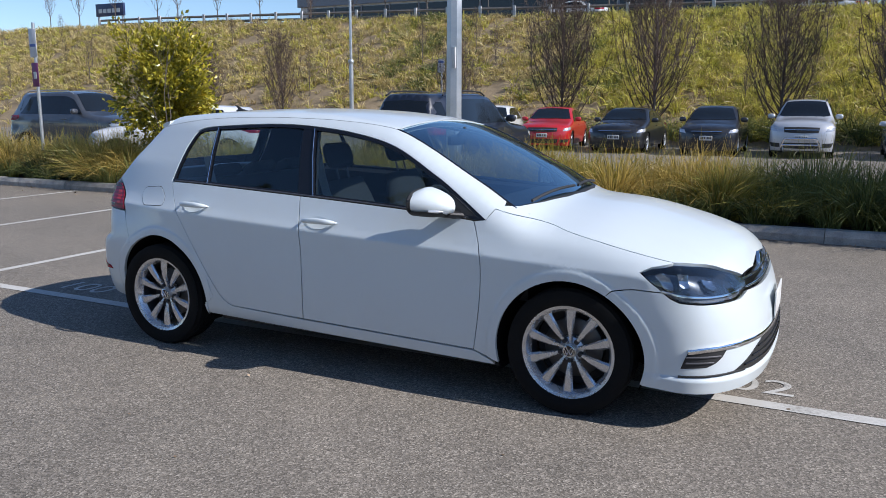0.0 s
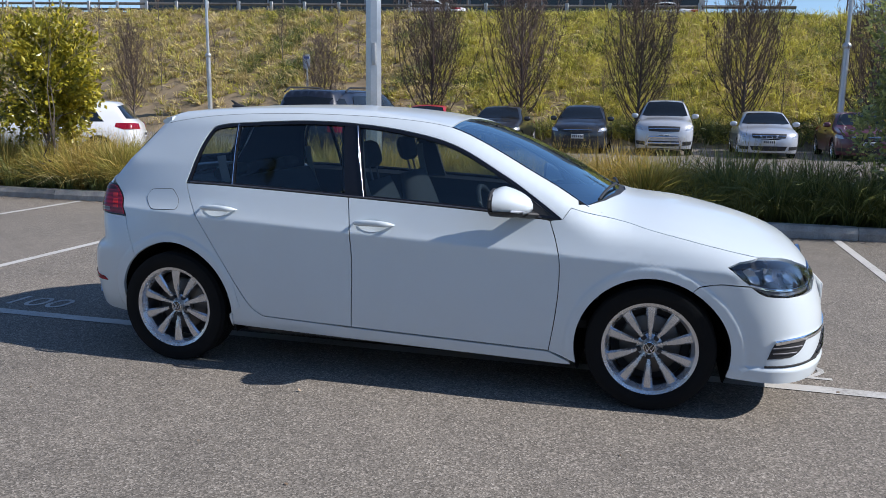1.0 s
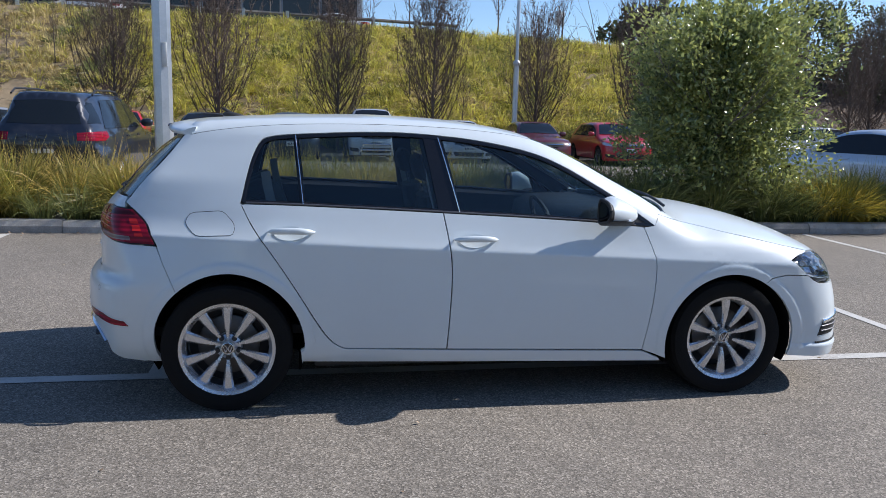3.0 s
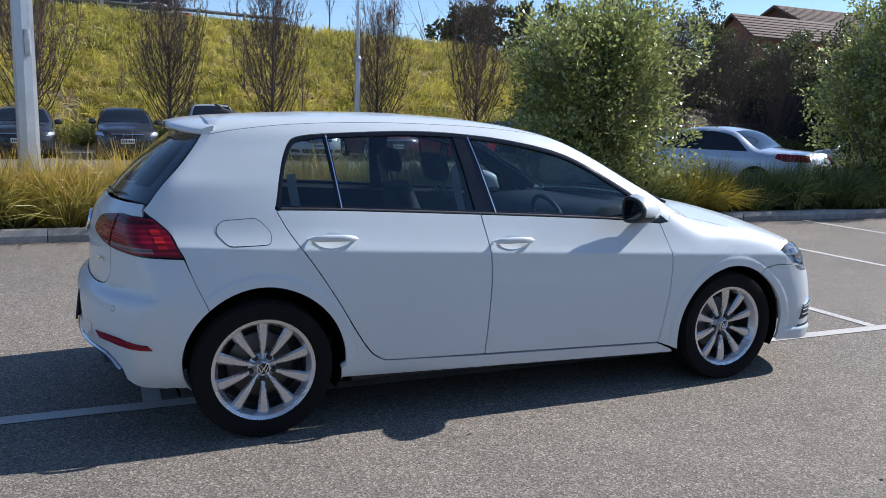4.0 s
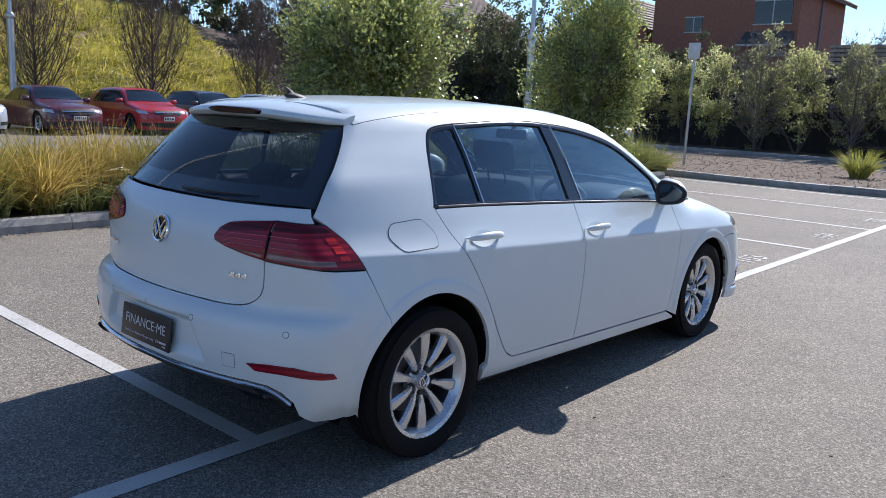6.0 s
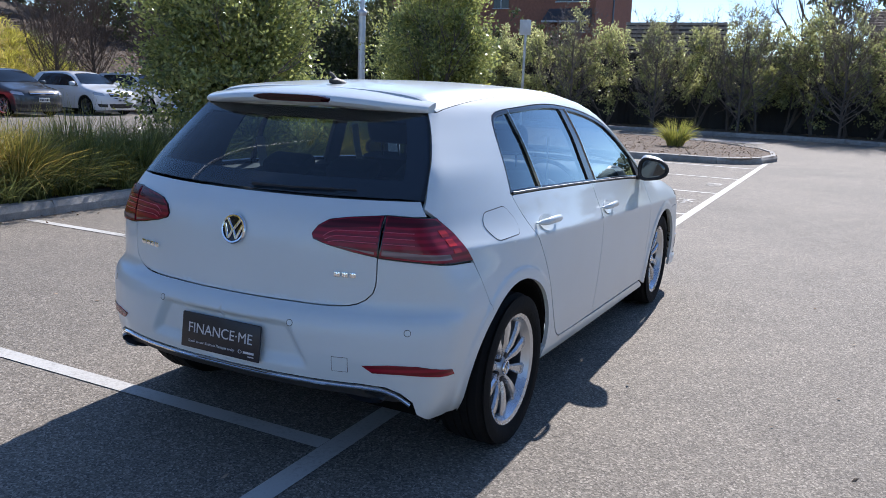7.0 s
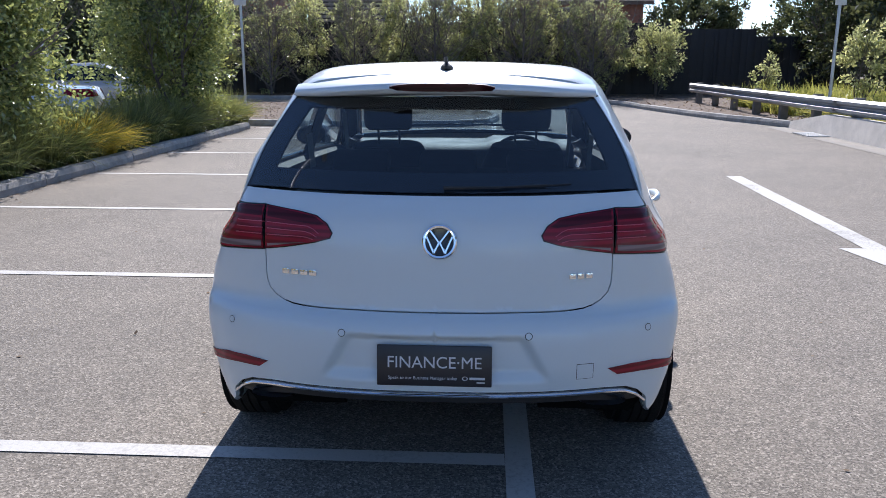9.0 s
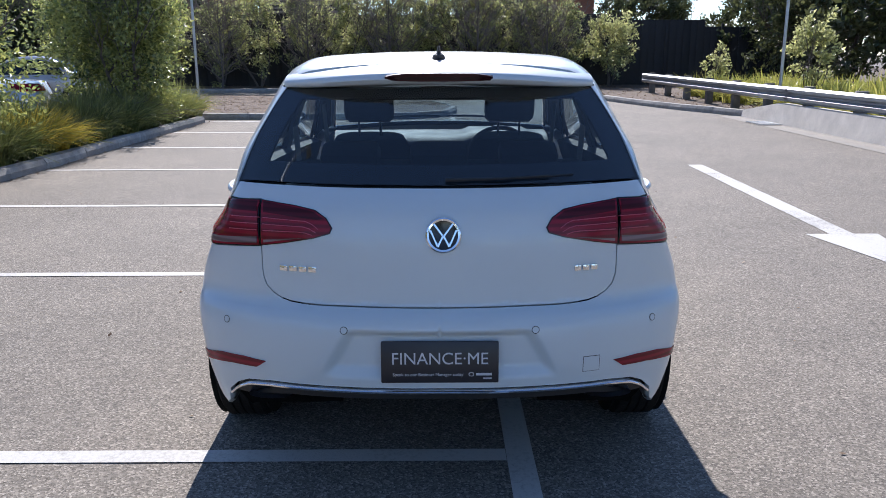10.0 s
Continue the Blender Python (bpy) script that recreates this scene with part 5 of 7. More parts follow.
def kerb_run(name, label, pts, width=0.15, height=0.14, piece=1.2, left=True):
    """A row of kerb stones along a line; the road lies to the left or right of it."""
    pts = np.asarray(pts, float)
    k = np.concatenate([[0], np.cumsum(np.linalg.norm(np.diff(pts, axis=0), axis=1))])
    n = max(1, int(k[-1] / piece))
    at = lambda q: np.array([np.interp(q, k, pts[:, 0]), np.interp(q, k, pts[:, 1])])
    run = thing(name, label, "kerb", kind="structure")
    for i in range(n):
        a, b = at(k[-1] * i / n), at(k[-1] * (i + 1) / n)
        d = (b - a) / (np.linalg.norm(b - a) + 1e-9)
        nrm = np.array([-d[1], d[0]]) * (1 if left else -1)
        a, b = a + d * 0.004, b - d * 0.004
        wob = random.uniform(-0.006, 0.006)
        prof = [(0, -0.05), (0, height * 0.55 + wob), (0.035, height + wob), (width, height + 0.006 + wob), (width, -0.05)]
        rings = [[(*(p - nrm * -u), z) for u, z in prof] for p in (a, a + (b - a) * 0.5, b)]
        rings = [[(x + random.uniform(-0.004, 0.004), y + random.uniform(-0.004, 0.004), z + random.uniform(-0.004, 0.004)) for x, y, z in r] for r in rings]
        part("kerb_stone", Geo().loft(rings), CONCRETE, run, smooth=False)
    return run


kerb_run("kerb", "worn grey concrete kerb of the grass bed", [(-34, 5.15), (13.2, 5.15), (13.9, 5.35), (14.4, 5.75), (14.6, 6.2), (14.5, 6.8)])
kerb_run("kerb", "grey concrete kerb behind the grass bed", [(-34, 7.0), (13.5, 7.0), (14.5, 6.8)], left=False)
bed = thing("garden_bed_soil", "dark soil of the long planted bed", "soil", kind="structure", geo=Geo().add([(-34, 5.28, 0.11), (13.1, 5.28, 0.11), (14.3, 5.9, 0.11), (14.3, 6.7, 0.11), (13.4, 6.88, 0.11), (-34, 6.88, 0.11)], [(0, 1, 2, 3, 4, 5)]), material=SOIL)

isle = curve2([(14.05, 6.9), (14.0, 4.0), (14.0, 1.2), (14.45, 0.1), (15.6, -0.40), (17.2, -0.35), (19.0, 0.25), (21.2, 2.4), (22.6, 5.4), (22.9, 9.0), (22.0, 11.0)], 0.5)
kerb_run("kerb", "grey kerb round the mulched island", isle, left=True)
inner_isle = np.concatenate([isle[1:-1] + (0.0, 0.0), [(15.5, 11.0), (15.0, 7.2)]])
cen = np.array([18.0, 5.0])
thing("island_mulch", "bark mulch of the traffic island", "mulch", kind="structure", geo=Geo().add([(*(cen + (q - cen) * 0.985), 0.125) for q in inner_isle], [tuple(range(len(inner_isle)))]), material=MULCH, smooth=False)

far_kerb = curve2([(27.2, 24), (27.3, 12.0), (27.4, 6.2), (27.6, 1.0), (27.2, -2.2), (25.0, -4.3), (20.6, -5.28), (16.7, -6.25), (14.9, -6.95), (14.3, -7.1)], 0.6)
kerb_run("kerb", "pale concrete kerb round the far planting", far_kerb, left=True, height=0.15)
verge_pts = np.concatenate([far_kerb[:-1] + (0.12, -0.02), [(14.2, -7.3), (13.9, -40), (90, -40), (90, 24)]])
thing("verge_mulch", "mulched verge under the far hedge", "mulch", kind="structure", geo=Geo().add([(x, y, 0.12) for x, y in verge_pts], [tuple(range(len(verge_pts)))]), material=MULCH, smooth=False)
thing("footpath", "pale concrete path across the island", "path", kind="structure", geo=Geo().add([(23.2, 0.8, 0.01), (24.6, 0.4, 0.01), (25.6, 10, 0.01), (25.6, 22, 0.01), (23.6, 22, 0.01), (24.2, 9.0, 0.01)], [(0, 1, 2, 3, 4, 5)]), material=PATH, smooth=False)

# low concrete wall and guard rail
RAIL_STEEL = plain("weathered_rail_steel", (0.34, 0.35, 0.36), 0.5, 0.55, vary=0.2, scale=3)
PALE_CONCRETE = plain("pale_wall_concrete", (0.60, 0.55, 0.48), 0.85, vary=0.18, scale=3, bump=0.3, bump_scale=60)
GUTTER = plain("gutter_concrete", (0.25, 0.23, 0.20), 0.85, vary=0.2, scale=3, bump=0.3)
thing("retaining_wall", "low pale concrete wall below the guard rail", "wall", kind="structure", geo=Geo().loft([[(14.4, -7.05, 0), (14.4, -7.09, 0.16), (14.4, -7.35, 0.18), (14.4, -7.35, 0)], [(12.6, -7.05, 0), (12.6, -7.15, 0.42), (12.6, -7.35, 0.42), (12.6, -7.35, 0)], [(-20, -7.05, 0), (-20, -7.15, 0.42), (-20, -7.35, 0.42), (-20, -7.35, 0)]]), material=PALE_CONCRETE, smooth=False)
thing("gutter", "pale concrete gutter beside the wall", "gutter", kind="structure", geo=Geo().add([(-20, -7.04, 0.006), (-20, -6.55, 0.005), (12.0, -6.55, 0.005), (14.6, -6.6, 0.005), (14.6, -7.04, 0.006)], [(0, 1, 2, 3, 4)]), material=GUTTER, smooth=False)
grate = thing("drain_grate", "rusty steel drain grate in the gutter", "drain", at=pose(12.4, -6.8, 0.01))
for k in range(9):
    part("bar", Geo().box((-0.4 + 0.1 * k, -0.22, 0), (-0.35 + 0.1 * k, 0.22, 0.02)), STEEL, grate)
rail = thing("guard_rail", "galvanised steel guard rail on timber posts", "guard rail")
prof = [(0.0, 0.0), (0.03, 0.03), (0.08, 0.05), (0.08, 0.10), (0.0, 0.14), (0.0, 0.17), (0.08, 0.21), (0.08, 0.26), (0.03, 0.28), (0.0, 0.31)]
for x0, x1 in ((24.2, 20.2), (20.2, 16.2), (16.2, 12.2), (12.2, 8.2), (8.2, 4.2), (4.2, -4.0), (-4.0, -14.0)):
    rings = [[(x, -7.22 + u, 0.46 + v) for u, v in prof] + [(x, -7.224 + u, 0.46 + v) for u, v in prof[::-1]] for x in (x0 + 0.12, (x0 + x1) / 2, x1)]
    part("rail_length", Geo().loft(rings), RAIL_STEEL, rail)
part("rail_end", Geo().tube([(24.45, -7.3, 0.47), (24.5, -7.22, 0.5), (24.45, -7.22, 0.76)], 0.05, 8), RAIL_STEEL, rail)
for k in range(19):
    x = 23.6 - 2.0 * k
    part("post", Geo().box((x - 0.08, -7.42, 0.0), (x + 0.08, -7.24, 0.80), 0.01), TIMBER, rail)


# ---- poles and signs ----
def pole(name, label, x, y, height, r0, r1, base=True, collar=None, square=False, z=0.0):
    ob = thing(name, label, "pole", at=pose(x, y, z))
    if collar:
        part("shaft", Geo().tube([(0, 0, 0), (0, 0, collar)], [r0, r0 * 0.94], 12), STEEL, ob, angle=50)
        part("upper_shaft", Geo().tube([(0, 0, collar), (0, 0, height)], [r1 * 1.15, r1], 12), STEEL, ob, angle=50)
    else:
        part("shaft", Geo().tube([(0, 0, 0), (0, 0, height)], [r0, r1], 8 if square else 16), STEEL, ob, angle=50 if not square else 20)
    if base:
        part("base_plate", Geo().box((-2 * r0, -2 * r0, 0), (2 * r0, 2 * r0, 0.03), 0.004), STEEL, ob)
    if collar:
        part("collar", Geo().lathe([(r0 * 0.9, collar - 0.12), (r0 * 1.25, collar - 0.05), (r0 * 1.3, collar), (r0 * 1.1, collar + 0.05), (r0 * 0.7, collar + 0.1)], axis="z", n=16), STEEL, ob)
    return ob


lp = pole("lamp_post", "tall grey steel lamp post in the grass bed", -2.72, 6.30, 12.0, 0.125, 0.07, square=True, z=0.11)
part("lamp_head", Geo().box((-0.7, -0.16, 11.95), (0.15, 0.16, 12.07), 0.03), STEEL, lp)
part("cover_plate", Geo().box((0.02, -0.128, 1.9), (0.08, -0.10, 2.2), 0.004), PLATE_WHITE, lp)
for x, y in ((-19.6, 29.8), (7.2, 25.6), (17.6, 12.15)):
    lp = pole("lamp_post", "slender stepped grey lamp post", x, y, 8.5, 0.115, 0.06, collar=3.6)
    part("lamp_head", Geo().box((-0.5, -0.13, 8.45), (0.1, 0.13, 8.55), 0.02), STEEL, lp)
SIGN_WHITE = plain("white_sign", (0.62, 0.63, 0.64), 0.4)
SIGN_BLUE = plain("blue_sign", (0.10, 0.16, 0.42), 0.4)
SIGN_PURPLE = plain("purple_sign", (0.16, 0.03, 0.12), 0.4)
sp = pole("sign_post", "steel sign post with white and purple plates", -11.6, 6.2, 2.9, 0.03, 0.03, base=False, z=0.11)
part("sign_plate", Geo().box((-0.10, -0.04, 2.25), (0.10, -0.03, 2.78), 0.005), SIGN_WHITE, sp)
part("sign_bar", Geo().box((-0.08, -0.046, 2.45), (0.08, -0.041, 2.5)), SIGN_BLUE, sp)
part("sign_plate", Geo().box((-0.09, -0.04, 1.70), (0.09, -0.03, 2.15), 0.005), SIGN_PURPLE, sp)
part("sign_symbol", Geo().box((-0.04, -0.046, 1.85), (0.04, -0.041, 1.98)), SIGN_WHITE, sp)
sp = pole("sign_post", "galvanised post with a small white plate", 16.55, 6.24, 3.1, 0.035, 0.035, base=False, z=0.12)
part("sign_plate", Geo().box((-0.05, -0.16, 2.75), (-0.035, 0.16, 3.15), 0.006), SIGN_WHITE, sp)
sp = pole("sign_post", "galvanised post with a small white plate", 13.9, -7.7, 2.9, 0.035, 0.035, base=False, z=0.12)
part("sign_plate", Geo().box((-0.05, -0.12, 2.55), (-0.035, 0.12, 2.85), 0.006), SIGN_WHITE, sp)
sp = pole("sign_post", "thin post with a blue and white parking plate", -13.7, 28.0, 3.3, 0.04, 0.04, base=False, z=0.2)
part("sign_plate", Geo().box((-0.17, -0.06, 2.7), (0.17, -0.045, 3.3), 0.005), SIGN_WHITE, sp)
part("sign_bar", Geo().box((-0.13, -0.066, 3.12), (0.13, -0.061, 3.22)), SIGN_BLUE, sp)

sp = pole("sign_post", "thin post with a square white plate on the crest", 13.0, 38.6, 2.4, 0.05, 0.05, base=False, z=5.1)
part("sign_plate", Geo().box((-0.28, -0.07, 1.5), (0.28, -0.05, 2.25), 0.005), SIGN_WHITE, sp)

# ---- plants ----
def strip_mesh(name, material, P, width):
    """Blades: P is (n, k, 3) along each blade, width (n, k)."""
    n, k = P.shape[:2]
    t = P[:, -1] - P[:, 0]
    side = np.cross(t, np.random.normal(size=(n, 3)))
    side /= np.linalg.norm(side, axis=1, keepdims=True) + 1e-9
    v = np.empty((n, k, 2, 3))
    v[:, :, 0] = P - side[:, None] * width[..., None]
    v[:, :, 1] = P + side[:, None] * width[..., None]
    base = (np.arange(n) * 2 * k)[:, None, None]
    i = np.arange(k - 1)[None, :, None] * 2
    f = base + i + np.array([0, 1, 3, 2])[None, None, :]
    return grid_mesh(name, material, v.reshape(-1, 3), f.reshape(-1, 4))


def grid_mesh(name, material, v, f, smooth=True):
    me = bpy.data.meshes.new(name)
    m = f.shape[1]
    me.vertices.add(len(v))
    me.vertices.foreach_set("co", v.astype(np.float32).reshape(-1))
    me.loops.add(f.size)
    me.loops.foreach_set("vertex_index", f.astype(np.int32).reshape(-1))
    me.polygons.add(len(f))
    me.polygons.foreach_set("loop_start", np.arange(len(f), dtype=np.int32) * m)
    me.polygons.foreach_set("loop_total", np.full(len(f), m, dtype=np.int32))
    me.polygons.foreach_set("use_smooth", np.full(len(f), smooth))
    me.materials.append(material)
    me.update(calc_edges=True)
    return me


def tufts(centres, per, height, reach, width, spread, k=4, droop=0.55, rng=None):
    """Arching blades from tuft centres (n, 3); height and reach per tuft (n,)."""
    n = len(centres)
    c = np.repeat(centres, per, 0)
    a = rng.uniform(0, 2 * np.pi, n * per)
    rad = np.sqrt(rng.uniform(0, 1, n * per)) * np.repeat(spread, per)
    base = c + np.stack([np.cos(a) * rad, np.sin(a) * rad, np.zeros(n * per)], 1)
    a2 = a + rng.normal(0, 0.6, n * per)
    h = np.repeat(height, per) * rng.uniform(0.55, 1.1, n * per)
    r = np.repeat(reach, per) * rng.uniform(0.15, 1.1, n * per)
    t = np.linspace(0, 1, k)[None]
    out = r[:, None] * t ** 1.5
    up = h[:, None] * (t - droop * rng.uniform(0.3, 1, n * per)[:, None] * t ** 2.6 * (r / (np.repeat(reach, per) + 1e-9))[:, None])
    P = base[:, None] + np.stack([np.cos(a2)[:, None] * out, np.sin(a2)[:, None] * out, up], -1)
    w = width * rng.uniform(0.6, 1.2, n * per)[:, None] * np.array([1.0, 0.9, 0.6, 0.06] if k == 4 else [1.0, 0.75, 0.06])[None]
    return P, w


BED_GRASS = blades("bed_grass", (0.026, 0.040, 0.010), (0.20, 0.22, 0.036), (0.54, 0.45, 0.11), 0.6)
BED_STRAW = blades("straw_grass", (0.10, 0.085, 0.020), (0.46, 0.34, 0.080), (0.68, 0.50, 0.15), 0.5)
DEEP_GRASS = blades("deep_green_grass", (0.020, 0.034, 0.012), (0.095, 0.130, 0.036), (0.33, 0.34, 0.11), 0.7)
GOLD_GRASS = blades("golden_grass", (0.14, 0.14, 0.018), (0.42, 0.34, 0.035), (0.58, 0.42, 0.07), 0.6)
rng = np.random.default_rng(4)


def bed_patch(name, label, material, x0, x1, count, hi, y0=5.5, y1=6.65, per=200, reach=0.74):
    c = np.stack([rng.uniform(x0, x1, count), rng.uniform(y0, y1, count), np.full(count, 0.11)], 1)
    P, w = tufts(c, per, rng.uniform(0.66, 1.12, count) * hi, rng.uniform(0.7, 1.2, count) * reach, 0.0062, np.full(count, 0.13), droop=0.86, rng=rng)
    P[..., 2] = np.maximum(P[..., 2], 0.04)
    return tagged(new(name, strip_mesh(name, material, P, w)), label, "grass", kind="stuff")


bed_patch("bed_grass", "straw-yellow tussock grass in the long bed", BED_STRAW, -16, 1.6, 125, 1.02)
bed_patch("bed_grass", "green tussock grass in the long bed", BED_GRASS, -16, 3.0, 135, 1.0)
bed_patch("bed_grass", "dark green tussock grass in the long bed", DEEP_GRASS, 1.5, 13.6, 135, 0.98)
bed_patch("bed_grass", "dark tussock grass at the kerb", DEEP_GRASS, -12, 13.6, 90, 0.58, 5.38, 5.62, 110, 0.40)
bed_patch("golden_grass", "golden tussock grass beside a bush", GOLD_GRASS, 6.1, 7.2, 12, 0.82, 5.4, 5.9)
bed_patch("golden_grass", "golden tussock grass at the bed's end", GOLD_GRASS, 12.9, 14.0, 8, 0.7, 5.6, 6.5)
bed_patch("golden_grass", "golden tussock grass in the long bed", GOLD_GRASS, -3.4, 1.5, 24, 1.02, 5.7, 6.6)

STRAP = blades("strap_leaf", (0.09, 0.12, 0.025), (0.36, 0.39, 0.07), (0.62, 0.56, 0.16), 1.0)
c = np.array([[17.5, 2.2, 0.12]])
P, w = tufts(c, 320, np.array([0.80]), np.array([0.56]), 0.012, np.array([0.2]), droop=0.5, rng=rng)
tagged(new("strap_plant", strip_mesh("strap_plant", STRAP, P, w)), "bright green strap-leaved plant in the island", "plant")
count = 250
c = np.stack([rng.uniform(2, 21.5, count), rng.uniform(-11.0, -7.9, count), np.full(count, 0.12)], 1)
P, w = tufts(c, 90, rng.uniform(0.60, 1.02, count), rng.uniform(0.5, 0.85, count), 0.021, np.full(count, 0.24), droop=0.95, rng=rng)
tagged(new("strap_plants", strip_mesh("strap_plants", STRAP, P, w)), "strap-leaved plants behind the guard rail", "plants", kind="stuff")


def leaf_mesh(name, material, at, out, length, width, rng):
    """Folded pointed leaves at points (n, 3) turned roughly along out (n, 3)."""
    n = len(at)
    d = out + rng.normal(0, 0.85, (n, 3))
    d /= np.linalg.norm(d, axis=1, keepdims=True) + 1e-9
    s = np.cross(d, rng.normal(size=(n, 3)))
    s /= np.linalg.norm(s, axis=1, keepdims=True) + 1e-9
    u = np.cross(s, d)
    ln = (length * rng.uniform(0.6, 1.25, n))[:, None]
    wd = (width * rng.uniform(0.7, 1.2, n))[:, None]
    v = np.stack([at, at + d * ln * 0.5 + s * wd + u * wd * 0.35, at + d * ln, at + d * ln * 0.5 - s * wd + u * wd * 0.35], 1)
    base = (np.arange(n) * 4)[:, None]
    f = np.concatenate([base + [0, 1, 2], base + [0, 2, 3]])
    return grid_mesh(name, material, v.reshape(-1, 3), f, smooth=False)




# leaf litter and bark chips on the mulch; kerb flecks imitate grass shadow
LITTER = blades("leaf_litter", (0.045, 0.030, 0.020), (0.19, 0.13, 0.085), (0.42, 0.32, 0.23), 1.2, 0.05, 0.1)


def litter(name, label, x, y, z, size, tilt=0.35):
    n = len(x)
    at = np.stack([x, y, np.broadcast_to(z, (n,))], 1)
    a = rng.uniform(0, 2 * np.pi, n)
    out = np.stack([np.cos(a), np.sin(a), rng.normal(0, tilt, n)], 1)
    s = np.stack([-np.sin(a), np.cos(a), rng.normal(0, tilt, n)], 1)
    ln, wd = (size * rng.uniform(0.5, 1.3, n))[:, None], (size * 0.32 * rng.uniform(0.6, 1.3, n))[:, None]
    p = np.stack([at, at + out * ln * 0.5 + s * wd, at + out * ln, at + out * ln * 0.5 - s * wd], 1)
    p[..., 2] = np.maximum(p[..., 2], np.broadcast_to(z, (n,))[:, None] + 0.002)
    f = np.arange(4 * n).reshape(n, 4)
    tagged(new(name, grid_mesh(name, LITTER, p.reshape(-1, 3), f, smooth=False)), label, "leaf litter", kind="stuff")


def inside_island(x, y):
    return inside(np.asarray([q[:2] for q in inner_isle], float), np.stack([x, y], 1))


lx, ly = rng.uniform(12, 27, 26000), rng.uniform(-1, 9, 26000)
keep = inside_island(lx, ly)
litter("island_litter", "brown leaf litter and bark chips over the island", lx[keep], ly[keep], 0.128, 0.055)
lx, ly = rng.uniform(15, 31, 16000), rng.uniform(-12, 18, 16000)
keep = inside(np.asarray(verge_pts, float), np.stack([lx, ly], 1))
litter("verge_litter", "brown leaf litter on the mulched verge", lx[keep], ly[keep], 0.123, 0.08)
# leaf flecks here stand in for the bed grass's speckled shadow
litter("kerb_shadow_flecks", "leaf flecks along the kerb standing in for grass shadow", np.concatenate([rng.uniform(-12, 14, 900), rng.uniform(-12, 14, 250)]), np.concatenate([5.14 - np.abs(rng.normal(0, 0.05, 900)), 5.1 - np.abs(rng.normal(0, 0.5, 250))]), 0.004, 0.035)
litter("dry_leaf", "small dark leaf scraps scattered on the asphalt", rng.uniform(-5, 8, 110), rng.uniform(-6.0, 4.8, 110), 0.003, 0.028)

LEAF_BUSH = blades("glossy_bush_leaf", (0.046, 0.076, 0.032), (0.200, 0.265, 0.100), (0.52, 0.53, 0.16), 1.1, 1.2, 0.46, 0.24)
LEAF_LIME = blades("yellow_green_leaf", (0.035, 0.050, 0.010), (0.25, 0.26, 0.022), (0.66, 0.54, 0.05), 0.9, 0.7, 0.40, 0.32)
LEAF_HEDGE = blades("hedge_leaf", (0.10, 0.12, 0.05), (0.36, 0.39, 0.16), (0.74, 0.72, 0.33), 0.5, 0.8, 0.55, 0.32)
LEAF_DARK = blades("dark_tree_leaf", (0.018, 0.028, 0.012), (0.058, 0.075, 0.028), (0.15, 0.16, 0.065), 0.4)


def branchy(geo, p, d, length, r, depth, rng, tips, up=0.15, split=(2, 4), lean=0.55, n=5):
    """A limb that forks; its end points are gathered in tips."""
    steps = 4
    pts, radii = [p.copy()], [r]
    for i in range(steps):
        d = d + rng.normal(0, 0.10, 3) + np.array([0, 0, up * 0.25])
        d = d / np.linalg.norm(d)
        p = p + d * length / steps
        pts.append(p.copy())
        radii.append(r * (1 - 0.55 * (i + 1) / steps))
    geo.tube(pts, radii, n, False)
    tips.append((p.copy(), d.copy(), depth))
    if depth > 0:
        for j in range(rng.integers(*split) + 1):
            q = rng.integers(1, steps + 1) if j else steps
            e = d + rng.normal(0, lean, 3)
            e[2] += up
            e /= np.linalg.norm(e)
            branchy(geo, pts[q], e, length * rng.uniform(0.55, 0.8), radii[q] * 0.75, depth - 1, rng, tips, up, split, lean, max(3, n - 1))


def leafy_tree(name, label, at, radius, low, high, leaves, material, seed, leaf=0.085, wide=0.021, trunk=0.05, kind=""):
    """A dense shrubby tree: a forked trunk, and leaves in clusters over an uneven crown."""
    r = np.random.default_rng(seed)
    ob = thing(name, label, "tree", at=pose(*at))
    g, tips = Geo(), []
    for k in range(3):
        d = np.array([r.normal(0, 0.25), r.normal(0, 0.25), 1.0])
        branchy(g, np.array([0.06 * math.cos(2.1 * k), 0.06 * math.sin(2.1 * k), -0.05]), d / np.linalg.norm(d), (low + high) * 0.42, trunk, 3, r, tips, 0.2)
    part("trunk", g, BARK, ob)
    clusters = max(30, leaves // 40)
    dirs = r.normal(size=(clusters, 3))
    dirs /= np.linalg.norm(dirs, axis=1, keepdims=True)
    lump = 0.98 + 0.18 * np.sin(dirs[:, 0] * 3.1 + seed) + 0.16 * np.sin(dirs[:, 1] * 5.3 + 2 * seed) + 0.14 * np.sin(dirs[:, 2] * 6.7 + seed) + r.normal(0, 0.15, clusters)
    rad = r.uniform(0.22, 1.0, clusters) ** 0.5 * lump
    mid = np.array([0, 0, (low + high) / 2])
    half = np.array([radius, radius, (high - low) / 2])
    c = mid + dirs * rad[:, None] * half * np.where(dirs[:, 2:3] > 0, np.array([[0.93, 0.93, 1.0]]), 1.0)
    per = leaves // clusters
    at_l = np.repeat(c, per, 0) + r.normal(0, 0.105 * (radius / 1.3) ** 0.5, (clusters * per, 3))
    out = np.repeat(dirs * 0.8 + np.array([0, 0, 0.35]), per, 0)
    part("crown", leaf_mesh("crown", material, at_l, out, leaf, wide, r), None, ob)
    return ob


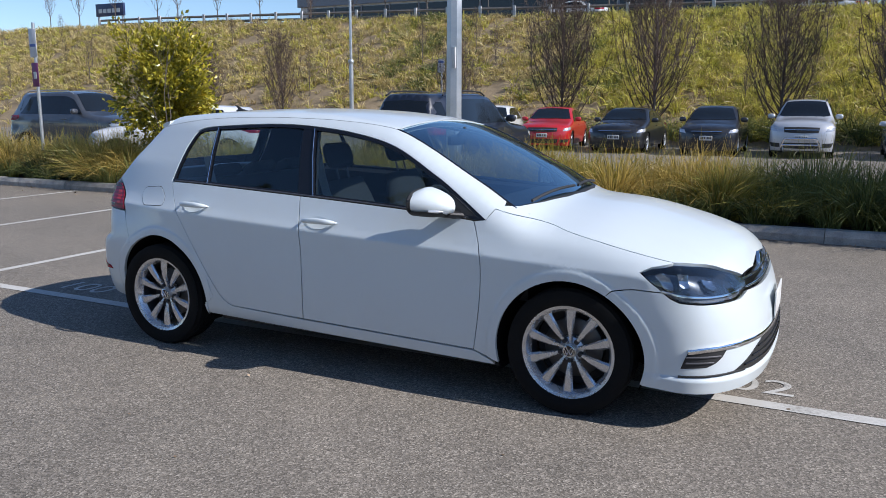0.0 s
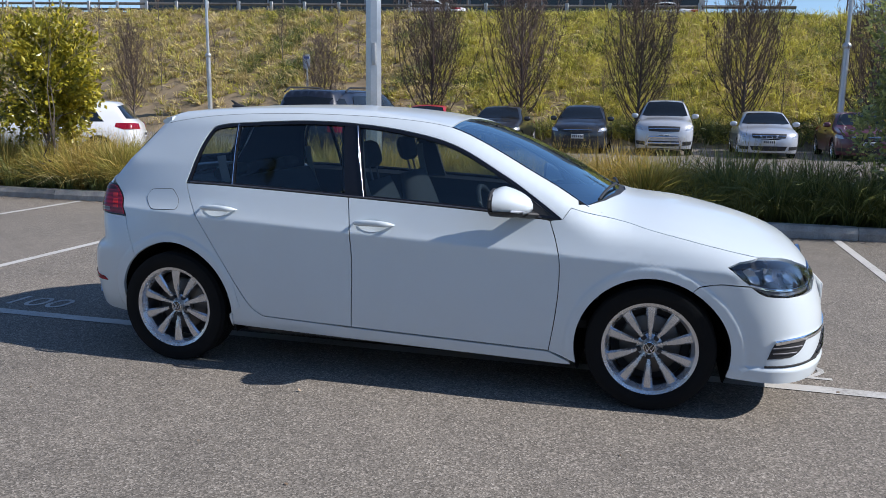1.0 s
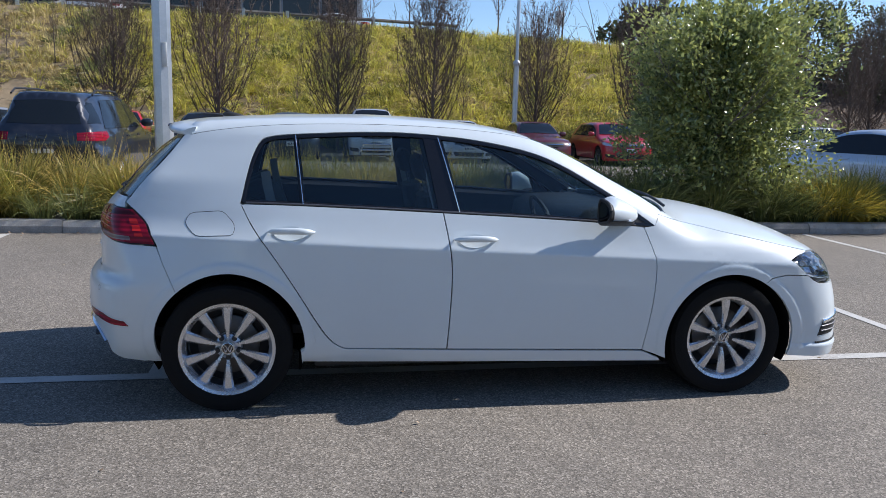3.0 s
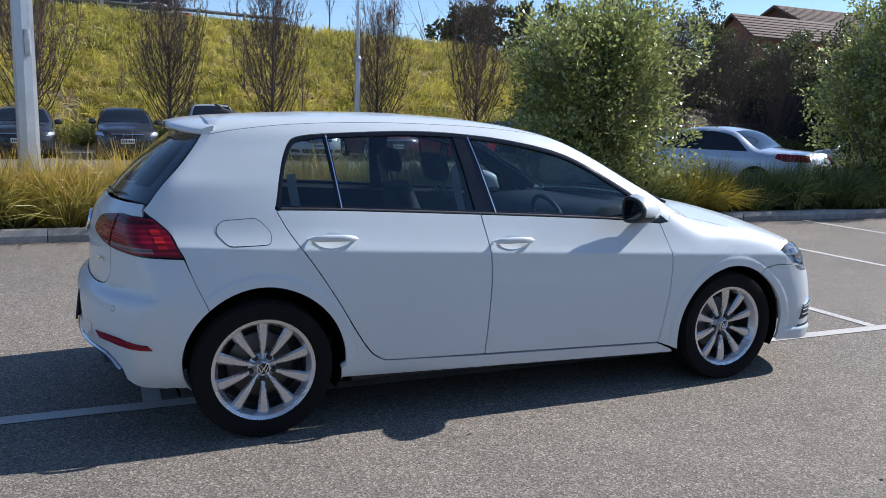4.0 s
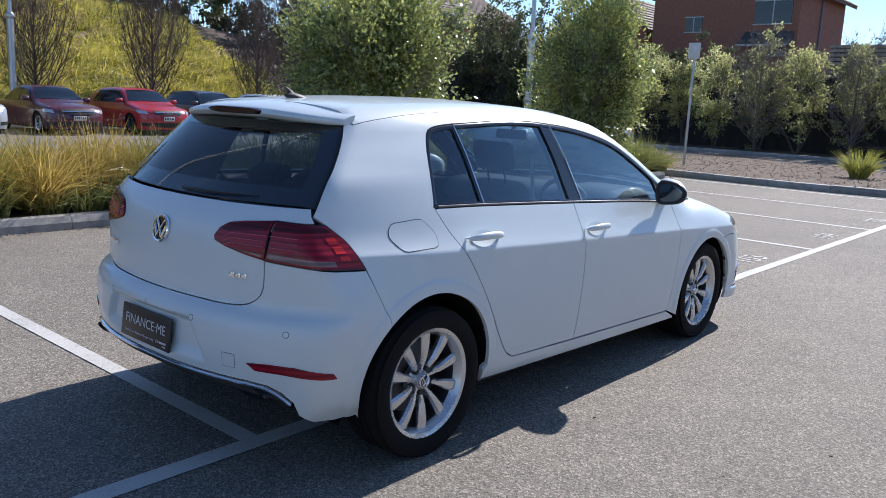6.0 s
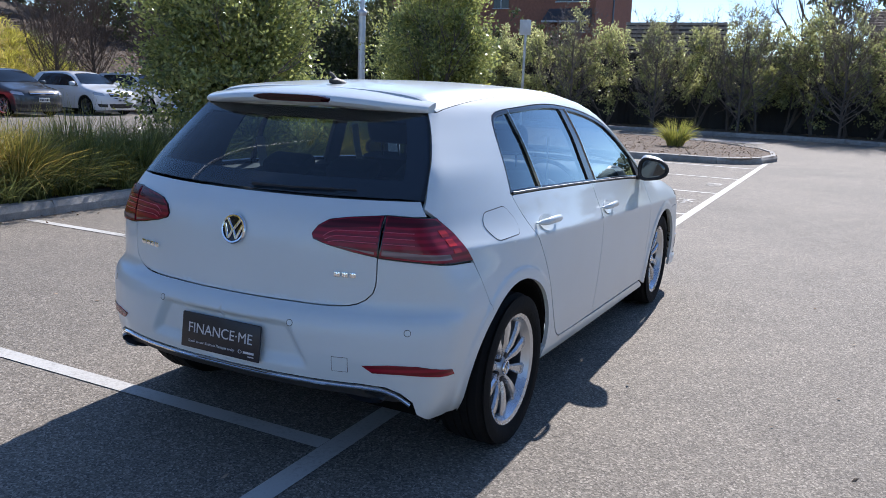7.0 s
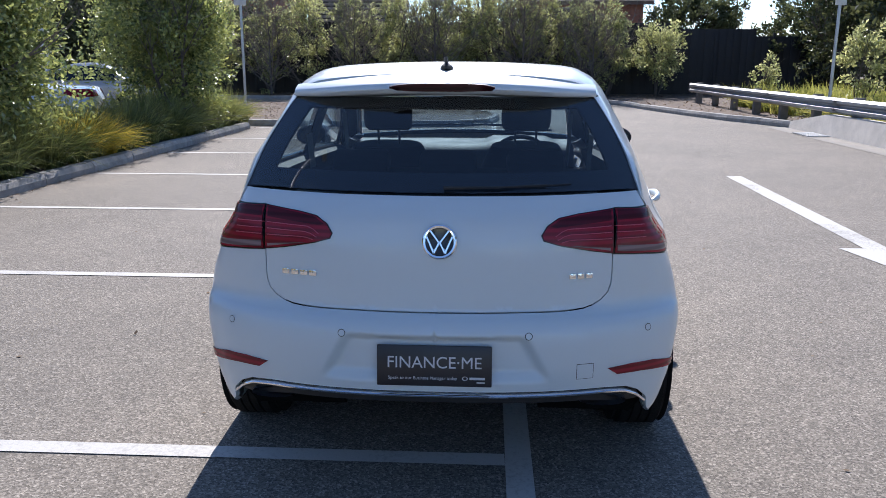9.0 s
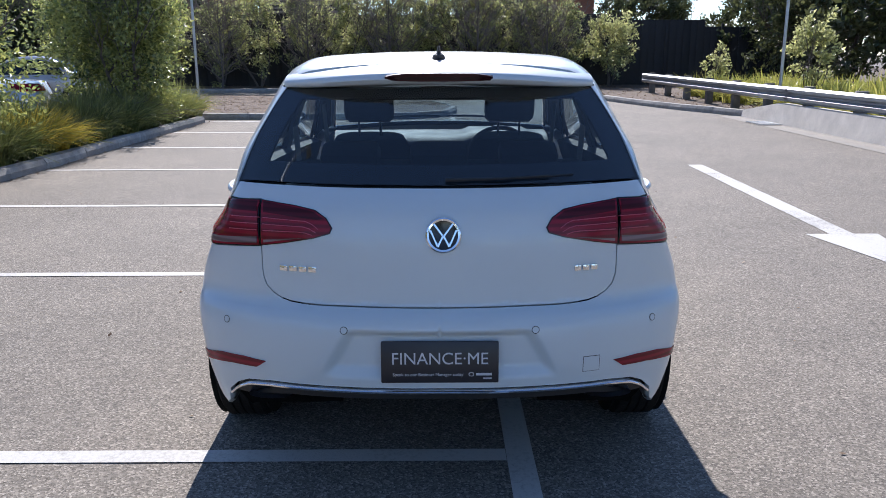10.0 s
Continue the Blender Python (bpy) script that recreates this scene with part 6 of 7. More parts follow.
leafy_tree("bush_tree", "small tree with yellow-green leaves in the bed", (-8.2, 6.25, 0.11), 0.74, 0.62, 2.62, 11000, LEAF_LIME, 3, 0.105, 0.027, 0.035)
leafy_tree("bush_tree", "round dark glossy evergreen tree in the bed", (5.0, 6.2, 0.11), 1.18, 0.22, 3.35, 42000, LEAF_BUSH, 5, 0.086, 0.0215)
leafy_tree("bush_tree", "tall glossy evergreen tree near the bed's end", (11.6, 6.2, 0.11), 1.14, 0.15, 3.8, 38000, LEAF_BUSH, 8, 0.090, 0.023)


# bare winter trees with steep twiggy crowns
PALE_TWIG = plain("pale_bare_twig", (0.21, 0.17, 0.14), 0.85, vary=0.25, scale=8)


def bare_tree_mesh(name, seed, height, half, limbs, rise=0.45, clear=0.16, twig=TWIG, twigs=6):
    """A leafless tree: a leader to the top, limbs that sweep upwards, forks and fine twigs. half: half the crown's width."""
    r = np.random.default_rng(seed)
    g = Geo()
    axis = [np.array([0.0, 0.0, -0.2])]
    for k in range(1, 10):
        axis.append(np.array([r.normal(0, 0.018) * height / 4, r.normal(0, 0.018) * height / 4, height * k / 9]))
    stem = Geo().tube([tuple(q) for q in axis], [0.055 * height / 4.5 * (1 - 0.93 * k / 9) for k in range(10)], 6, False).mesh("trunk", BARK)
    at = lambda h: np.array([np.interp(h, [q[2] for q in axis], [q[c] for q in axis]) for c in range(3)])
    for k in range(limbs):
        u = (k + r.uniform(0, 1)) / limbs
        h0 = height * (clear + (0.88 - clear) * u)
        a = 2.4 * k + r.uniform(-0.5, 0.5)
        reach = half * (1.0 - 0.72 * u) * r.uniform(0.55, 1.1)
        up = reach * r.uniform(0.9, 1.5) * (1 + rise) + 0.10 * height
        p0, out = at(h0), np.array([math.cos(a), math.sin(a), 0.0])
        limb = [p0 + out * reach * (1 - (1 - q) ** 1.7) + np.array([0, 0, up * q ** 1.25]) + r.normal(0, 0.02, 3) * (q > 0) for q in (0, 0.25, 0.5, 0.75, 1.0)]
        r0 = 0.020 * (1 - 0.6 * u) * height / 4.5
        g.tube(limb, [r0, r0 * 0.8, r0 * 0.6, r0 * 0.42, r0 * 0.25], 4, False)
        for f in range(6):
            q = 0.2 + 0.8 * f / 6 + r.uniform(0, 0.1)
            b = np.array([np.interp(q, (0, 0.25, 0.5, 0.75, 1.0), [v[c] for v in limb]) for c in range(3)])
            d = out * r.uniform(-0.1, 0.7) + r.normal(0, 0.45, 3) + np.array([0, 0, 0.55 + rise])
            d = d / np.linalg.norm(d) * r.uniform(0.10, 0.19) * height * (1.1 - 0.5 * q)
            mid = b + d * 0.5 + r.normal(0, 0.03, 3)
            g.tube([b, mid, b + d], [r0 * 0.42, r0 * 0.3, r0 * 0.16], 3, False)
            for _ in range(twigs):
                v = b + d * r.uniform(0.1, 1.0)
                e = d / np.linalg.norm(d) * 0.6 + r.normal(0, 0.55, 3) + np.array([0, 0, 0.25])
                e = e / np.linalg.norm(e) * r.uniform(0.10, 0.30) * height / 4.5
                s = np.cross(e, r.normal(size=3))
                s = s / (np.linalg.norm(s) + 1e-9) * 0.008
                g.add([v - s, v + s, v + e], [(0, 1, 2)])
    return stem, g.mesh("crown", twig, angle=60)


def bare_tree(name, meshes, label, category, group, at):
    ob = thing(name, label, category, at=at, group=group)
    part("trunk", meshes[0], None, ob)
    part("crown", meshes[1], None, ob)
    return ob


bare_a = bare_tree_mesh("bare_tree", 11, 5.2, 1.80, 92, 0.60, 0.05, TWIG, 9)
bare_b = bare_tree_mesh("bare_tree", 23, 5.5, 1.60, 88, 0.70, 0.05, TWIG, 9)
bare_c = bare_tree_mesh("bare_tree", 31, 3.6, 1.85, 60, -0.05, 0.08, PALE_TWIG, 8)
bare_thin = bare_tree_mesh("bare_sapling", 41, 3.6, 0.55, 18, 0.9, 0.25, TWIG, 3)
k = 0
for x, y, z, s in ((-7.6, 26.4, 0.3, 1.0), (-4.0, 26.3, 0.3, 1.12), (0.45, 26.4, 0.3, 1.02), (4.15, 26.4, 0.3, 1.06), (8.3, 26.5, 0.3, 0.95), (12.5, 26.2, 0.3, 1.0), (16.9, 25.6, 0.3, 0.9), (19.3, 26.4, 0.4, 0.9), (21.2, 25.0, 0.3, 0.85), (23.4, 26.6, 0.7, 0.95), (26.0, 26.2, 0.5, 0.9), (28.4, 25.6, 0.3, 0.8), (-12.5, 27.0, 0.4, 0.66), (-22.5, 28.0, 0.6, 0.72), (-28.0, 29.0, 0.8, 0.6)):
    bare_tree("bare_tree", (bare_a, bare_b)[k % 2], "leafless grey-brown tree with steep twigs below the slope", "tree", "bare trees", pose(x, y, z, 0, 0, 67 * k) @ Matrix.Scale(s, 4))
    k += 1
for x, y, s in ((27.9, 8.6, 1.15), (28.1, 5.2, 1.1), (28.2, 2.0, 1.2), (28.3, -1.5, 1.25), (27.8, -4.2, 1.1)):
    bare_tree("bare_tree", bare_c, "low spreading leafless tree before the hedge", "tree", "bare trees", pose(x, y, 0.12, 0, 0, 51 * k) @ Matrix.Scale(s, 4))
    k += 1

# hedge of slim evergreen trees
j = 0
for x, y, h, rad, lo in ((29.3, 10.8, 4.1, 1.0, 0.5), (29.2, 7.4, 4.4, 1.05, 0.6), (29.4, 3.8, 4.5, 1.05, 0.7), (29.3, 1.5, 4.1, 0.95, 0.6), (29.5, -0.5, 4.7, 1.05, 0.8), (29.4, -2.8, 4.5, 1.05, 0.7), (29.3, -5.0, 3.6, 0.95, 0.5), (29.2, -7.0, 3.2, 1.15, 0.3), (29.6, 14.4, 4.4, 1.1, 0.5), (29.6, 5.6, 4.3, 0.9, 0.8), (29.7, 9.1, 4.2, 0.95, 0.7), (30.1, 2.6, 4.2, 0.9, 1.1), (30.1, 0.5, 4.0, 0.9, 1.0), (30.2, -1.7, 4.3, 0.9, 1.2), (30.1, -3.9, 4.0, 0.9, 0.9), (30.2, 12.6, 4.2, 0.95, 0.8)):
    leafy_tree("hedge_tree", "slim pale-leaved evergreen in the far hedge", (x, y, 0.12), rad, lo, h, 5200, LEAF_HEDGE, 60 + j, 0.125, 0.034)
    j += 1
# the last eleven stand out of view, added for dark reflections in paint and glass
for x, y, h, rad, lo in ((33.5, 30, 7.0, 3.2, 0.5), (40, 36.5, 7.0, 3.3, 0.5), (38.5, 40.5, 7.3, 3.2, 0.5), (38.5, 45.5, 7.6, 3.2, 0.5), (34.0, 12.3, 4.3, 2.0, 0.2), (34.0, 15.3, 4.4, 2.1, 0.2), (34.5, 18.6, 4.9, 2.2, 0.2), (35.5, 22.0, 6.8, 2.4, 0.2), (32.0, 25.0, 6.0, 2.6, 0.3), (22.5, 38.5, 9.0, 2.8, 3.0), (26.5, 36.0, 8.8, 3.0, 2.0), (30.0, 33.0, 8.5, 3.0, 1.0), (18.8, 40.0, 8.4, 2.2, 4.6), (30.5, 21.0, 5.0, 2.2, 0.3), (30.8, 17.8, 4.6, 2.0, 0.3), (37.0, 26.0, 8.0, 3.4, 1.0), (33.0, -14.5, 5.2, 2.4, 0.4), (34.0, -19.5, 6.4, 3.0, 0.5), (26.0, -22.0, 6.0, 3.0, 0.5), (35.5, -10.0, 4.8, 2.2, 1.2), (27.5, -14.0, 5.6, 2.5, 0.3), (23.5, -15.5, 6.0, 2.7, 0.3), (30.0, -17.0, 7.5, 3.0, 0.5), (20.0, -17.5, 6.5, 2.8, 0.3), (19.0, -24.0, 6.4, 3.2, 0.5), (12.0, -26.0, 7.0, 3.5, 0.5), (3, -27, 6.5, 3.2, 0.5), (-3, -19, 11.5, 4.0, 0.5), (-9, -18, 12.5, 4.2, 0.5), (-15, -17, 12.0, 4.2, 0.5), (-25, -22, 7.0, 3.5, 0.5), (-33, -12, 7.5, 3.6, 0.5), (-36, -3, 7.0, 3.5, 0.5), (-36, 7, 7.5, 3.6, 0.5), (-40, 17, 8, 3.8, 0.5)):
    leafy_tree("tree", "dark leafy tree beyond the fence, or added unseen for reflections", (x, y, 0.12), rad, lo, h, 8000 if x > 25 else 3800, LEAF_DARK, 90 + j, 0.20 if x > 25 else 0.30, 0.065 if x > 25 else 0.10, 0.10)
    j += 1
leafy_tree("shrub", "young yellow-green shrub behind the guard rail", (14.2, -8.5, 0.12), 0.48, 0.2, 2.35, 1900, LEAF_HEDGE, 131, 0.10, 0.03, 0.03)
leafy_tree("shrub", "young yellow-green shrub behind the guard rail", (20.8, -8.6, 0.12), 0.35, 0.2, 1.5, 800, LEAF_HEDGE, 132, 0.10, 0.03, 0.03)
# tall gum tree behind the houses
leafy_tree("tree", "tall thin-crowned gum tree far behind the fence", (62, -2, 0), 5.0, 6.5, 13.5, 3500, LEAF_DARK, 140, 0.5, 0.1, 0.3)

# ---- the grassy slope ----
SLOPE_SOIL = plain("slope_litter", (0.25, 0.19, 0.115), 0.95, vary=0.45, scale=1.5, bump=0.8, bump_scale=9)
crest_z = spline([(-90, 7.6), (-50, 7.3), (-25, 6.7), (-5, 6.05), (8, 5.65), (18, 5.15), (26, 4.3), (34, 3.2), (44, 2.2)])
toe_y = spline([(-90, 31.5), (-20, 28.6), (0, 27.0), (14, 26.0), (24, 25.0), (44, 24.5)])


def slope_at(x, u):
    y = toe_y(x) + u * 11.0
    rise = np.clip(u, 0, 1)
    return y, 0.15 + (crest_z(x) - 0.15) * (rise ** 0.95) + 0.10 * np.sin(x * 0.9 + u * 9) * rise * (1 - rise) + 0.12 * np.sin(x * 2.3 - u * 21) * rise * (1 - rise)


def bank(name, label, material, x0, x1, columns):
    gx, gu = np.meshgrid(np.linspace(x0, x1, columns), np.concatenate([np.linspace(-0.04, 1, 32), [1.15, 6]]))
    gy, gz = slope_at(gx, gu)
    gz[0] = -0.05
    v = np.stack([gx, gy, gz], -1).reshape(-1, 3)
    i, k = np.meshgrid(np.arange(gx.shape[0] - 1), np.arange(columns - 1), indexing="ij")
    f = np.stack([i * columns + k, i * columns + k + 1, (i + 1) * columns + k + 1, (i + 1) * columns + k], -1).reshape(-1, 4)
    return tagged(new(name, grid_mesh(name, material, v, f)), label, "slope", kind="structure")


bank("embankment", "steep embankment with dry litter between grasses", SLOPE_SOIL, -90, 19.5, 164)
# the bark mulch colour darkened by a third, for the shade under the trees
bank("mulched_bank", "brown mulched bank under bare trees, shade in its colour", plain("shaded_bank_mulch", (0.085, 0.062, 0.046), 0.95, vary=0.6, scale=6, bump=1.0, bump_scale=22), 19.5, 44, 38)
lx, lu = rng.uniform(18.5, 34, 9000), rng.uniform(0.0, 0.8, 9000)
ly, lz = slope_at(lx, lu)
litter("bank_litter", "pale dry leaves over the mulched bank", lx, ly, lz + 0.01, 0.13, 0.6)
SLOPE_GREEN = blades("slope_green_grass", (0.052, 0.060, 0.014), (0.40, 0.39, 0.058), (0.82, 0.73, 0.17), 0.9)
SLOPE_STRAW = blades("slope_straw_grass", (0.105, 0.083, 0.036), (0.50, 0.40, 0.165), (0.78, 0.64, 0.31), 1.0)


def slope_grass(name, label, material, count, lo, hi, per, tall, u0=0.0, u1=1.03, clump=-1.5):
    x = rng.uniform(lo, hi, count)
    u = rng.uniform(u0, u1, count)
    keep = (np.sin(x * 0.7 + 3 * u) + np.sin(x * 1.9 - 11 * u) + rng.normal(0, 0.7 if clump < 0 else 0.3, count)) > clump
    keep &= (u > 0.26 + 0.10 * np.sin(1.3 * x)) | (x > -3.0 + rng.normal(0, 1.5, count)) | (rng.uniform(0, 1, count) < 0.22)
    x, u = x[keep], u[keep]
    y, z = slope_at(x, u)
    n = len(x)
    P, w = tufts(np.stack([x, y, z - 0.03], 1), per, rng.uniform(0.6, 1.3, n) * tall, rng.uniform(0.6, 1.2, n) * tall * 1.15, 0.021, np.full(n, 0.14), k=3, droop=0.85, rng=rng)
    tagged(new(name, strip_mesh(name, material, P, w)), label, "grass", kind="stuff")


slope_grass("slope_grass", "straw-coloured tussock grass covering the embankment", SLOPE_STRAW, 9500, -70, 19, 15, 0.5)
slope_grass("slope_grass", "yellow-green tussock grass covering the embankment", SLOPE_GREEN, 2600, -60, 0, 15, 0.5)
slope_grass("slope_grass", "lush yellow-green grass covering the embankment", SLOPE_GREEN, 5200, -9, 19.5, 16, 0.6)
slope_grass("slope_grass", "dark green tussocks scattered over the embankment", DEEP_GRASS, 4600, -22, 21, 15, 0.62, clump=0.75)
# dark foot row gives the plants and the mulch strip's shadow in one colour
slope_grass("slope_grass", "dark low grass along the embankment's foot, partly in place of shadow", DEEP_GRASS, 800, -16, 30, 18, 0.95, -0.01, 0.07)
for k in range(34):
    x = -52 + 2.4 * k + rng.uniform(-1, 1)
    u = rng.uniform(0.06, 0.85)
    y, z = slope_at(np.array([x]), np.array([u]))
    bare_tree("bare_sapling", bare_thin, "thin leafless sapling on the embankment", "sapling", "saplings on the slope", pose(x, float(y[0]), float(z[0]) - 0.1, 0, 0, 77 * k) @ Matrix.Scale(rng.uniform(0.45, 0.8), 4))
for k in range(22):
    x = -56 + 3.6 * k + rng.uniform(-1, 1)
    y, z = slope_at(np.array([x]), np.array([1.08]))
    bare_tree("bare_tree", bare_thin, "thin leafless tree on the embankment's crest", "tree", "trees on the crest", pose(x, float(y[0]), float(z[0]) - 0.1, 0, 0, 77 * k) @ Matrix.Scale(rng.uniform(0.9, 1.25), 4))

# ---- fences and buildings far off ----
DARK_FENCE = plain("dark_fence_boards", (0.034, 0.032, 0.033), 0.7, vary=0.3, scale=3, spread=0.35)
DARK_BRICK = plain("dark_brown_brick", (0.11, 0.055, 0.04), 0.9, vary=0.25, scale=7, bump=0.3)
BRICK = plain("red_brick", (0.30, 0.13, 0.085), 0.9, vary=0.25, scale=7, bump=0.3)
ROOF_TILE = plain("brown_roof_tile", (0.17, 0.115, 0.09), 0.8, vary=0.25, scale=4, spread=0.3)
CLAD = plain("pale_cladding", (0.50, 0.51, 0.52), 0.6, vary=0.08)
GREY_CLAD = plain("grey_cladding", (0.16, 0.19, 0.23), 0.5, vary=0.12)
fence = thing("boundary_fence", "dark close-boarded boundary fence behind the hedge", "fence", kind="structure")
board = Geo().box((-0.01, -0.158, 0.0), (0.01, 0.158, 1.0), 0.004).mesh("board", DARK_FENCE)
y = 31.0
while y > -16.0:
    top = 3.0 if y > -8.0 else (2.75 if y > -11.5 else 2.45)
    part("board", board, None, fence, at=pose(31.2 + 0.022 * (round(y / 0.3) % 2), y, 0.1) @ Matrix.Diagonal((1, 1, top, 1)))
    y -= 0.3
for y in np.arange(31, -17, -2.4):
    part("fence_post", Geo().box((31.13, y - 0.05, 0.1), (31.19, y + 0.05, 3.02 if y > -8 else 2.7), 0.006), DARK_FENCE, fence)


def house(name, label, lo, hi, eave, ridge, wall, along="y", windows=()):
    (x0, y0), (x1, y1) = lo, hi
    ob = thing(name, label, "house")
    part("wall", Geo().box((x0, y0, 0), (x1, y1, eave)), wall, ob, smooth=False)
    o = 0.5
    if along == "y":
        xm = (x0 + x1) / 2
        tri = lambda y: [(x0 - o, y, eave - 0.15), (xm, y, ridge), (x1 + o, y, eave - 0.15), (x1 + o, y, eave - 0.32), (xm, y, ridge - 0.2), (x0 - o, y, eave - 0.32)]
        roof = part("roof", Geo().loft([tri(y0 - o), tri(y1 + o)]), ROOF_TILE, ob, smooth=False)
        gable = Geo().loft([[(x0, y, eave), (xm, y, ridge - 0.25), (x1, y, eave)] for y in (y0 + 0.05, y1 - 0.05)])
        rows = int(math.hypot((x1 - x0) / 2 + o, ridge - eave) / 0.36)
        for s, xe in ((-1, x0 - o), (1, x1 + o)):
            for r in range(rows):
                q = r / rows
                part("tile_course", Geo().tube([(xe + (xm - xe) * q, y0 - o, eave - 0.13 + (ridge - eave + 0.13) * q), (xe + (xm - xe) * q, y1 + o, eave - 0.13 + (ridge - eave + 0.13) * q)], 0.055, 5), ROOF_TILE, roof)
    else:
        ym = (y0 + y1) / 2
        tri = lambda x: [(x, y0 - o, eave - 0.15), (x, ym, ridge), (x, y1 + o, eave - 0.15), (x, y1 + o, eave - 0.32), (x, ym, ridge - 0.2), (x, y0 - o, eave - 0.32)]
        roof = part("roof", Geo().loft([tri(x0 - o), tri(x1 + o)]), ROOF_TILE, ob, smooth=False)
        gable = Geo().loft([[(x, y0, eave), (x, ym, ridge - 0.25), (x, y1, eave)] for x in (x0 + 0.05, x1 - 0.05)])
        rows = int(math.hypot((y1 - y0) / 2 + o, ridge - eave) / 0.36)
        for ye in (y0 - o, y1 + o):
            for r in range(rows):
                q = r / rows
                part("tile_course", Geo().tube([(x0 - o, ye + (ym - ye) * q, eave - 0.13 + (ridge - eave + 0.13) * q), (x1 + o, ye + (ym - ye) * q, eave - 0.13 + (ridge - eave + 0.13) * q)], 0.055, 5), ROOF_TILE, roof)
    part("gable", gable, wall, ob, smooth=False)
    for y, z, w, h in windows:
        win = part("window", Geo().box((x0 - 0.03, y - w / 2, z), (x0 + 0.02, y + w / 2, z + h)), CAR_GLASS, ob, smooth=False)
        part("frame", Geo().box((x0 - 0.06, y - w / 2 - 0.06, z - 0.06), (x0 - 0.02, y + w / 2 + 0.06, z)).box((x0 - 0.06, y - w / 2 - 0.06, z + h), (x0 - 0.02, y + w / 2 + 0.06, z + h + 0.06)).box((x0 - 0.06, y - 0.03, z), (x0 - 0.02, y + 0.03, z + h)), CLAD, win, smooth=False)
    return ob


house("house", "small brick gable with a brown tiled roof", (43.8, 43.6), (54, 47.8), 8.4, 10.2, BRICK, "x", ())
house("house", "dark brick house with a high tiled roof", (56, 48.5), (66, 59), 10.0, 12.7, DARK_BRICK, "x", ())
brick_block = house("house", "two-storey red brick building beside the fence", (42, 12.1), (50, 20.6), 8.5, 11.0, BRICK, "x", ((13.4, 4.85, 1.5, 0.45), (13.5, 6.55, 2.0, 1.2), (18.0, 6.2, 1.0, 0.8)))
part("porch_roof", Geo().loft([[(41.98, y, 6.15), (40.9, y, 5.42), (40.9, y, 5.34), (41.98, y, 5.34)] for y in (12.3, 14.9)]), plain("slate_roof", (0.055, 0.06, 0.07), 0.6, vary=0.2, scale=4), brick_block, "dark slate lean-to roof", smooth=False)
part("downpipe", Geo().tube([(45.5, 12.05, 0.0), (45.5, 12.05, 8.4)], 0.06, 8), GREY_CLAD, brick_block)
part("gutter", Geo().box((40.82, 12.25, 5.28), (40.93, 14.95, 5.38), 0.01), CLAD, brick_block, smooth=False)
house("house", "red brick gabled house behind dark trees", (45, 22.6), (54, 28.4), 6.8, 9.2, BRICK, "x", ())
house("house", "red brick building with a low roof beyond the hedge", (44, -9.0), (54, -2.5), 5.0, 6.6, BRICK, "y", ((-4.0, 3.6, 1.5, 0.9),))
SLAT = plain("weathered_slat", (0.36, 0.31, 0.25), 0.8, vary=0.2)
shed = thing("slatted_screen", "pale slatted screen above the fence", "screen")
for k in range(8):
    part("slat", Geo().box((38.0, 4.2, 3.5 + 0.2 * k), (38.06, 9.2, 3.63 + 0.2 * k)), SLAT, shed, smooth=False)
part("backing", Geo().box((38.2, 4.2, 0), (38.24, 9.2, 4.98)), DARK_FENCE, shed, smooth=False)
for y in (4.3, 6.7, 9.1):
    part("screen_post", Geo().box((38.06, y - 0.06, 0), (38.14, y + 0.06, 5.05)), TIMBER, shed, smooth=False)

# on the crest: crash rail, long showroom, hoarding
crash = thing("crest_rail", "grey timber rail with pale posts on the crest", "fence")
xs = np.arange(-50, 9.0, 2.2)
for a, b in zip(xs[:-1], xs[1:]):
    ya, za = slope_at(np.array([a, b]), np.array([1.03, 1.03]))
    part("rail", Geo().tube([(a, ya[0], za[0] + 0.55), (b, ya[1], za[1] + 0.55)], 0.09, 6), TIMBER, crash)
    part("rail", Geo().tube([(a, ya[0], za[0] + 0.20), (b, ya[1], za[1] + 0.20)], 0.09, 6), TIMBER, crash)
    part("post", Geo().box((a - 0.08, float(ya[0]) - 0.16, float(za[0]) - 0.3), (a + 0.08, float(ya[0]) - 0.04, float(za[0]) + 0.7)), CLAD, crash, smooth=False)
hall = thing("showroom", "long pale showroom with a dark glazed front", "building")
part("wall", Geo().box((-46, 62, 5), (4, 82, 15)), CLAD, hall, smooth=False)
for k in range(16):
    x = -45 + 3.05 * k
    win = part("window", Geo().box((x, 61.9, 7.6), (x + 2.8, 62.05, 10.6)), CAR_GLASS, hall, smooth=False)
    part("frame", Geo().box((x - 0.12, 61.84, 7.5), (x, 62.0, 10.7)), GREY_CLAD, win, smooth=False)
part("fascia", Geo().box((-46.2, 61.7, 10.8), (4.2, 62.0, 12.0)), GREY_CLAD, hall, smooth=False)
sign = thing("roadside_sign", "dark blue hoarding on the crest with pale bars", "sign", at=pose(-49.6, 42, 7.1))
part("panel", Geo().box((-1.5, -0.1, 1.15), (1.5, 0.1, 2.1), 0.02), plain("dark_blue_sign", (0.02, 0.035, 0.10), 0.4), sign)
for k in range(5):
    part("bar", Geo().box((-1.15 + 0.48 * k, -0.13, 1.4), (-0.8 + 0.48 * k, -0.1, 1.7)), SIGN_WHITE, sign, smooth=False)
for x in (-1.3, 1.3):
    part("leg", Geo().box((x - 0.08, -0.05, -1), (x + 0.08, 0.05, 1.15)), STEEL, sign, smooth=False)

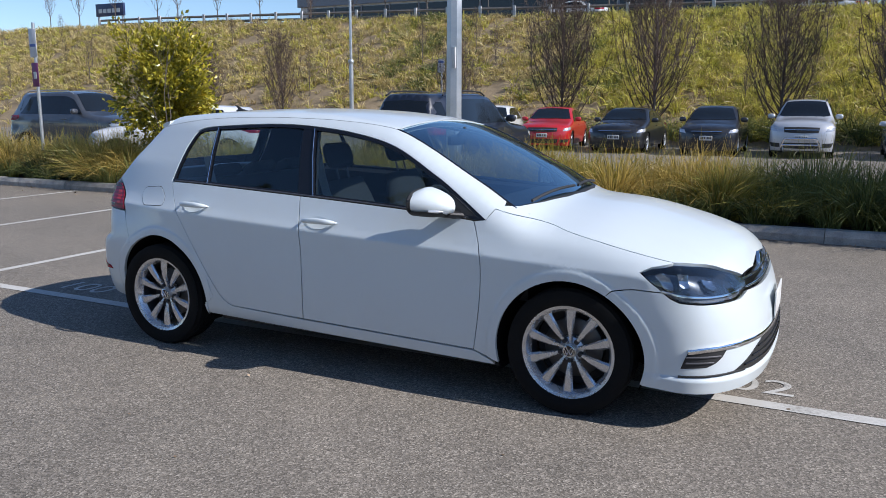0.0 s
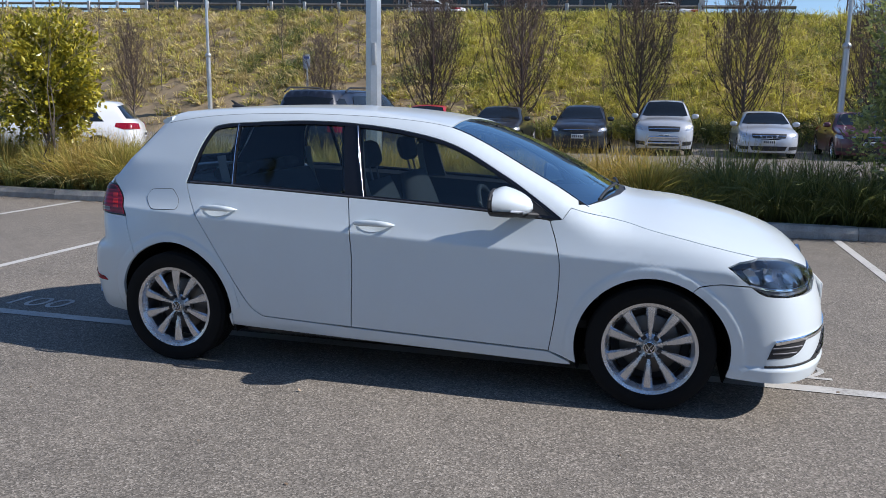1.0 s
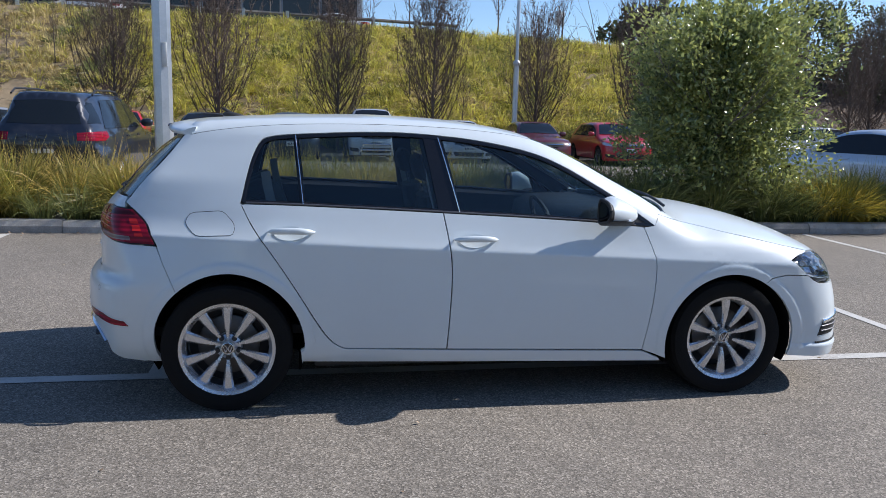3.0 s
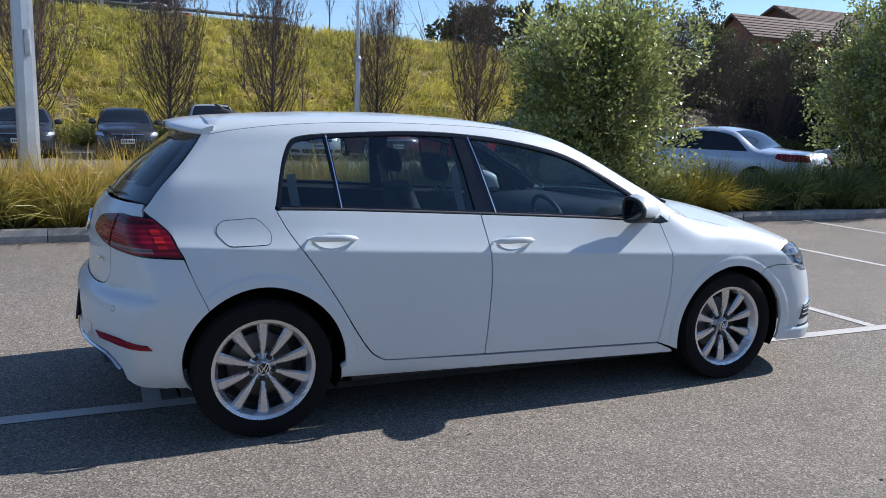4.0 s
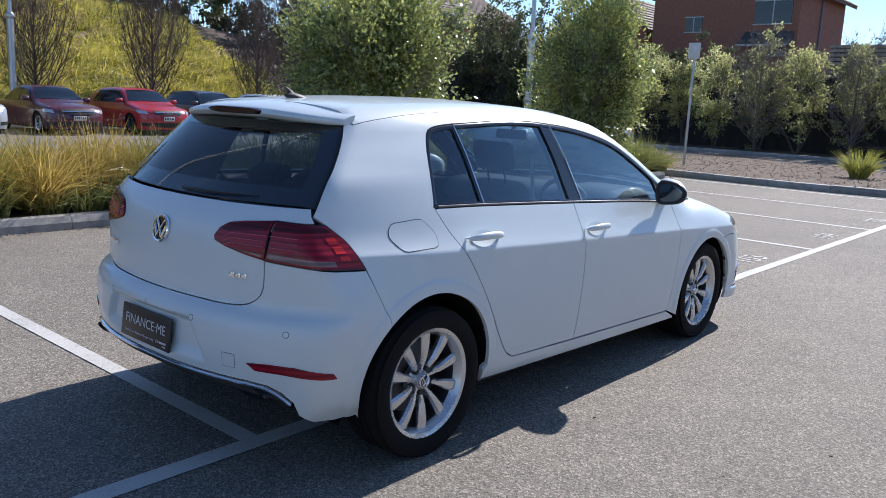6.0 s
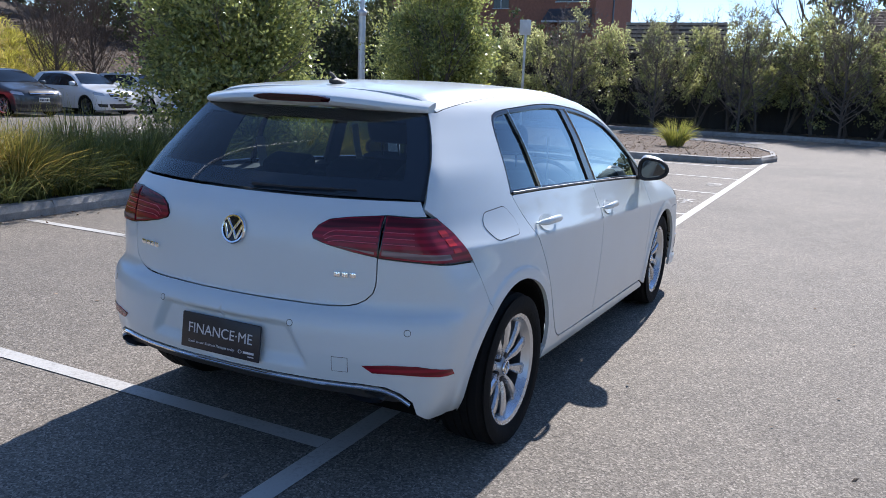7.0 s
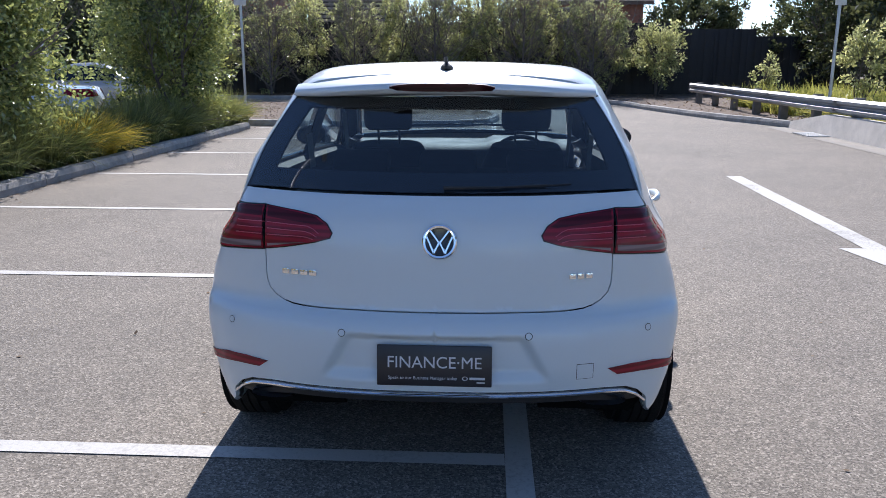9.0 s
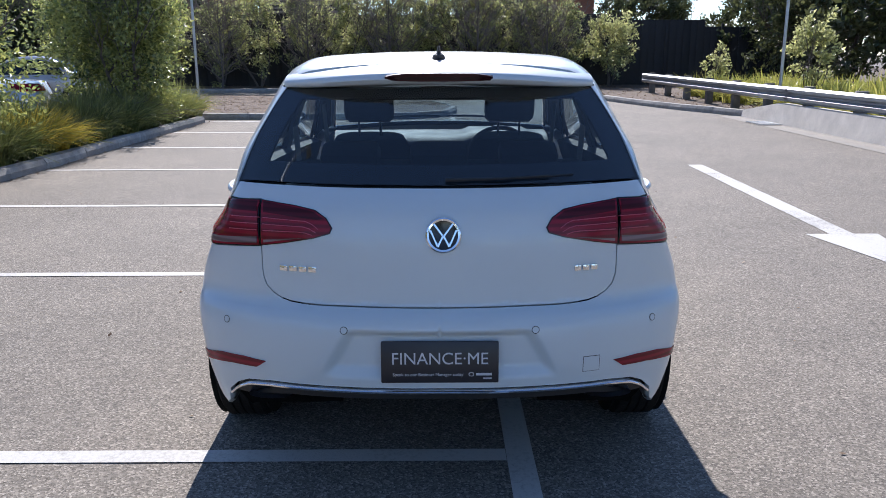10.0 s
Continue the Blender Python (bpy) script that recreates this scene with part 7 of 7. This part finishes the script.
# ---- the other parked cars ----
STYLES = {
    # top line, screen base and top, rear glass base and top, all as parts of the length and height
    "sedan": dict(top=[(-0.5, 0.60), (-0.47, 0.665), (-0.33, 0.70), (-0.29, 0.715), (-0.155, 0.955), (-0.05, 1.0), (0.04, 0.985), (0.08, 0.96), (0.235, 0.715), (0.26, 0.695), (0.42, 0.625), (0.48, 0.56), (0.5, 0.50)],
                  screen=(0.085, 0.235), back=(-0.30, -0.165), tail=[(0.1, -0.47), (0.3, -0.495), (0.5, -0.5), (0.62, -0.49), (0.7, -0.47), (1.0, -0.40)], dlo=(-0.255, 0.20)),
    "hatch": dict(top=[(-0.5, 0.90), (-0.42, 0.94), (-0.2, 0.99), (-0.05, 1.0), (0.03, 0.985), (0.08, 0.95), (0.255, 0.70), (0.28, 0.68), (0.43, 0.60), (0.48, 0.54), (0.5, 0.48)],
                  screen=(0.085, 0.25), back=None, tail=[(0.1, -0.46), (0.3, -0.49), (0.5, -0.495), (0.62, -0.485), (0.68, -0.46), (0.92, -0.385), (1.1, -0.33)], dlo=(-0.335, 0.215)),
    "suv": dict(top=[(-0.5, 0.93), (-0.44, 0.965), (-0.2, 0.995), (-0.03, 1.0), (0.05, 0.975), (0.20, 0.70), (0.23, 0.685), (0.43, 0.63), (0.475, 0.57), (0.5, 0.50)],
                screen=(0.06, 0.20), back=None, tail=[(0.1, -0.46), (0.3, -0.49), (0.5, -0.495), (0.62, -0.49), (0.68, -0.475), (0.92, -0.425), (1.1, -0.39)], dlo=(-0.385, 0.17)),
}


def parked_car(name, label, style, at, length, width, height, colour, metal=0.0, group="parked cars", rim="alloy", roof_rails=None, bar=False, plate=None):
    S0 = STYLES[style]
    L, W, H = length, width / 2, height
    z0 = 0.20 if style == "suv" else 0.15
    top = [(a * L, b * H) for a, b in S0["top"]]
    top_at = spline(top)
    wide = [(0.0, 0.86 * W), (0.12 * H, 0.93 * W), (0.30 * H, 0.985 * W), (0.45 * H, W), (0.52 * H, W * 0.998), (0.60 * H, 0.965 * W), (0.66 * H, 0.925 * W), (0.80 * H, 0.82 * W), (0.95 * H, 0.70 * W), (1.1 * H, 0.55 * W)]
    nose = [(0.05 * H, 0.47 * L), (0.15 * H, 0.49 * L), (0.32 * H, 0.5 * L), (0.45 * H, 0.495 * L), (0.55 * H, 0.475 * L), (0.75 * H, 0.43 * L)]
    tail = [(a * H, b * L) for a, b in S0["tail"]]
    sh = Shell(top, wide, nose, tail, [(-3, 0.05), (0, 0.045), (3, 0.07)], slope=0.02, half=W, taper=0.04, green=0.10, wrap=0.28 * L, k_top=0.09)
    c = sh.wrap
    mid = c + 0.95 * math.pi / 2
    body_paint = paint(name + "_paint", colour, metal)
    car = thing(name, label, "car", at=at, group=group)
    put = lambda nm, me, p=car, lab="": part(nm, me, None, p, lab)
    r_tyre = 0.325 if style != "suv" else 0.355
    wx0, wx1 = -0.30 * L, 0.305 * L
    # seam between the sides and the top: just under the shoulder
    ss = np.linspace(-mid, mid, 60)
    skin = []
    for s in ss:
        x_est = float(np.clip(s, -c, c)) + (0.5 * L - c) * math.sin(max(0, (abs(s) - c)) / 0.95) * (1 if s > 0 else -1)
        zt = float(top_at(x_est))
        if style != "sedan" and s < -c:
            zt = min(zt, 0.92 * H)
        skin.append((s, min(zt - 0.11 * H if abs(s) < c else zt - 0.12 * H, 0.87 * H)))
    skin = np.array(skin)
    k = 5
    skin[:, 1] = np.convolve(np.pad(skin[:, 1], k // 2, mode="edge"), np.ones(k) / k, mode="valid")
    edge3 = sh.lift("wrap", skin, 1)
    ra = r_tyre + 0.055
    low = [(-mid, z0 + 0.06), (-c - 0.5, z0 + 0.02)] + [(wx0 + ra * math.cos(a), 0.30 + ra * math.sin(a)) for a in np.linspace(math.pi + 0.25, -0.25, 16)] + [(wx1 + ra * math.cos(a), 0.30 + ra * math.sin(a)) for a in np.linspace(math.pi + 0.25, -0.25, 16)] + [(c + 0.6, z0 + 0.02), (mid, z0 + 0.04)]
    side_poly = np.concatenate([np.array(low), skin[::-1]])
    put("body", panel_mesh("body", body_paint, panel(sh, "wrap", side_poly, res=0.09, gap=0, flange=0.03)))
    e2 = sh.lower("top", edge3)
    put("upper_body", panel_mesh("upper_body", body_paint, panel(sh, "top", np.concatenate([[(e2[0][0], 0.0)], e2[1:-1], [(e2[-1][0], 0.0)]]), res=0.10, gap=0, flange=0.0)))
    # glazing
    d0, d1 = S0["dlo"]
    zb = 0.655 * H
    zt = lambda x: float(top_at(x)) - 0.075 * H
    up = [(x, min(zt(x), 0.925 * H)) for x in np.linspace((d0 + 0.07) * L, (d1 - 0.09) * L, 10)]
    for sg in (-1, 1):
        win = put("side_window", panel_mesh("side_window", CAR_GLASS, panel(sh, "wrap", [(d0 * L, zb)] + up + [(d1 * L, zb)], res=0.12, off=0.004, gap=0, flange=0.004, side=sg)))
        xb = -0.02 * L
        part("pillar", ribbon(sh, "wrap", [(xb - 0.02, zt(xb)), (xb, zb)], 0.05, 0.004, (sg,), 0.004), BLACK_GLOSS, win)
        part("side_line", ribbon(sh, "wrap", [(xb, zb - 0.01), (xb + 0.02, 0.4 * H), (xb, z0 + 0.10)], 0.012, -0.006, (sg,), 0.001), BLACK_PLASTIC, car)
        part("side_line", ribbon(sh, "wrap", [((d1 - 0.005) * L, zb - 0.01), ((d1 + 0.005) * L, 0.4 * H), ((d1 - 0.01) * L, z0 + 0.10)], 0.012, -0.006, (sg,), 0.001), BLACK_PLASTIC, car)
        for xh in (-0.17 * L, 0.03 * L):
            q = sh.lift("wrap", [(xh, 0.58 * H)], sg)[0]
            part("door_handle", Geo().box((xh - 0.09, q[1] - 0.02, q[2] - 0.015), (xh + 0.09, q[1] + 0.02, q[2] + 0.015), 0.01), body_paint, car)
        q = sh.lift("wrap", [((d1 - 0.035) * L, zb + 0.02)], sg)[0]
        part("wing_mirror", Geo().ball((q[0], q[1] + sg * 0.13, q[2] + 0.06), (0.07, 0.11, 0.075), 8, 0.7), body_paint, car)
        # lamps
        zl = 0.50 * H
        fl = [(mid - 0.62, zl - 0.075), (mid - 0.70, zl + 0.02), (mid - 0.95, zl + 0.055), (mid - 1.02, zl + 0.02), (mid - 0.95, zl - 0.04)]
        put("headlamp", panel_mesh("headlamp", LAMP_CLEAR, panel(sh, "wrap", fl, res=0.06, off=0.006, gap=0, side=sg)))
        zr = 0.60 * H
        tl = [(-mid + 0.42, zr - 0.085), (-mid + 0.42, zr + 0.035), (-mid + 0.70, zr + 0.055), (-mid + 0.98, zr + 0.055), (-mid + 1.02, zr - 0.03), (-mid + 0.86, zr - 0.09)]
        put("tail_lamp", panel_mesh("tail_lamp", TAIL_RED, panel(sh, "wrap", tl, res=0.06, off=0.006, gap=0, side=sg)))
        put("fog_recess", panel_mesh("fog_recess", BLACK_PLASTIC, panel(sh, "wrap", [(mid - 0.55, 0.26 * H), (mid - 0.85, 0.27 * H), (mid - 0.80, 0.20 * H), (mid - 0.55, 0.19 * H)], res=0.08, off=0.005, gap=0, side=sg)))
    w0, w1 = S0["screen"]
    ws = [(w0 * L, 0.0), (w0 * L + 0.02, 0.60 * W), (w1 * L - 0.13, 0.80 * W), (w1 * L - 0.05, 0.6 * W), (w1 * L, 0.0)]
    put("windscreen", panel_mesh("windscreen", CAR_GLASS, panel(sh, "top", ws, res=0.07, off=0.010, gap=0, flange=0.004)))
    if S0["back"]:
        b0, b1 = S0["back"]
        put("rear_window", panel_mesh("rear_window", CAR_GLASS, panel(sh, "top", [(b0 * L, 0.0), (b0 * L + 0.04, 0.72 * W), (b1 * L, 0.60 * W), (b1 * L, 0.0)], res=0.12, off=0.004, gap=0, flange=0.004)))
    else:
        put("rear_window", panel_mesh("rear_window", CAR_GLASS, panel(sh, "rear", [(0.0, 0.69 * H), (0.76 * W, 0.70 * H), (0.60 * W, 0.885 * H), (0.0, 0.905 * H)], res=0.12, off=0.005, gap=0, flange=0.004)))
    put("grille", panel_mesh("grille", BLACK_PLASTIC, panel(sh, "wrap", [(mid, 0.53 * H), (mid - 0.5, 0.525 * H), (mid - 0.45, 0.44 * H), (mid, 0.43 * H)], res=0.1, off=0.006, gap=0)))
    part("grille_bar", ribbon(sh, "wrap", [(mid - 0.46, 0.485 * H), (mid, 0.485 * H)], 0.02, 0.007, (-1, 1), 0.004), CHROME, car)
    put("air_intake", panel_mesh("air_intake", BLACK_PLASTIC, panel(sh, "wrap", [(mid, 0.27 * H), (mid - 0.5, 0.27 * H), (mid - 0.45, 0.18 * H), (mid, 0.17 * H)], res=0.1, off=0.006, gap=0)))
    put("rear_valance", panel_mesh("rear_valance", BLACK_PLASTIC, panel(sh, "wrap", [(-mid, z0 + 0.14), (-mid + 0.8, z0 + 0.13), (-mid + 0.75, z0 + 0.05), (-mid, z0 + 0.05)], res=0.1, off=0.006, gap=0)))
    for x, zc, turn in ((0.5 * L + 0.012, 0.355 * H, 90), (-0.497 * L - 0.012, 0.46 * H, -90)):
        plate_ob = part("number_plate", Geo().box((-0.186, -0.067, -0.004), (0.186, 0.067, 0.006), 0.003), plate or PLATE_WHITE, car, at=Matrix.Translation((x, 0, zc)) @ pose(0, 0, 0, 90, 0, turn))
        for j in range(6):
            part("plate_bar", BAR_MESH if plate is None else PALE_BAR_MESH, None, plate_ob, at=pose(-0.135 + 0.052 * j + (0.02 if j > 2 else 0), 0, 0.006))
    wm = WHEELS[rim]
    for x in (wx0, wx1):
        for sg in (-1, 1):
            wh = part("wheel", wm["rim"], None, car, at=pose(x, sg * (W - 0.115), r_tyre, 0, 0, 180 if sg > 0 else 0) @ Matrix.Scale(r_tyre / 0.325, 4))
            for nm in ("tyre", "barrel", "spoke", "hub_cap", "wheel_back"):
                part(nm, wm[nm], None, wh)
            part("wheel_well", Geo().loft([[(x + r * math.cos(a), sg * y, 0.30 + r * math.sin(a)) for a in np.linspace(-0.3, math.pi + 0.3, 14)] for r, y in ((ra, W * 0.96), (ra, W * 0.55), (0.0, W * 0.55))], closed=False), BLACK_PLASTIC, car)
    part("underbody", Geo().box((-0.46 * L, -0.78 * W, z0), (0.46 * L, 0.78 * W, z0 + 0.12), 0.03), BLACK_PLASTIC, car)
    if roof_rails:
        for sg in (-1, 1):
            y = sg * 0.62 * W
            part("roof_rail", Geo().tube([(-0.36 * L, y, 0.955 * H), (-0.32 * L, y, 1.0 * H), (-0.10 * L, y, 1.012 * H), (0.0, y, 1.005 * H), (0.04 * L, y, 0.965 * H)], 0.016, 8), roof_rails, car)
    if bar:
        part("nudge_bar", Geo().tube([(0.47 * L, -0.5, 0.24), (0.535 * L, -0.5, 0.34), (0.54 * L, -0.42, 0.58), (0.54 * L, 0.42, 0.58), (0.535 * L, 0.5, 0.34), (0.47 * L, 0.5, 0.24)], 0.03, 8), CHROME, car)
        part("nudge_bar", Geo().tube([(0.535 * L, -0.5, 0.40), (0.535 * L, 0.5, 0.40)], 0.025, 8), CHROME, car)
    return car


PALE_BAR_MESH = Geo().box((-0.017, -0.032, 0.0), (0.017, 0.032, 0.002)).mesh("plate_bar", PLATE_WHITE, smooth=False)
BAR_MESH = Geo().box((-0.017, -0.032, 0.0), (0.017, 0.032, 0.002)).mesh("plate_bar", INK, smooth=False)
WHEELS = {"alloy": wheel_meshes(0.325, 0.225, 0.20, 7, ALLOY), "dark": wheel_meshes(0.325, 0.225, 0.20, 5, DARK_ALLOY)}
FAR = lambda x, l, dy=0.0, turn=0: pose(x, 20.6 + l / 2 + dy, 0.0, 0, 0, -90 + turn)
parked_car("red_sedan", "bright red compact sedan parked nose out", "sedan", FAR(-6.75, 4.5, 0.3, 7), 4.5, 1.76, 1.45, (0.45, 0.012, 0.016))
parked_car("black_sedan", "black sedan parked nose out", "sedan", FAR(-4.0, 4.7), 4.7, 1.80, 1.45, (0.012, 0.013, 0.015))
parked_car("black_hatchback", "small black hatchback parked nose out", "hatch", FAR(-1.2, 4.1), 4.1, 1.73, 1.52, (0.012, 0.013, 0.016))
parked_car("silver_suv", "silver off-roader with a chrome nudge bar", "suv", FAR(1.4, 4.2), 4.2, 1.74, 1.70, (0.55, 0.57, 0.60), 0.35, bar=True, roof_rails=BLACK_PLASTIC)
parked_car("silver_sedan", "old silver compact sedan parked nose out", "sedan", FAR(4.4, 4.3), 4.3, 1.70, 1.40, (0.52, 0.55, 0.60), 0.3)
parked_car("maroon_sedan", "dark maroon sedan parked nose out", "sedan", FAR(7.1, 4.5), 4.5, 1.71, 1.42, (0.085, 0.012, 0.022))
parked_car("red_hatchback", "red hatchback parked nose out", "hatch", FAR(9.95, 4.26), 4.26, 1.79, 1.47, (0.42, 0.010, 0.018), rim="dark")
parked_car("dark_hatchback", "dark grey hatchback parked nose out", "hatch", FAR(12.6, 4.0), 4.0, 1.75, 1.47, (0.045, 0.05, 0.055), 0.3)
parked_car("white_hatchback", "white hatchback with dark wheels parked nose out", "hatch", FAR(15.6, 4.1), 4.1, 1.75, 1.46, (0.70, 0.71, 0.72), rim="dark")
parked_car("silver_hatchback", "pale silver hatchback parked nose out", "hatch", FAR(18.4, 4.4), 4.4, 1.73, 1.49, (0.58, 0.60, 0.62), 0.25)
parked_car("grey_hatchback", "mid-grey small car parked nose out", "hatch", FAR(-11.2, 4.1, 0.4, -14), 4.1, 1.70, 1.46, (0.30, 0.31, 0.32), 0.4)
parked_car("pale_car", "small white car parked behind the others", "hatch", FAR(-9.4, 4.1, 1.2, 10), 4.1, 1.70, 1.50, (0.66, 0.67, 0.68))
parked_car("blue_suv", "dark blue seven-seat off-roader parked tail out", "suv", pose(-4.85, 10.75, 0, 0, 0, 91), 5.0, 1.92, 1.74, (0.005, 0.008, 0.018), 0.1, roof_rails=BLACK_PLASTIC, plate=PLATE_BLACK)
parked_car("ice_blue_sedan", "pale ice-blue sedan parked behind the bed", "sedan", pose(10.75, 9.95, 0, 0, 0, 110), 4.86, 1.86, 1.47, (0.50, 0.58, 0.68), 0.25)
parked_car("silver_sedan", "silver sedan tail behind the end bush", "sedan", pose(18.2, 11.2, 0, 0, 0, 92), 4.6, 1.78, 1.45, (0.40, 0.40, 0.40), 0.3)
parked_car("white_hatchback", "white wedge-shaped hatchback parked lengthwise", "hatch", pose(-12.5, 10.9, 0, 0, 0, 207), 4.45, 1.76, 1.49, (0.70, 0.71, 0.72))
parked_car("grey_suv", "grey off-roader with silver roof rails parked lengthwise", "suv", pose(-17.0, 11.8, 0, 0, 0, 2), 4.7, 1.88, 1.84, (0.055, 0.062, 0.075), 0.2, roof_rails=STEEL)
for x, y in ((-13, 45.0), (1.0, 44.5)):
    parked_car("pale_car", "white car parked up on the crest", "sedan", pose(x, y, float(crest_z(x)) + 0.05, 0, 0, 170), 4.5, 1.76, 1.45, (0.66, 0.67, 0.68), group="cars on the crest")
